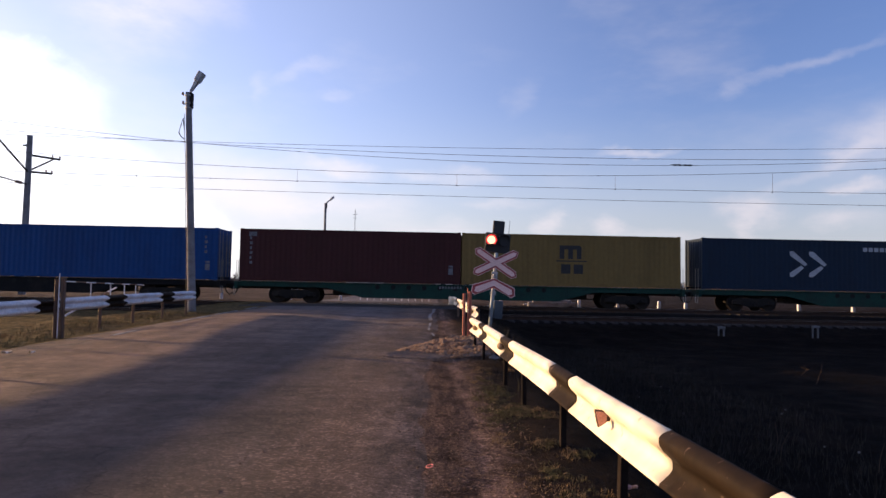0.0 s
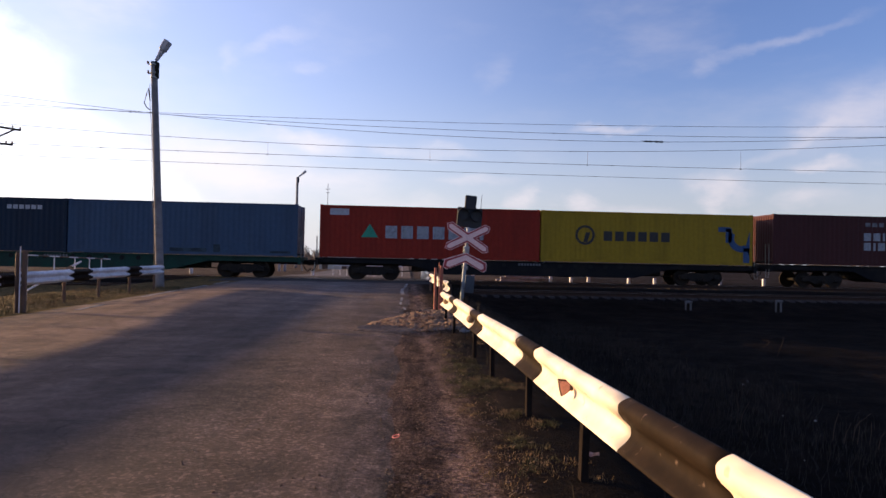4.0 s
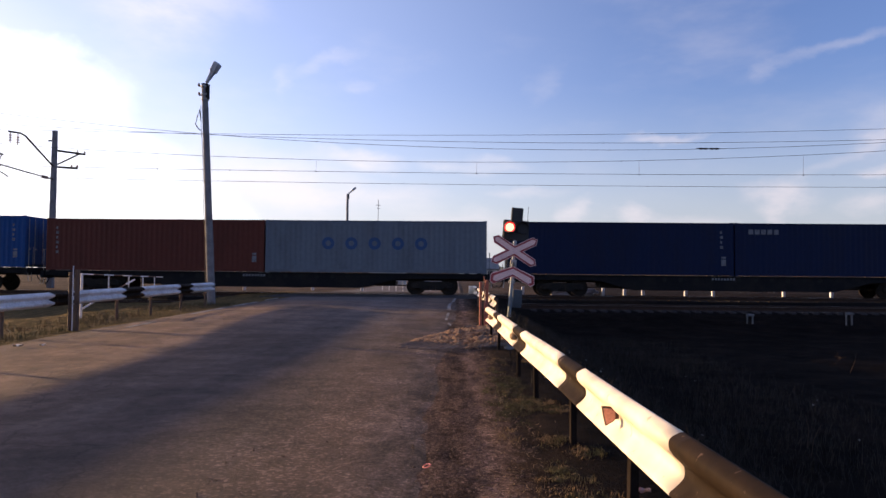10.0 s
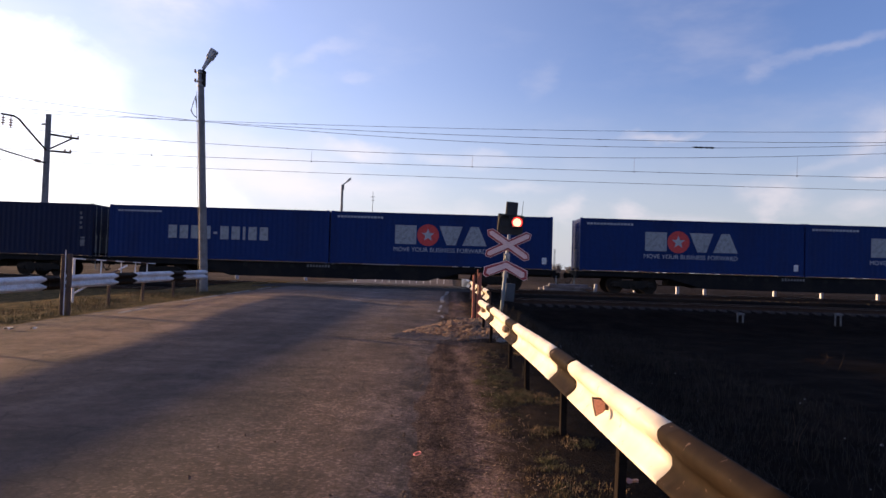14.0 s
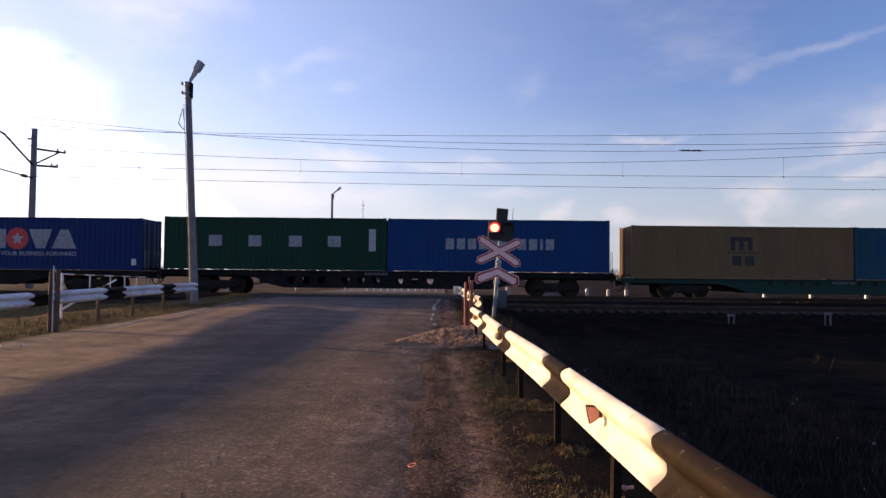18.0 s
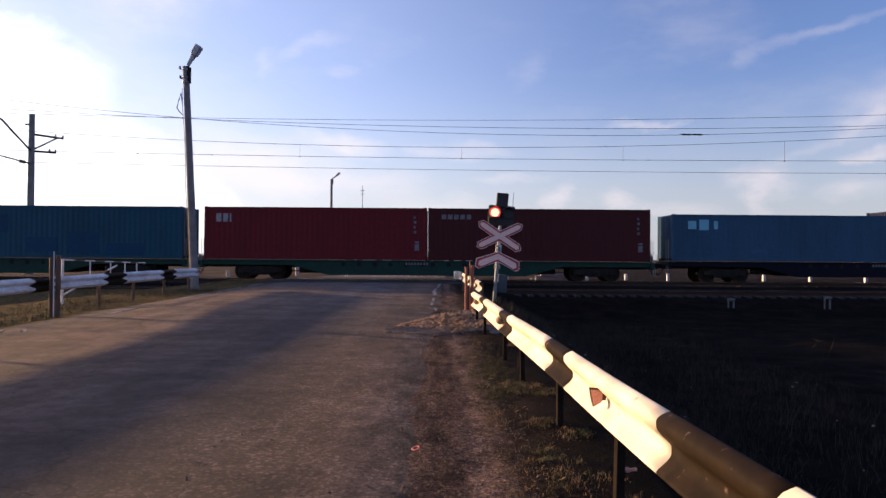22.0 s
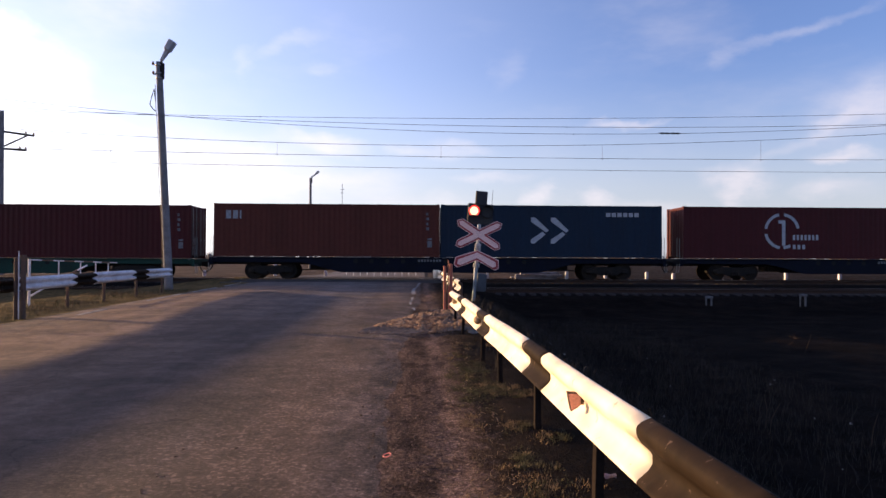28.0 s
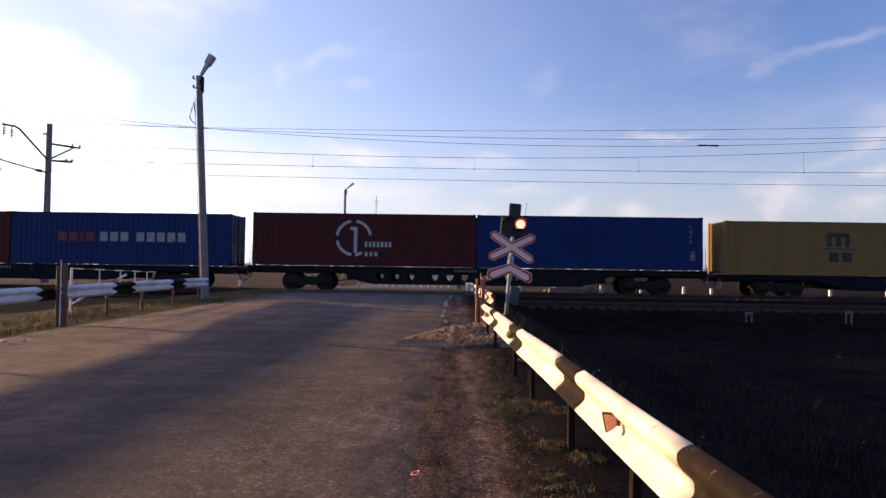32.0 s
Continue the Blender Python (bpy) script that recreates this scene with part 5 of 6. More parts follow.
def build_beyond():
    """What shows under and between the wagons."""
    rnd = random.Random(3)
    for x, h in ((-17.5, 0.5), (-14.2, 0.5), (-9.6, 0.9), (-6.3, 0.5), (4.4, 0.55), (9.7, 0.5), (11.1, 0.45), (12.3, 0.45), (15.1, 0.5), (16.9, 0.42), (21.5, 0.5), (24.6, 0.5), (28.3, 0.5)):
        t = thing("white_post", pose(x, 43.0, -0.05), "short whitewashed concrete post beyond the railway", "post", "white posts")
        b = Build()
        b.box(-0.09, 0.09, -0.09, 0.09, -0.3, h, 0.02)
        part("shaft", b, OLDWHITE, t)
    pile = thing("sleeper_pile", pose(7.6, 42.6, -0.05), "pile of pale old sleepers beyond the track", "pile")
    for k in range(9):
        b = Build()
        b.box(-1.3, 1.3, -0.12, 0.12, 0, 0.15, 0.02)
        part("sleeper", b, CONCRETE, pile, at=pose(rnd.uniform(-0.3, 0.5), (k % 4) * 0.32, 0.16 * (k // 4), 0, 0, rnd.uniform(-6, 6)))
    fence = thing("low_fence", pose(-2.2, 47.0, 0), "low pipe fence with thin bars beyond the crossing", "fence")
    b = Build()
    b.tube((-3.2, 0, 0.75), (1.8, 0, 0.75), 0.03, 0.03, 8)
    part("rail", b, OLDWHITE, fence)
    for k in range(11):
        b = Build()
        b.tube((-3.2 + 0.5 * k, 0, -0.1), (-3.2 + 0.5 * k, 0, 0.75), 0.02, 0.02, 6)
        part("bar", b, OLDWHITE, fence)
    shed = thing("low_shed", pose(-7.8, 72, 0.0), "low ochre-walled shed lit by the sun beyond the crossing", "shed")
    b = Build()
    b.box(-2.0, 2.0, 0, 2.2, -0.2, 1.55, 0.03)
    part("wall", b, WALLPLASTER, shed)
    b = Build()
    b.prism([(-2.25, 1.5), (2.25, 1.62), (2.25, 1.72), (-2.25, 1.6)], -0.25, 2.45)
    part("roof", b, ROOFGREY, shed, "flat grey sheet roof")
    for x in (-1.3, 0.9):
        b = Build()
        b.box(x - 0.32, x + 0.32, -0.03, 0.01, 0.0, 1.25)
        part("door", b, RUST, shed, "brown plank door")
    for x in (-13.0, -12.3, -11.4, -10.9):
        t = thing("grey_post", pose(x, 58, 0), "short grey concrete post far beyond the crossing", "post", "grey posts")
        b = Build()
        b.box(-0.1, 0.1, -0.1, 0.1, -0.3, 0.95, 0.02)
        part("shaft", b, CONCRETE, t)
    house = thing("house", pose(4.5, 140, -0.3), "low pale house with a grey roof far beyond the railway", "house")
    b = Build()
    b.box(-4, 4, -3, 3, 0, 2.6, 0.03)
    part("wall", b, WALLPLASTER, house)
    b = Build()
    b.quadstrip([[(x, -3.5, 2.5), (x, 0, 4.9), (x, 3.5, 2.5), (x, 3.4, 2.35), (x, 0, 4.72), (x, -3.4, 2.35)] for x in (-4.4, 4.4)], True, True)
    part("roof", b, ROOFGREY, house, "grey gable roof")
    for x in (-2.4, 0.2, 2.6):
        b = Build()
        b.box(x - 0.5, x + 0.5, -3.04, -2.98, 0.9, 2.0)
        part("window", b, GLASS_DARK, house)
    tall = thing("antenna_mast", pose(-18.5, 150, -0.3), "thin steel antenna mast far off", "mast")
    b = Build()
    b.tube((0, 0, 0), (0, 0, 18.5), 0.09, 0.05, 6)
    part("tube", b, DARKSTEEL, tall)
    b = Build()
    b.box(-0.5, 0.5, -0.04, 0.04, 17.2, 17.3)
    b.box(-0.35, 0.35, -0.04, 0.04, 16.4, 16.5)
    part("aerial", b, DARKSTEEL, tall)


def build_tree(x, y, h, seed):
    """A bare tree: trunk, limbs and a loose crown of twigs."""
    rnd = random.Random(seed)
    t = thing("bare_tree", pose(x, y, -0.4), "bare leafless tree on the horizon", "tree", "far trees")
    b = Build()
    b.path([(0, 0, 0), (0.1, 0, h * 0.35), (0.0, 0, h * 0.7)], [0.16, 0.12, 0.05], 6)
    tips = []
    for k in range(7):
        a, z = rnd.uniform(0, 6.28), h * rnd.uniform(0.3, 0.65)
        e = (math.cos(a) * h * 0.25, math.sin(a) * h * 0.25, z + h * 0.25)
        b.path([(0.03, 0, z), (e[0] * 0.5, e[1] * 0.5, z + h * 0.15), e], [0.06, 0.04, 0.02], 5)
        tips.append(e)
    part("trunk", b, BARK, t)
    b = Build()
    for k in range(150):
        p = Vector(rnd.choice(tips)) * rnd.uniform(0.6, 1.0) + Vector((0, 0, h * 0.1 * rnd.random()))
        d = Vector((rnd.gauss(0, 0.5), rnd.gauss(0, 0.5), rnd.uniform(0.1, 0.9))) * h * 0.18
        b.path([p, p + d * 0.5 + Vector((0, 0, 0.05)), p + d], [0.03, 0.022, 0.012], 3)
    part("crown", b, TWIG, t)


def build_far_woods():
    rnd = random.Random(21)
    b = Build()
    for k in range(900):
        x, y = rnd.uniform(-420, 420), rnd.uniform(330, 420)
        h = rnd.uniform(3.5, 8.5) * (0.7 + 0.5 * noise.noise((x * 0.02, 0, 0)))
        for j in range(9):
            a = rnd.uniform(-0.5, 0.5)
            b.path([(x + a, y, -0.5), (x + 2.2 * a + rnd.gauss(0, 0.4), y, h * 0.6), (x + 3.5 * a + rnd.gauss(0, 0.9), y, h * rnd.uniform(0.7, 1.05))], [0.22, 0.14, 0.05], 3)
    tagged(new("far_woods", b.mesh("far_woods", TWIG)), "grey-brown belt of leafless woods along the horizon", "woods", "", "stuff")


def build_litter():
    for x, y, r, label in ((1.22, 4.2, 0.035, "crumpled pale wrapper in the grass by a post"), (1.0, 11.0, 0.16, "torn pale blue plastic scrap below the rail"), (-7.4, 10.9, 0.07, "pale scrap of plastic on the far lane"), (-7.1, 11.1, 0.05, "pale scrap of plastic on the far lane")):
        b = Build()
        rings = []
        for k in range(5):
            u = -1 + 0.5 * k
            rings.append([(x + r * u, y + r * v * 0.6, ground_z(x, y) + 0.045 + r * 0.45 * (1 + noise.noise((u * 3, v * 3, x)))) for v in (-1, -0.3, 0.4, 1)])
        lower = [[(p[0], p[1], p[2] - 0.012) for p in r2] for r2 in rings]
        b.quadstrip(rings, closed=False)
        b.quadstrip(lower, closed=False)
        tagged(new("litter", b.mesh("litter", FILM if "blue" in label else LITTER if "wrapper" in label else OLDWHITE, True)), label, "litter", "litter")


def build_bottle_ring():
    b = Build()
    x, y, z = -0.17, 4.69, road_z(4.69) + 0.030
    b.path([(x + 0.026 * math.cos(a), y + 0.024 * math.sin(a), z + 0.008 * math.sin(a + 1)) for a in np.linspace(0, 2 * math.pi, 21)], 0.0045, 7)
    tagged(new("plastic_ring", b.mesh("plastic_ring", RING_RED, True)), "small pinkish red plastic ring lying on the shoulder", "litter", "litter")


build_bottle_ring()
build_mound()
build_clods()
build_grass()
build_stakes()
build_beyond()
for k, (x, y, h) in enumerate(((-31, 300, 8), (-25, 310, 7), (-12, 290, 7.5), (-2, 305, 6.5), (8, 300, 7), (17, 310, 8), (29, 290, 7), (-48, 300, 8), (45, 305, 7.5))):
    build_tree(x, y, h, k)
build_far_woods()
build_litter()


# ---- the train ----
C_LEN, C_WID = 12.192, 2.438


def corrugated(b, x0, x1, z0, z1, y, out, pitch=0.28, depth=0.016):
    """A pressed steel wall in the x-z plane; out: which way is outside along y."""
    xs, n = [], int((x1 - x0) / pitch)
    step = (x1 - x0) / n
    for k in range(n):
        for u, d in ((0.0, 0), (0.25, 0), (0.5, 1), (0.75, 1)):
            xs.append((x0 + (k + u) * step, y - out * d * depth))
    xs.append((x1, y))
    b.quadstrip([[(x, yy, z0), (x, yy, z1)] for x, yy in xs], closed=False)


def container_meshes(h):
    """The meshes of one box of height h, by part name."""
    m = {}
    L, W = C_LEN / 2, C_WID / 2
    b = Build()
    corrugated(b, -L + 0.16, L - 0.16, 0.16, h - 0.10, -W + 0.012, -1)
    m["side_wall"] = b.mesh("side_wall", None)
    b = Build()
    corrugated(b, -L + 0.16, L - 0.16, 0.16, h - 0.10, W - 0.012, 1)
    m["back_wall"] = b.mesh("back_wall", None)
    b = Build()
    xs = []
    n = 9
    for k in range(n):
        for u, d in ((0.0, 0), (0.3, 0), (0.5, 1), (0.8, 1)):
            xs.append((-W + 0.1 + (2 * W - 0.2) * (k + u) / n, d))
    xs.append((W - 0.1, 0))
    b.quadstrip([[(-L + 0.03 + 0.045 * d, y, 0.16), (-L + 0.03 + 0.045 * d, y, h - 0.1)] for y, d in xs], closed=False)
    m["front_wall"] = b.mesh("front_wall", None)
    for s, nm in ((-1, "door_near"), (1, "door_far")):
        b = Build()
        y0, y1 = (-W + 0.1, -0.01) if s < 0 else (0.01, W - 0.1)
        b.box(L - 0.10, L - 0.045, y0, y1, 0.17, h - 0.12, 0.008)
        for z in np.linspace(0.5, h - 0.5, 5):
            b.box(L - 0.046, L - 0.03, y0 + 0.06, y1 - 0.06, z - 0.12, z + 0.12, 0.005)
        m[nm] = b.mesh("door", None)
    b = Build()
    b.tube((L - 0.015, 0, 0.2), (L - 0.015, 0, h - 0.14), 0.017, 0.017, 8)
    b.box(L - 0.03, L, -0.02, 0.16, 1.0, 1.05)
    m["lock_rod"] = b.mesh("lock_rod", None)
    b = Build()
    n = 40
    rings = []
    for k in range(n * 4 + 1):
        u = k % 4
        rings.append([(-L + 0.1 + (C_LEN - 0.2) * k / (n * 4), y, h - 0.035 + (0.018 if u in (1, 2) else 0)) for y in (-W + 0.05, W - 0.05)])
    b.quadstrip(rings, closed=False)
    m["roof"] = b.mesh("roof", None)
    b = Build()
    b.box(-L + 0.05, L - 0.05, -W + 0.06, W - 0.06, 0.12, 0.16)
    m["floor"] = b.mesh("floor", None)
    b = Build()
    b.box(-L + 0.16, L - 0.16, -W, -W + 0.07, 0.03, 0.17, 0.01)
    m["bottom_rail"] = b.mesh("bottom_rail", None)
    b = Build()
    b.box(-L + 0.16, L - 0.16, -W, -W + 0.06, h - 0.11, h - 0.02, 0.01)
    m["top_rail"] = b.mesh("top_rail", None)
    b = Build()
    b.box(-0.08, 0.08, -0.08, 0.08, 0.11, h - 0.11, 0.012)
    m["corner_post"] = b.mesh("corner_post", None)
    b = Build()
    b.box(-0.089, 0.089, -0.081, 0.081, 0.0, 0.118, 0.012)
    m["corner_casting"] = b.mesh("corner_casting", None)
    b = Build()
    b.box(-L + 0.06, -L + 0.14, -W + 0.1, W - 0.1, h - 0.12, h - 0.02, 0.01)
    m["end_rail"] = b.mesh("end_rail", None)
    for me in m.values():
        me.materials.append(None)
    return m


BOX = {2.896: container_meshes(2.896), 2.591: container_meshes(2.591)}
PAINTS = {}
for key, col in dict(blue=(0.010, 0.068, 0.24), brown=(0.075, 0.022, 0.022), sand=(0.26, 0.165, 0.055), slate=(0.014, 0.030, 0.058), haze=(0.06, 0.105, 0.18), red=(0.32, 0.030, 0.016), yellow=(0.40, 0.255, 0.02), rust=(0.13, 0.034, 0.024), grey=(0.17, 0.195, 0.235), navy=(0.006, 0.014, 0.055), royal=(0.006, 0.030, 0.15), green=(0.008, 0.050, 0.030), cobalt=(0.006, 0.055, 0.20), tan=(0.215, 0.135, 0.062), teal=(0.014, 0.085, 0.145), crimson=(0.17, 0.014, 0.022), maroon=(0.085, 0.015, 0.017), sky=(0.040, 0.11, 0.20), umber=(0.07, 0.036, 0.024)).items():
    PAINTS[key] = paint(key + "_container_paint", col)
DOORGEAR = STEEL
LETTER_WHITE = material("white_lettering", (0.37, 0.38, 0.41), 0.6, 0, (0.24, 0.24, 0.27), 6.0, 0.6, 40.0, 0.0)
LETTER_BAR = material("chalky_white_lettering", (0.27, 0.28, 0.31), 0.6, 0, (0.16, 0.16, 0.185), 5.0, 0.8, 30.0, 0.0)
LETTER_DIM = material("dim_worn_lettering", (0.15, 0.15, 0.165), 0.6, 0, (0.06, 0.06, 0.07), 6.0, 0.9, 40.0, 0.0)
LETTER_DARK = material("dark_lettering", (0.018, 0.016, 0.017), 0.6, 0, (0.04, 0.034, 0.028), 6.0, 0.5, 40.0, 0.0)
LETTER_NAVY = material("navy_lettering", (0.02, 0.06, 0.16), 0.6, 0, None, 6.0, 0.5, 40.0, 0.0)
LETTER_RED = material("red_lettering", (0.55, 0.05, 0.05), 0.6, 0, None, 6.0, 0.5, 40.0, 0.0)
LETTER_DULL = material("dull_red_lettering", (0.16, 0.022, 0.028), 0.6, 0, None, 6.0, 0.5, 40.0, 0.0)
LETTER_GREEN = material("green_emblem", (0.02, 0.25, 0.16), 0.6, 0, None, 6.0, 0.5, 40.0, 0.0)
PATCH_TEAL = paint("darker_teal_paint", (0.008, 0.066, 0.150))
SKY_STAIN = material("dulled_blue_paint", (0.030, 0.075, 0.135), 0.7, 0, (0.040, 0.10, 0.18), 2.5, 0.9, 20.0, 0.0, spec=0.1)
LETTER_CYAN = material("pale_cyan_lettering", (0.16, 0.42, 0.55), 0.6, 0, (0.10, 0.30, 0.42), 3.0, 0.5, 40.0, 0.0)
STAIN = material("grimy_stain", (0.030, 0.042, 0.052), 0.8, 0, (0.05, 0.075, 0.10), 2.5, 0.9, 20.0, 0.0, spec=0.1)
SIDE_Y = -C_WID / 2 + 0.0105


def plate(b, outline):
    b.prism(outline, SIDE_Y - 0.004, SIDE_Y)


def block(b, x0, x1, z0, z1, notch=0.0, slant=0.0):
    plate(b, [(x0, z0), (x1, z0), (x1 + slant, z1), (x0 + slant, z1)])


def letters(b, x0, x1, z0, z1, n, gap=0.24, skip=()):
    """A row of plain bars that stand for lettering."""
    w = (x1 - x0) / n
    for k in range(n):
        if k not in skip:
            block(b, x0 + k * w, x0 + (k + 1 - gap) * w, z0, z1)


def ring(b, cx, cz, r0, r1, a0=0, a1=360, n=28):
    """An arc of a ring, or a disc, as whole plates."""
    halves = ((a0, a1),) if a1 - a0 < 300 or r0 == 0 else ((a0, (a0 + a1) / 2), ((a0 + a1) / 2, a1))
    for lo, hi in halves:
        ang = [radians(lo + (hi - lo) * k / n) for k in range(n + (r0 > 0))]
        outer = [(cx + r1 * math.cos(a), cz + r1 * math.sin(a)) for a in ang]
        inner = [(cx + r0 * math.cos(a), cz + r0 * math.sin(a)) for a in reversed(ang)] if r0 > 0 else []
        plate(b, outer + inner)


def marks(h, design):
    """Lettering and emblems of a design: list of (part name, mesh builder, material, label). x from the box's left end, z from its top."""
    X = lambda f: -C_LEN / 2 + f * C_LEN
    T = lambda d: h - d
    out = []

    def add(name, mat, label):
        b = Build()
        out.append((name, b, mat, label))
        return b

    def row(label, mat, x0, x1, z0, z1, widths):
        """A row of plain upright bars, each as wide as its letter: w wide, n narrow, - a dash, . a gap."""
        wide = {"w": 1.0, "n": 0.5, "-": 0.6, ".": 0.55}
        unit = (x1 - x0) / sum(wide[c] for c in widths)
        x = x0
        for c in widths:
            a, e = x + 0.13 * unit, x + (wide[c] - 0.13) * unit
            x += wide[c] * unit
            if c in "wn":
                block(add("letter_bar", mat, label), a, e, z0 + 0.05 * (z1 - z0), z1 - 0.05 * (z1 - z0))
            elif c == "-":
                block(add("letter_bar", mat, label), a, e, z0 + 0.40 * (z1 - z0), z0 + 0.56 * (z1 - z0))

    if design == "m":
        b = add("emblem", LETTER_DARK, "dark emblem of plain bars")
        comb = []
        for k in range(3):
            x = X(0.445) + 0.48 * k
            comb += [(x, T(1.35)), (x + 0.26, T(1.35))] if k == 2 else [(x, T(1.35)), (x + 0.26, T(1.35)), (x + 0.26, T(0.82)), (x + 0.48, T(0.82))]
        plate(b, comb + [(X(0.445) + 1.22, T(0.7)), (X(0.445) + 1.12, T(0.6)), (X(0.445), T(0.6))])
        block(add("underline", LETTER_DARK, "dark underline"), X(0.43), X(0.57), T(1.50), T(1.44))
        row("dark bar of the emblem", LETTER_DARK, X(0.445), X(0.56), T(2.2), T(1.62), "ww")
    elif design == "chevrons":
        for x in (X(0.405), X(0.495)):
            c = T(1.4)
            plate(add("chevron", LETTER_WHITE, "upper arm of a white chevron"), [(x, c + 0.72), (x + 0.24, c + 0.72), (x + 0.98, c + 0.02), (x + 0.84, c - 0.10), (x, c + 0.50)])
            plate(add("chevron", LETTER_WHITE, "lower arm of a white chevron"), [(x, c - 0.70), (x + 0.20, c - 0.70), (x + 0.80, c - 0.20), (x + 0.64, c - 0.06), (x, c - 0.48)])
        b = add("lettering", LETTER_WHITE, "small white bars of lettering")
        letters(b, X(0.745), X(0.90), T(0.62), T(0.40), 6)
    elif design == "triangle":
        b = add("emblem", LETTER_GREEN, "green triangle emblem")
        plate(b, [(X(0.185), T(1.75)), (X(0.262), T(1.75)), (X(0.224), T(1.0))])
        row("white bar of the lettering", LETTER_BAR, X(0.285), X(0.75), T(1.82), T(1.05), "wwwwwwn")
        b = add("label", LETTER_WHITE, "white label with dark bars")
        block(b, X(0.045), X(0.13), T(0.55), T(0.2))
    elif design == "camel":
        b = add("emblem", LETTER_DARK, "dark ring emblem")
        ring(b, X(0.205), T(1.35), 0.42, 0.55)
        block(b, X(0.205) - 0.1, X(0.205) + 0.14, T(1.75), T(1.2), 0, 0.15)
        row("dark bar of the lettering", LETTER_DARK, X(0.285), X(0.61), T(1.68), T(1.08), "wwwwww")
        b = add("emblem", LETTER_NAVY, "dark teal curved shape")
        ring(b, X(0.945), T(1.35), 0.42, 0.78, 150, 300)
        block(b, X(0.835), X(0.895), T(1.0), T(0.72))
        block(b, X(0.87), X(0.90), T(1.6), T(0.8))
        block(b, X(0.955), X(0.985), T(2.75), T(1.9))
        plate(b, [(X(0.985), T(2.3)), (X(0.985), T(0.95)), (X(0.965), T(1.9))])
    elif design == "wide":
        for k in range(5):
            b = add("letter_bar", LETTER_NAVY, "navy bar of the lettering")
            ring(b, X(0.285) + k * 1.28, T(1.28), 0.15, 0.34, 0, 360, 16)
    elif design == "union":
        row("white bar of the lettering", LETTER_BAR, X(0.265), X(0.73), T(1.80), T(1.0), "wwww-wwnww")
        b = add("small_lettering", LETTER_WHITE, "small white bars of lettering")
        letters(b, X(0.04), X(0.24), T(0.36), T(0.27), 14)
    elif design == "star":
        block(add("letter_bar", LETTER_BAR, "white block of the lettering"), X(0.292), X(0.388), T(1.72), T(0.68))
        plate(add("letter_bar", LETTER_BAR, "white wedge of the lettering"), [(X(0.49), T(0.68)), (X(0.595), T(0.68)), (X(0.565), T(1.72)), (X(0.525), T(1.72))])
        plate(add("letter_bar", LETTER_BAR, "white wedge of the lettering"), [(X(0.632), T(0.68)), (X(0.668), T(0.68)), (X(0.705), T(1.72)), (X(0.595), T(1.72))])
        b = add("emblem", LETTER_RED, "red round emblem")
        ring(b, X(0.44), T(1.2), 0.0, 0.6)
        b = Build()
        pts = []
        for k in range(10):
            r, a = (0.36 if k % 2 == 0 else 0.16), radians(90 + 36 * k)
            pts.append((X(0.44) + r * math.cos(a), T(1.2) + r * math.sin(a)))
        b.prism(pts, SIDE_Y - 0.008, SIDE_Y - 0.004)
        out.append(("star", b, LETTER_WHITE, "white star"))
        b = add("small_lettering", LETTER_WHITE, "small white bars of lettering")
        letters(b, X(0.03), X(0.24), T(0.36), T(0.25), 14)
        b = add("label", OLDWHITE, "pale square label")
        block(b, X(0.955), X(0.975), T(2.6), T(2.25))
        out.append(("slogan", "MOVE YOUR BUSINESS FORWARD", LETTER_WHITE, "white word of the slogan under the emblem"))
    elif design == "spaced":
        for f in (0.20, 0.378, 0.56, 0.735):
            row("white bar of the lettering", LETTER_BAR, X(f) - 0.1, X(f) + 0.85, T(1.64), T(0.98), "w")
        b = add("label", LETTER_WHITE, "white upright label")
        block(b, X(0.922), X(0.952), T(1.82), T(0.62))
    elif design == "bold":
        row("white bar of the lettering", LETTER_BAR, X(0.255), X(0.755), T(1.70), T(1.04), "wwwwwwnwwnw")
    elif design == "corner":
        row("white bar of the lettering in the upper corner", LETTER_BAR, X(0.05), X(0.125), T(0.86), T(0.36), "wwn")
    elif design == "boxed":
        row("pale cyan bar of the lettering", LETTER_CYAN, X(0.065), X(0.115), T(0.85), T(0.35), "w")
        block(add("label", LETTER_CYAN, "pale cyan square"), X(0.122), X(0.165), T(0.88), T(0.30))
        row("pale cyan bar of the lettering", LETTER_CYAN, X(0.178), X(0.215), T(0.85), T(0.35), "n")
    elif design == "freight":
        for a0, a1 in ((10, 82), (100, 172), (190, 262), (275, 300)):
            ring(add("ring_arc", LETTER_WHITE, "white arc of a broken ring"), X(0.455), T(1.35), 0.84, 1.0, a0, a1, 10)
        plate(add("emblem_stroke", LETTER_WHITE, "white hooked stroke in the ring"), [(X(0.455), T(2.15)), (X(0.455) + 0.19, T(2.15)), (X(0.455) + 0.19, T(0.75)), (X(0.455) - 0.2, T(0.75)), (X(0.455) - 0.2, T(0.93)), (X(0.455), T(0.93))])
        b = add("lettering", LETTER_WHITE, "white bars of lettering")
        letters(b, X(0.505), X(0.63), T(1.84), T(1.55), 7, 0.4)
        letters(b, X(0.505), X(0.57), T(2.34), T(2.10), 3, 0.4)
    elif design == "group":
        row("dull red bar of the lettering", LETTER_DULL, X(0.21), X(0.385), T(1.62), T(1.08), "wwnw")
        row("white bar of the lettering", LETTER_BAR, X(0.40), X(0.80), T(1.62), T(1.06), "www.wwwww")
    elif design == "block_label":
        row("pale bar of the label", LETTER_BAR, X(0.437), X(0.553), T(1.46), T(0.96), "wwn")
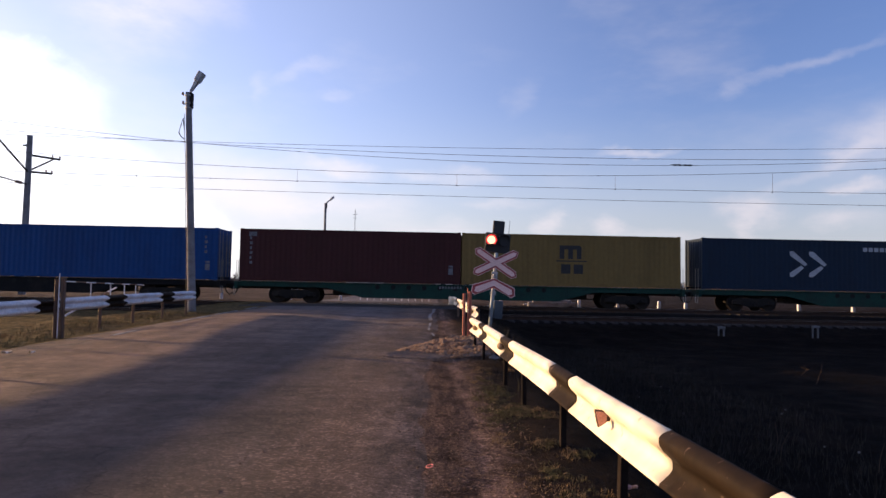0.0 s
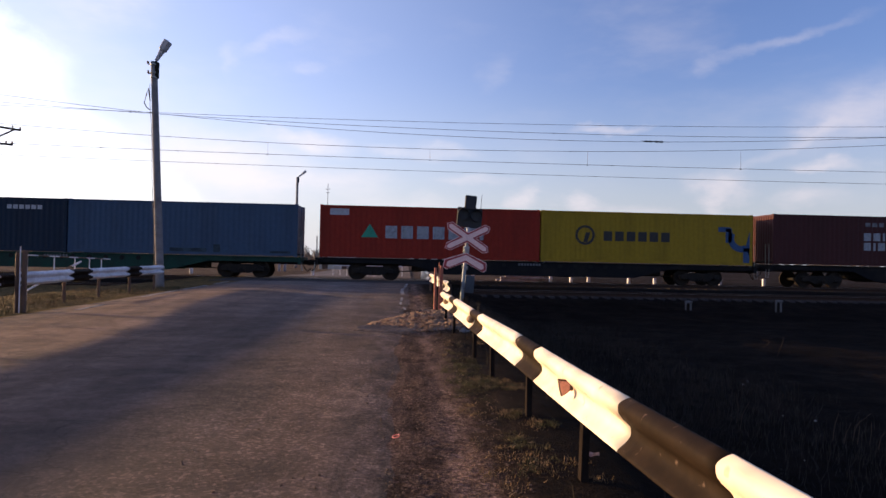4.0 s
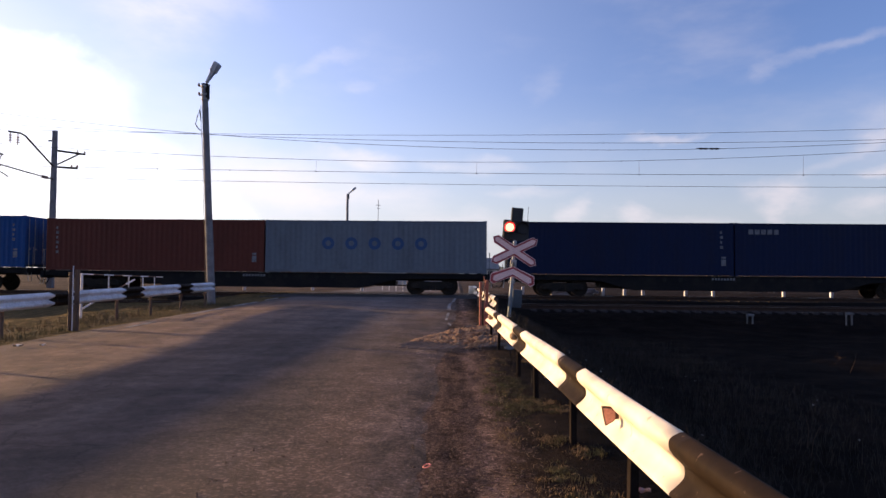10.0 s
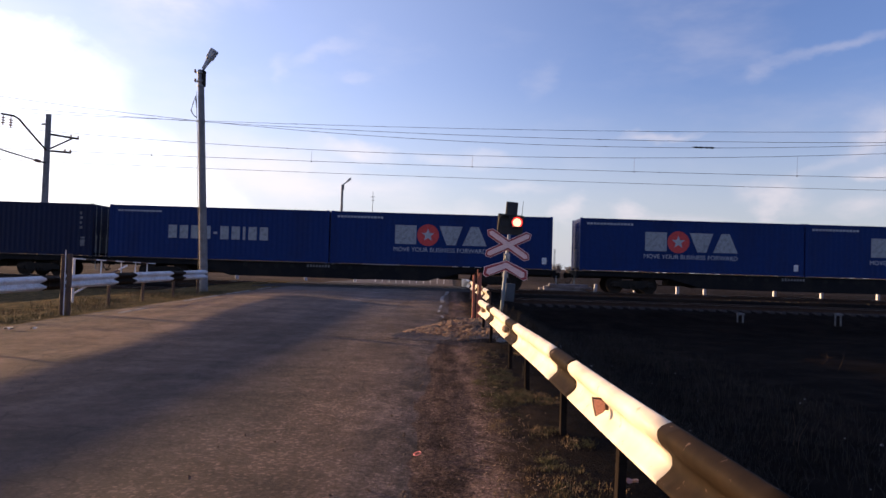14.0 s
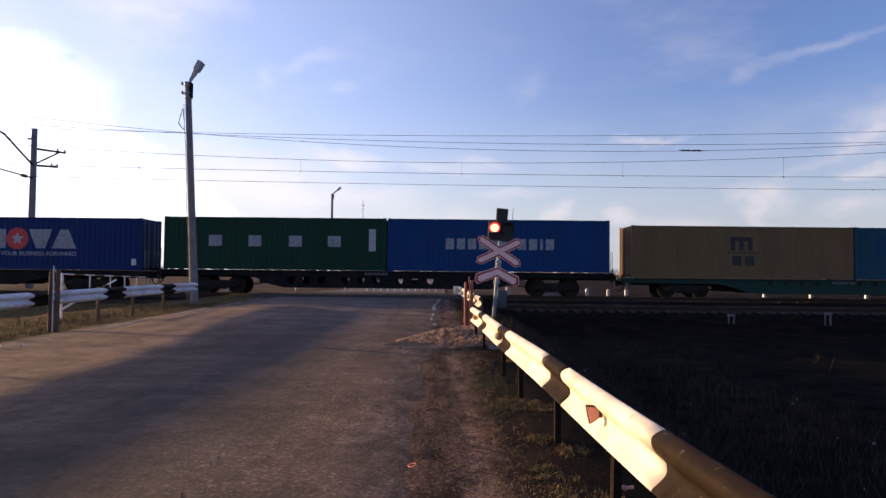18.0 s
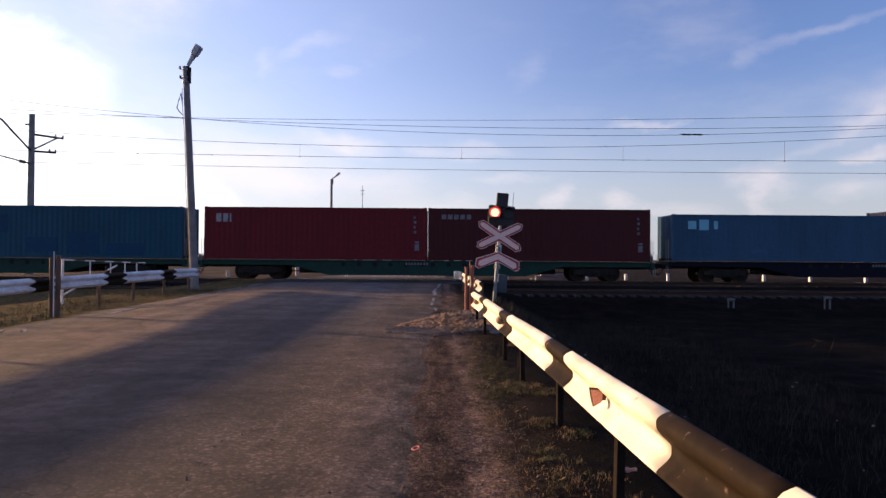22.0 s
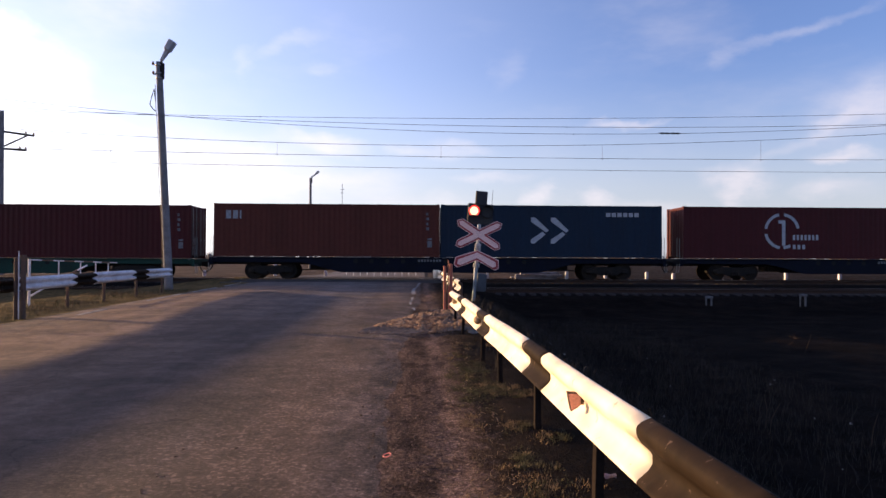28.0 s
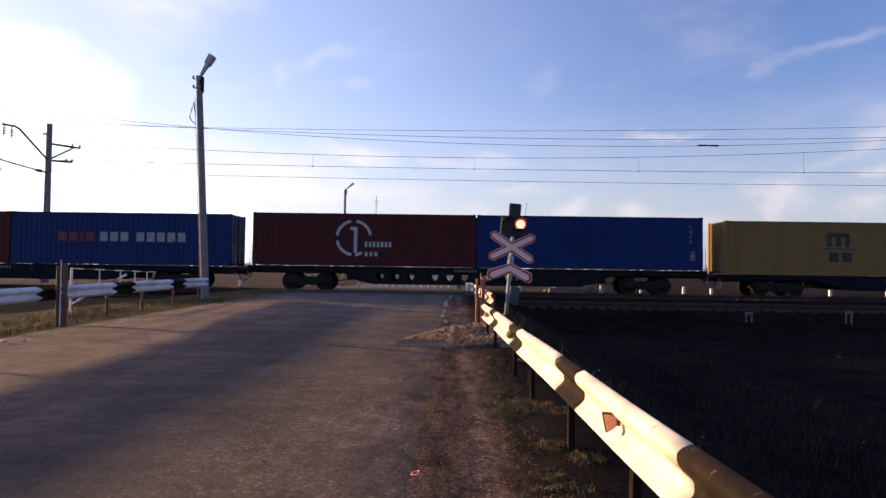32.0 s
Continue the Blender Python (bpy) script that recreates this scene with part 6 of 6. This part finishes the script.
        row("pale bar of the label", LETTER_BAR, X(0.437), X(0.553), T(2.02), T(1.52), "wnw")
        row("dim bar above the label", LETTER_DIM, X(0.445), X(0.545), T(0.64), T(0.38), "www")
    elif design == "top_label":
        b = add("label", LETTER_DIM, "pale label bars near the top")
        letters(b, X(0.06), X(0.20), T(0.62), T(0.36), 5)
    elif design == "plate_label":
        block(add("label", LETTER_NAVY, "dark blue label plate"), X(0.057), X(0.162), T(0.88), T(0.34))
        for x0, x1, z0, z1 in ((0.060, 0.066, 0.84, 0.42), (0.075, 0.158, 0.50, 0.38), (0.070, 0.158, 0.84, 0.58)):
            b = Build()
            b.prism([(X(x0), T(z0)), (X(x1), T(z0)), (X(x1), T(z1)), (X(x0), T(z1))], SIDE_Y - 0.008, SIDE_Y - 0.004)
            out.append(("label_bar", b, LETTER_WHITE, "white bar on the label"))
    if design == "patched":
        for x0, x1, z0, z1 in ((0.485, 0.625, 2.62, 1.45), (0.66, 0.83, 2.70, 2.05), (0.30, 0.44, 2.55, 1.75), (0.10, 0.22, 1.5, 0.5)):
            block(add("patch", PATCH_TEAL, "darker repainted patch"), X(x0), X(x1), T(z0), T(z1))
    elif design == "boxed":
        plate(add("stain", SKY_STAIN, "dull darker stain on the paint"), [(X(0.352), T(2.2)), (X(0.497), T(2.2)), (X(0.494), T(1.98)), (X(0.478), T(1.80)), (X(0.452), T(1.71)), (X(0.42), T(1.56)), (X(0.392), T(1.60)), (X(0.378), T(1.78)), (X(0.36), T(1.92))])
    elif design == "rusty":
        for x0, x1, z0, z1 in ((0.44, 0.60, 2.72, 2.52), (0.63, 0.66, 2.72, 2.3), (0.88, 0.97, 2.72, 2.60)):
            block(add("stain", STAIN, "rusty stain along the lower edge"), X(x0), X(x1), T(z0), T(z1))
    if design in ("plate_label", "vertical", "block_label", "corner", "top_label", "cronos", "plain"):
        b = add("side_lettering", LETTER_DIM, "small upright column of pale bars")
        f = 0.045 if design in ("vertical", "cronos") else 0.94
        for k in range(6 if f < 0.5 else 4):
            block(b, X(f), X(f) + 0.15 * (1 if k % 2 else 0.7), T(0.60 + 0.27 * k), T(0.45 + 0.27 * k))
        if design == "cronos":
            block(b, X(0.04), X(0.075), T(0.42), T(0.18))
        b2 = add("data_label", LETTER_DIM, "small pale data label")
        block(b2, X(0.945), X(0.965), T(2.35), T(2.0))
        block(b2, X(0.945), X(0.965), T(1.95), T(1.85))
    return out


def text_mesh(text):
    cu = bpy.data.curves.new("slogan", "FONT")
    cu.body, cu.size, cu.extrude = text, 0.26, 0.003
    ob = bpy.data.objects.new("slogan_text", cu)
    scene.collection.objects.link(ob)
    bpy.context.view_layer.update()
    me = bpy.data.meshes.new_from_object(ob.evaluated_get(bpy.context.evaluated_depsgraph_get()))
    bpy.data.objects.remove(ob)
    return me, max(v.co.x for v in me.vertices)


def slogan_words(text, width):
    """The slogan word by word, each word a mesh of its own in its place on the line."""
    k = width / text_mesh(text)[1]
    out, line = [], ""
    for word in text.split():
        line = (line + " " + word).strip()
        me, end = text_mesh(word)
        shift = text_mesh(line)[1] - end
        for v in me.vertices:
            v.co = ((v.co.x + shift) * k, v.co.z, v.co.y * k)
        me.materials.clear()
        me.materials.append(LETTER_WHITE)
        out.append(me)
    return out


SLOGAN = []


def build_container(colour, h, design, label):
    box = thing("shipping_container", pose(0, 0, 0), label, "shipping container", "containers on the train")
    m, mat = BOX[h], PAINTS[colour]
    L, W = C_LEN / 2, C_WID / 2

    def add(name, me, at=None, use=mat):
        ob = part(name, me, None, box, at=at)
        ob.material_slots[0].link = "OBJECT"
        ob.material_slots[0].material = use
        return ob

    add("side_wall", m["side_wall"])
    add("side_wall", m["back_wall"])
    add("front_wall", m["front_wall"])
    add("door", m["door_near"])
    add("door", m["door_far"])
    for y in (-0.85, -0.35, 0.35, 0.85):
        add("lock_rod", m["lock_rod"], pose(0, y, 0), DOORGEAR)
    add("roof", m["roof"])
    add("floor", m["floor"], None, DARKSTEEL)
    for s in (0, 180):
        add("bottom_rail", m["bottom_rail"], pose(0, 0, 0, 0, 0, s))
        add("top_rail", m["top_rail"], pose(0, 0, 0, 0, 0, s))
        add("end_rail", m["end_rail"], pose(0, 0, 0, 0, 0, s))
    for sx in (-1, 1):
        for sy in (-1, 1):
            add("corner_post", m["corner_post"], pose(sx * (L - 0.081), sy * (W - 0.081), 0))
            for z in (0, h - 0.118):
                add("corner_casting", m["corner_casting"], pose(sx * (L - 0.0895), sy * (W - 0.0815), z))
    for name, b, use, text in marks(h, design):
        if isinstance(b, str):
            if not SLOGAN:
                SLOGAN.extend(slogan_words(b, 0.42 * C_LEN))
            for me in SLOGAN:
                part("slogan_word", me, None, box, text, at=pose(-L + 0.285 * C_LEN, SIDE_Y - 0.001, h - 2.12))
        else:
            part(name, b, use, box, text)
    return box


FRAMES = {"dark grey": material("dark_grey_wagon_frame", (0.010, 0.010, 0.012), 0.75, 0, (0.020, 0.017, 0.016), 1.0, 0.7, 20.0, 0.1, vary=1, spec=0.1),
          "black": material("black_wagon_frame", (0.009, 0.009, 0.011), 0.75, 0, (0.020, 0.017, 0.015), 1.0, 0.7, 20.0, 0.1, vary=1, spec=0.1),
          "green": material("green_wagon_frame", (0.014, 0.046, 0.036), 0.7, 0, (0.018, 0.03, 0.025), 1.0, 0.7, 20.0, 0.1, vary=1, spec=0.12),
          "navy": material("navy_wagon_frame", (0.004, 0.006, 0.015), 0.7, 0, (0.005, 0.006, 0.010), 1.0, 0.7, 20.0, 0.1, vary=1, spec=0.12)}
WHEEL = material("wheel_steel", (0.022, 0.018, 0.016), 0.75, 0.0, (0.04, 0.028, 0.02), 4.0, 0.6, 40.0, 0.1, spec=0.1)


def build_wagon(colour, deck):
    """A long flat wagon on two bogies; its deck carries two boxes end to end."""
    w = thing("container_wagon", pose(0, 0, 0), f"long {colour} flat container wagon rolling along the far track", "flat wagon", "train wagons")
    mat = FRAMES[colour]
    for s in (-1, 1):
        # side sill, deeper towards the middle
        b = Build()
        top = [(-12.3, deck - 0.01), (12.3, deck - 0.01)]
        low = [(12.3, deck - 0.28), (7.4, deck - 0.30), (5.4, deck - 0.82), (-5.4, deck - 0.82), (-7.4, deck - 0.30), (-12.3, deck - 0.28)]
        y = s * 1.12
        if colour == "black":
            # deep web with half-round openings in groups of three
            zt, r = deck - 0.36, 0.22
            b.prism([(-12.3, deck - 0.01), (12.3, deck - 0.01), (12.3, deck - 0.30), (7.6, deck - 0.32), (7.3, zt), (-7.3, zt), (-7.6, deck - 0.32), (-12.3, deck - 0.30)], y - 0.04, y + 0.04)
            b.prism([(-6.5, zt - 0.40), (6.5, zt - 0.40), (5.6, deck - 0.96), (-5.6, deck - 0.96)], y - 0.04, y + 0.04)
            holes = [c + d for c in (-4.40, -1.42, 1.52) for d in (-0.84, 0.0, 0.84)]

            def arc(c, side):
                return [(c + side * r * math.cos(u), zt - 0.40 * math.sin(u)) for u in np.linspace(0, math.pi / 2, 6)]

            b.prism([(-7.3, zt)] + arc(holes[0], -1) + [(-6.5, zt - 0.40)], y - 0.035, y + 0.035)
            b.prism([(7.3, zt)] + arc(holes[-1], 1) + [(6.5, zt - 0.40)], y - 0.035, y + 0.035)
            for c, e in zip(holes[:-1], holes[1:]):
                b.prism(arc(c, 1) + arc(e, -1)[::-1], y - 0.035, y + 0.035)
        else:
            b.prism(top + low, y - 0.04, y + 0.04)
        b.prism([(-12.3, deck - 0.01), (12.3, deck - 0.01), (12.3, deck - 0.05), (-12.3, deck - 0.05)], y - 0.11, y + 0.11)
        sill = part("side_sill", b, mat, w, "deep pressed side sill")
        if s < 0 and colour != "black":
            for k in range(12):
                x = -4.6 + 0.86 * k - (0.25 if k > 5 else 0)
                b = Build()
                b.lathe([(0.0, -0.002), (0.13, -0.002), (0.13, -0.001), (0.0, -0.001)], "y", (x, y - 0.042, deck - 0.22), 12)
                part("sill_hole", b, RUBBER, sill, "dark round lightening hole")
    b = Build()
    b.box(-12.3, 12.3, -0.32, 0.32, deck - 0.42, deck - 0.03)
    part("centre_sill", b, DARKSTEEL, w)
    for x in np.arange(-11, 11.1, 2.0):
        b = Build()
        b.box(x - 0.07, x + 0.07, -1.1, 1.1, deck - 0.26, deck - 0.03)
        part("cross_member", b, DARKSTEEL, w)
    for sx in (-1, 1):
        b = Build()
        b.box(sx * 12.36 - 0.08, sx * 12.36 + 0.08, -1.3, 1.3, deck - 0.42, deck - 0.02, 0.015)
        part("end_beam", b, mat, w)
        b = Build()
        b.box(*sorted((sx * 12.3, sx * 12.70)), -0.12, 0.12, deck - 0.42, deck - 0.18, 0.03)
        b.box(*sorted((sx * 12.62, sx * 12.86)), -0.2, 0.2, deck - 0.46, deck - 0.14, 0.05)
        part("coupler", b, DARKSTEEL, w, "grimy automatic coupler")
        b = Build()
        b.path([(sx * 12.42, -0.45, deck - 0.3), (sx * 12.55, -0.47, deck - 0.62), (sx * 12.7, -0.42, deck - 0.78), (sx * 12.84, -0.3, deck - 0.66)], 0.028, 7)
        part("brake_hose", b, RUBBER, w, "hanging black brake hose")
        b = Build()
        b.path([(sx * 12.46, -1.25, deck - 0.3), (sx * 12.5, -1.25, deck - 0.75), (sx * 12.5, -0.95, deck - 0.75), (sx * 12.46, -0.95, deck - 0.3)], 0.018, 6)
        part("footstep", b, STEEL, w)
        b = Build()
        b.path([(sx * 12.40, -1.1, deck - 0.05), (sx * 12.40, -1.1, deck + 1.15), (sx * 12.40, -0.75, deck + 1.15), (sx * 12.40, -0.75, deck - 0.05)], 0.015, 6)
        part("handrail", b, STEEL, w, "thin pale handrail")
        bog = new("bogie", None)
        bog.parent = w
        bog.matrix_basis = pose(sx * 9.25, 0, 0)
        b = Build()
        b.box(-0.25, 0.25, -1.1, 1.1, 0.42, 0.72, 0.03)
        bol = b.mesh("bolster", DARKSTEEL)
        bpy.data.objects.remove(bog)
        bog = part("bogie", bol, None, w, "grimy two-axle bogie", at=pose(sx * 9.25, 0, 0))
        for s in (-1, 1):
            b = Build()
            b.prism([(-1.2, 0.58), (-0.75, 0.72), (0.75, 0.72), (1.2, 0.58), (1.2, 0.40), (0.75, 0.40), (0.42, 0.26), (-0.42, 0.26), (-0.75, 0.40), (-1.2, 0.40)], s * 1.04 - 0.07, s * 1.04 + 0.07)
            part("side_frame", b, DARKSTEEL, bog)
            b = Build()
            for x in (-0.16, 0.0, 0.16):
                b.lathe([(0.055, 0.30), (0.065, 0.34), (0.055, 0.38), (0.065, 0.42), (0.055, 0.46)], "z", (x, s * 1.12, 0), 8)
            part("spring", b, DARKSTEEL, bog)
            for x in (-0.925, 0.925):
                b = Build()
                b.lathe([(0.0, s * 0.70), (0.505, s * 0.70), (0.505, s * 0.73), (0.475, s * 0.735), (0.470, s * 0.83), (0.42, s * 0.83), (0.40, s * 0.80), (0.16, s * 0.79), (0.14, s * 0.9), (0.0, s * 0.9)], "y", (x, 0, 0.475), 26)
                part("wheel", b, WHEEL, bog, "steel wheel")
                b = Build()
                b.box(x - 0.15, x + 0.15, s * 1.04 - 0.1, s * 1.04 + 0.1, 0.36, 0.62, 0.03)
                part("axle_box", b, DARKSTEEL, bog)
        for x in (-0.925, 0.925):
            b = Build()
            b.tube((x, -0.72, 0.475), (x, 0.72, 0.475), 0.08, 0.08, 10)
            part("axle", b, DARKSTEEL, bog)
    for x in (-12.14, -0.2, 0.2, 12.14):
        for s in (-1, 1):
            b = Build()
            b.box(x - 0.09, x + 0.09, s * 1.14 - 0.08, s * 1.14 + 0.08, deck - 0.06, deck + 0.002, 0.01)
            part("container_stop", b, STEEL, w)
    for sx in (-1, 1):
        b = Build()
        b.box(sx * 6.6 - 0.55, sx * 6.6 + 0.55, -0.55, 0.55, deck - 0.72, deck - 0.40, 0.04)
        b.tube((sx * 5.9, -0.3, deck - 0.62), (sx * 8.2, -0.3, 0.46), 0.03, 0.03, 8)
        part("brake_gear", b, DARKSTEEL, w, "grimy brake cylinder and pull rod")
    b = Build()
    b.lathe([(0.0, -0.5), (0.18, -0.48), (0.2, -0.4), (0.2, 0.4), (0.18, 0.48), (0.0, 0.5)], "x", (1.6, -0.55, deck - 0.66), 14)
    part("air_tank", b, DARKSTEEL, w, "brake air tank", True)
    for k in range(8):
        b = Build()
        x = -1.2 + 0.163 * k
        b.box(x, x + 0.105, -1.167, -1.163, deck - 0.24, deck - 0.11)
        part("number_bar", b, LETTER_DIM, w, "pale bar of the wagon's number")
    return w


BLUE = "bright blue corrugated shipping container on a flat wagon"
LOADS = (
    ("dark grey", 1.18, ("blue", 2.896, "plain", BLUE), ("blue", 2.896, "plain", BLUE)),
    ("green", 1.18, ("brown", 2.896, "cronos", "dark brown container with an upright column of pale bars"), ("sand", 2.896, "m", "sand-yellow container with a dark emblem")),
    ("green", 1.18, ("slate", 2.896, "chevrons", "slate-blue container with two white chevrons"), ("haze", 2.896, "rusty", "faded grey-blue container, unmarked, with rusty stains")),
    ("dark grey", 1.20, ("red", 2.896, "triangle", "red container with a green triangle and white bars"), ("yellow", 2.896, "camel", "yellow container with dark ring emblem and curved shape")),
    ("black", 1.32, ("brown", 2.896, "block_label", "dark brown container with a small pale label"), ("blue", 2.896, "plain", BLUE)),
    ("dark grey", 1.18, ("rust", 2.896, "vertical", "rust-red container with an upright column of bars"), ("grey", 2.896, "wide", "pale grey container with round navy letters' shapes")),
    ("dark grey", 1.18, ("navy", 2.896, "plain", "dark navy container, nearly plain"), ("navy", 2.896, "top_label", "dark navy container with a small pale label")),
    ("dark grey", 1.18, ("royal", 2.896, "union", "royal blue container with large pale bars"), ("royal", 2.896, "star", "royal blue container with a red star emblem")),
    ("dark grey", 1.20, ("royal", 2.896, "star", "royal blue container with a red star emblem"), ("royal", 2.896, "star", "royal blue container with a red star emblem")),
    ("black", 1.32, ("green", 2.896, "spaced", "dark green container with widely spaced white bars"), ("cobalt", 2.896, "bold", "cobalt blue container with bold white bars")),
    ("green", 1.08, ("tan", 2.896, "m", "faded tan container with a dark emblem"), ("teal", 2.896, "patched", "faded teal container with repainted patches")),
    ("green", 1.09, ("crimson", 2.896, "corner", "crimson container with white bars in the upper corner"), ("maroon", 2.896, "top_label", "dark red container with a small pale label")),
    ("navy", 1.16, ("sky", 2.591, "boxed", "lower mid-blue container with white bars and a square"), ("navy", 2.896, "plain", "dark navy container, nearly plain")),
    ("green", 1.09, ("umber", 2.896, "vertical", "dull brown container with an upright column of bars"), ("maroon", 2.896, "plate_label", "dark red container with a blue and white label plate")),
    ("navy", 1.21, ("rust", 2.896, "corner", "rust-red container with white bars in the upper corner"), ("slate", 2.896, "chevrons", "slate-blue container with two white chevrons")),
    ("navy", 1.21, ("maroon", 2.896, "freight", "dark red container with a white broken ring"), ("royal", 2.896, "group", "royal blue container with red and white bars")),
    ("black", 1.32, ("maroon", 2.896, "freight", "dark red container with a white broken ring"), ("royal", 2.896, "plain", "royal blue container, nearly plain")),
    ("navy", 1.18, ("sand", 2.896, "m", "sand-yellow container with a dark emblem"), None),
)
PITCH = 25.65
# couplings drawn in, by wagon
SLACK = {7: 0.3}
FIRST, TRAIN = {}, []
for k, (colour, deck, *boxes) in enumerate(LOADS):
    kind = (colour, deck)
    if kind in FIRST:
        wagon = copy_thing(FIRST[kind], pose(0, 0, 0))
    else:
        wagon = FIRST[kind] = build_wagon(colour, deck)
    along = PITCH * k + 12.25 - SLACK.get(k, 0.0)
    TRAIN.append((wagon, along, RAIL_Z))
    for s, load in zip((-1, 1), boxes):
        if load:
            TRAIN.append((build_container(*load), along + s * 6.13, RAIL_Z + deck))


# ---- a bird ----
def build_bird():
    bird = thing("crow", pose(0, 24, 12), "black crow flying across with beating wings", "bird")
    b = Build()
    b.lathe([(0.0, -0.26), (0.02, -0.25), (0.05, -0.2), (0.075, -0.08), (0.08, 0.03), (0.05, 0.13), (0.045, 0.17), (0.05, 0.21), (0.03, 0.25), (0.008, 0.31), (0.0, 0.31)], "x", (0, 0, 0), 12)
    part("body", b, FEATHER, bird, "", True)
    b = Build()
    b.prism([(-0.2, 0.0), (-0.42, 0.02), (-0.42, 0.0), (-0.2, -0.03)], -0.07, 0.07)
    part("tail", b, FEATHER, bird)
    wings = []
    for s in (-1, 1):
        b = Build()
        pts = [(0.10, 0.0), (0.14, 0.2), (0.07, 0.42), (-0.02, 0.5), (-0.10, 0.45), (-0.09, 0.36), (-0.15, 0.3), (-0.13, 0.2), (-0.16, 0.1), (-0.12, 0.0)]
        b.quadstrip([[(x, s * y, z - 0.05 * y * y) for x, y in pts] for z in (-0.008, 0.008)], True, True)
        w = part("wing", b, FEATHER, bird)
        wings.append((s, w))
    return bird, wings


bird, wings = build_bird()

# ---- small pieces of the setting ----
build_sleepers(near_track)
build_sleepers(far_track)


def train_x(t):
    """Where the first wagon's end is at t seconds."""
    return -36.50 - 11.263 * t - 0.01967 * t * t - 0.0001377 * t ** 3 + 0.34 * math.exp(-((t - 16.5) / 5.0) ** 2) + 0.14 * math.exp(-((t - 8.0) / 3.0) ** 2) + 0.2 * math.exp(-((t - 33.0) / 1.5) ** 2)


def motions():
    for ob, along, z in TRAIN:
        walk(ob, [(t, pose(train_x(t) + along, FAR_TRACK, z)) for t in range(0, 33)])
    # the lamps flash in turn, then both rest
    period, start = 1.487, 1.036
    for s, sh in shutters:
        lo, hi = (0.0, 0.412) if s < 0 else (0.412, 0.88)
        rows, was = [], None
        for n in range(0, 641):
            t = n / 20
            ph = ((t - start) % period) / period
            state = 0 if lo <= ph < hi else 1
            if was is None or n == 640 or state != was:
                if was is not None and state != was:
                    rows.append((t - 0.05, was))
                rows.append((t, state))
            was = state
        seen = {}
        for t, c in rows:
            seen[round(t, 3)] = c
        walk(sh, [(t, pose(s * LAMP_OFF, -0.064, LENS_Z - 0.165, 0 if c else 86, 0, 0)) for t, c in sorted(seen.items())])
    path = []
    for t in np.arange(0, 32.01, 0.5):
        u = t - 1.0
        x = -0.32 + 17.2 * u
        z = 10.64 - 3.04 * u - 0.45 * smooth01(1.0, 1.5, t) - 0.35 * smooth01(1.5, 2.0, t) if t < 2.6 else 10.64 - 3.04 * 1.6 - 0.8 + 0.4 * math.sin(u - 1.6)
        path.append((float(t), pose(x, 24 + 0.5 * u, z, 58 * (1 - smooth01(1.0, 2.0, t)), 6, 4)))
    walk(bird, path)
    for s, w in wings:
        walk(w, [(n / 10, pose(0, s * 0.04, 0.03, s * (38 if (n // 1) % 2 == 0 else -28) * (0.7 + 0.3 * math.cos(n * 0.37)))) for n in range(0, 321)])


motions()
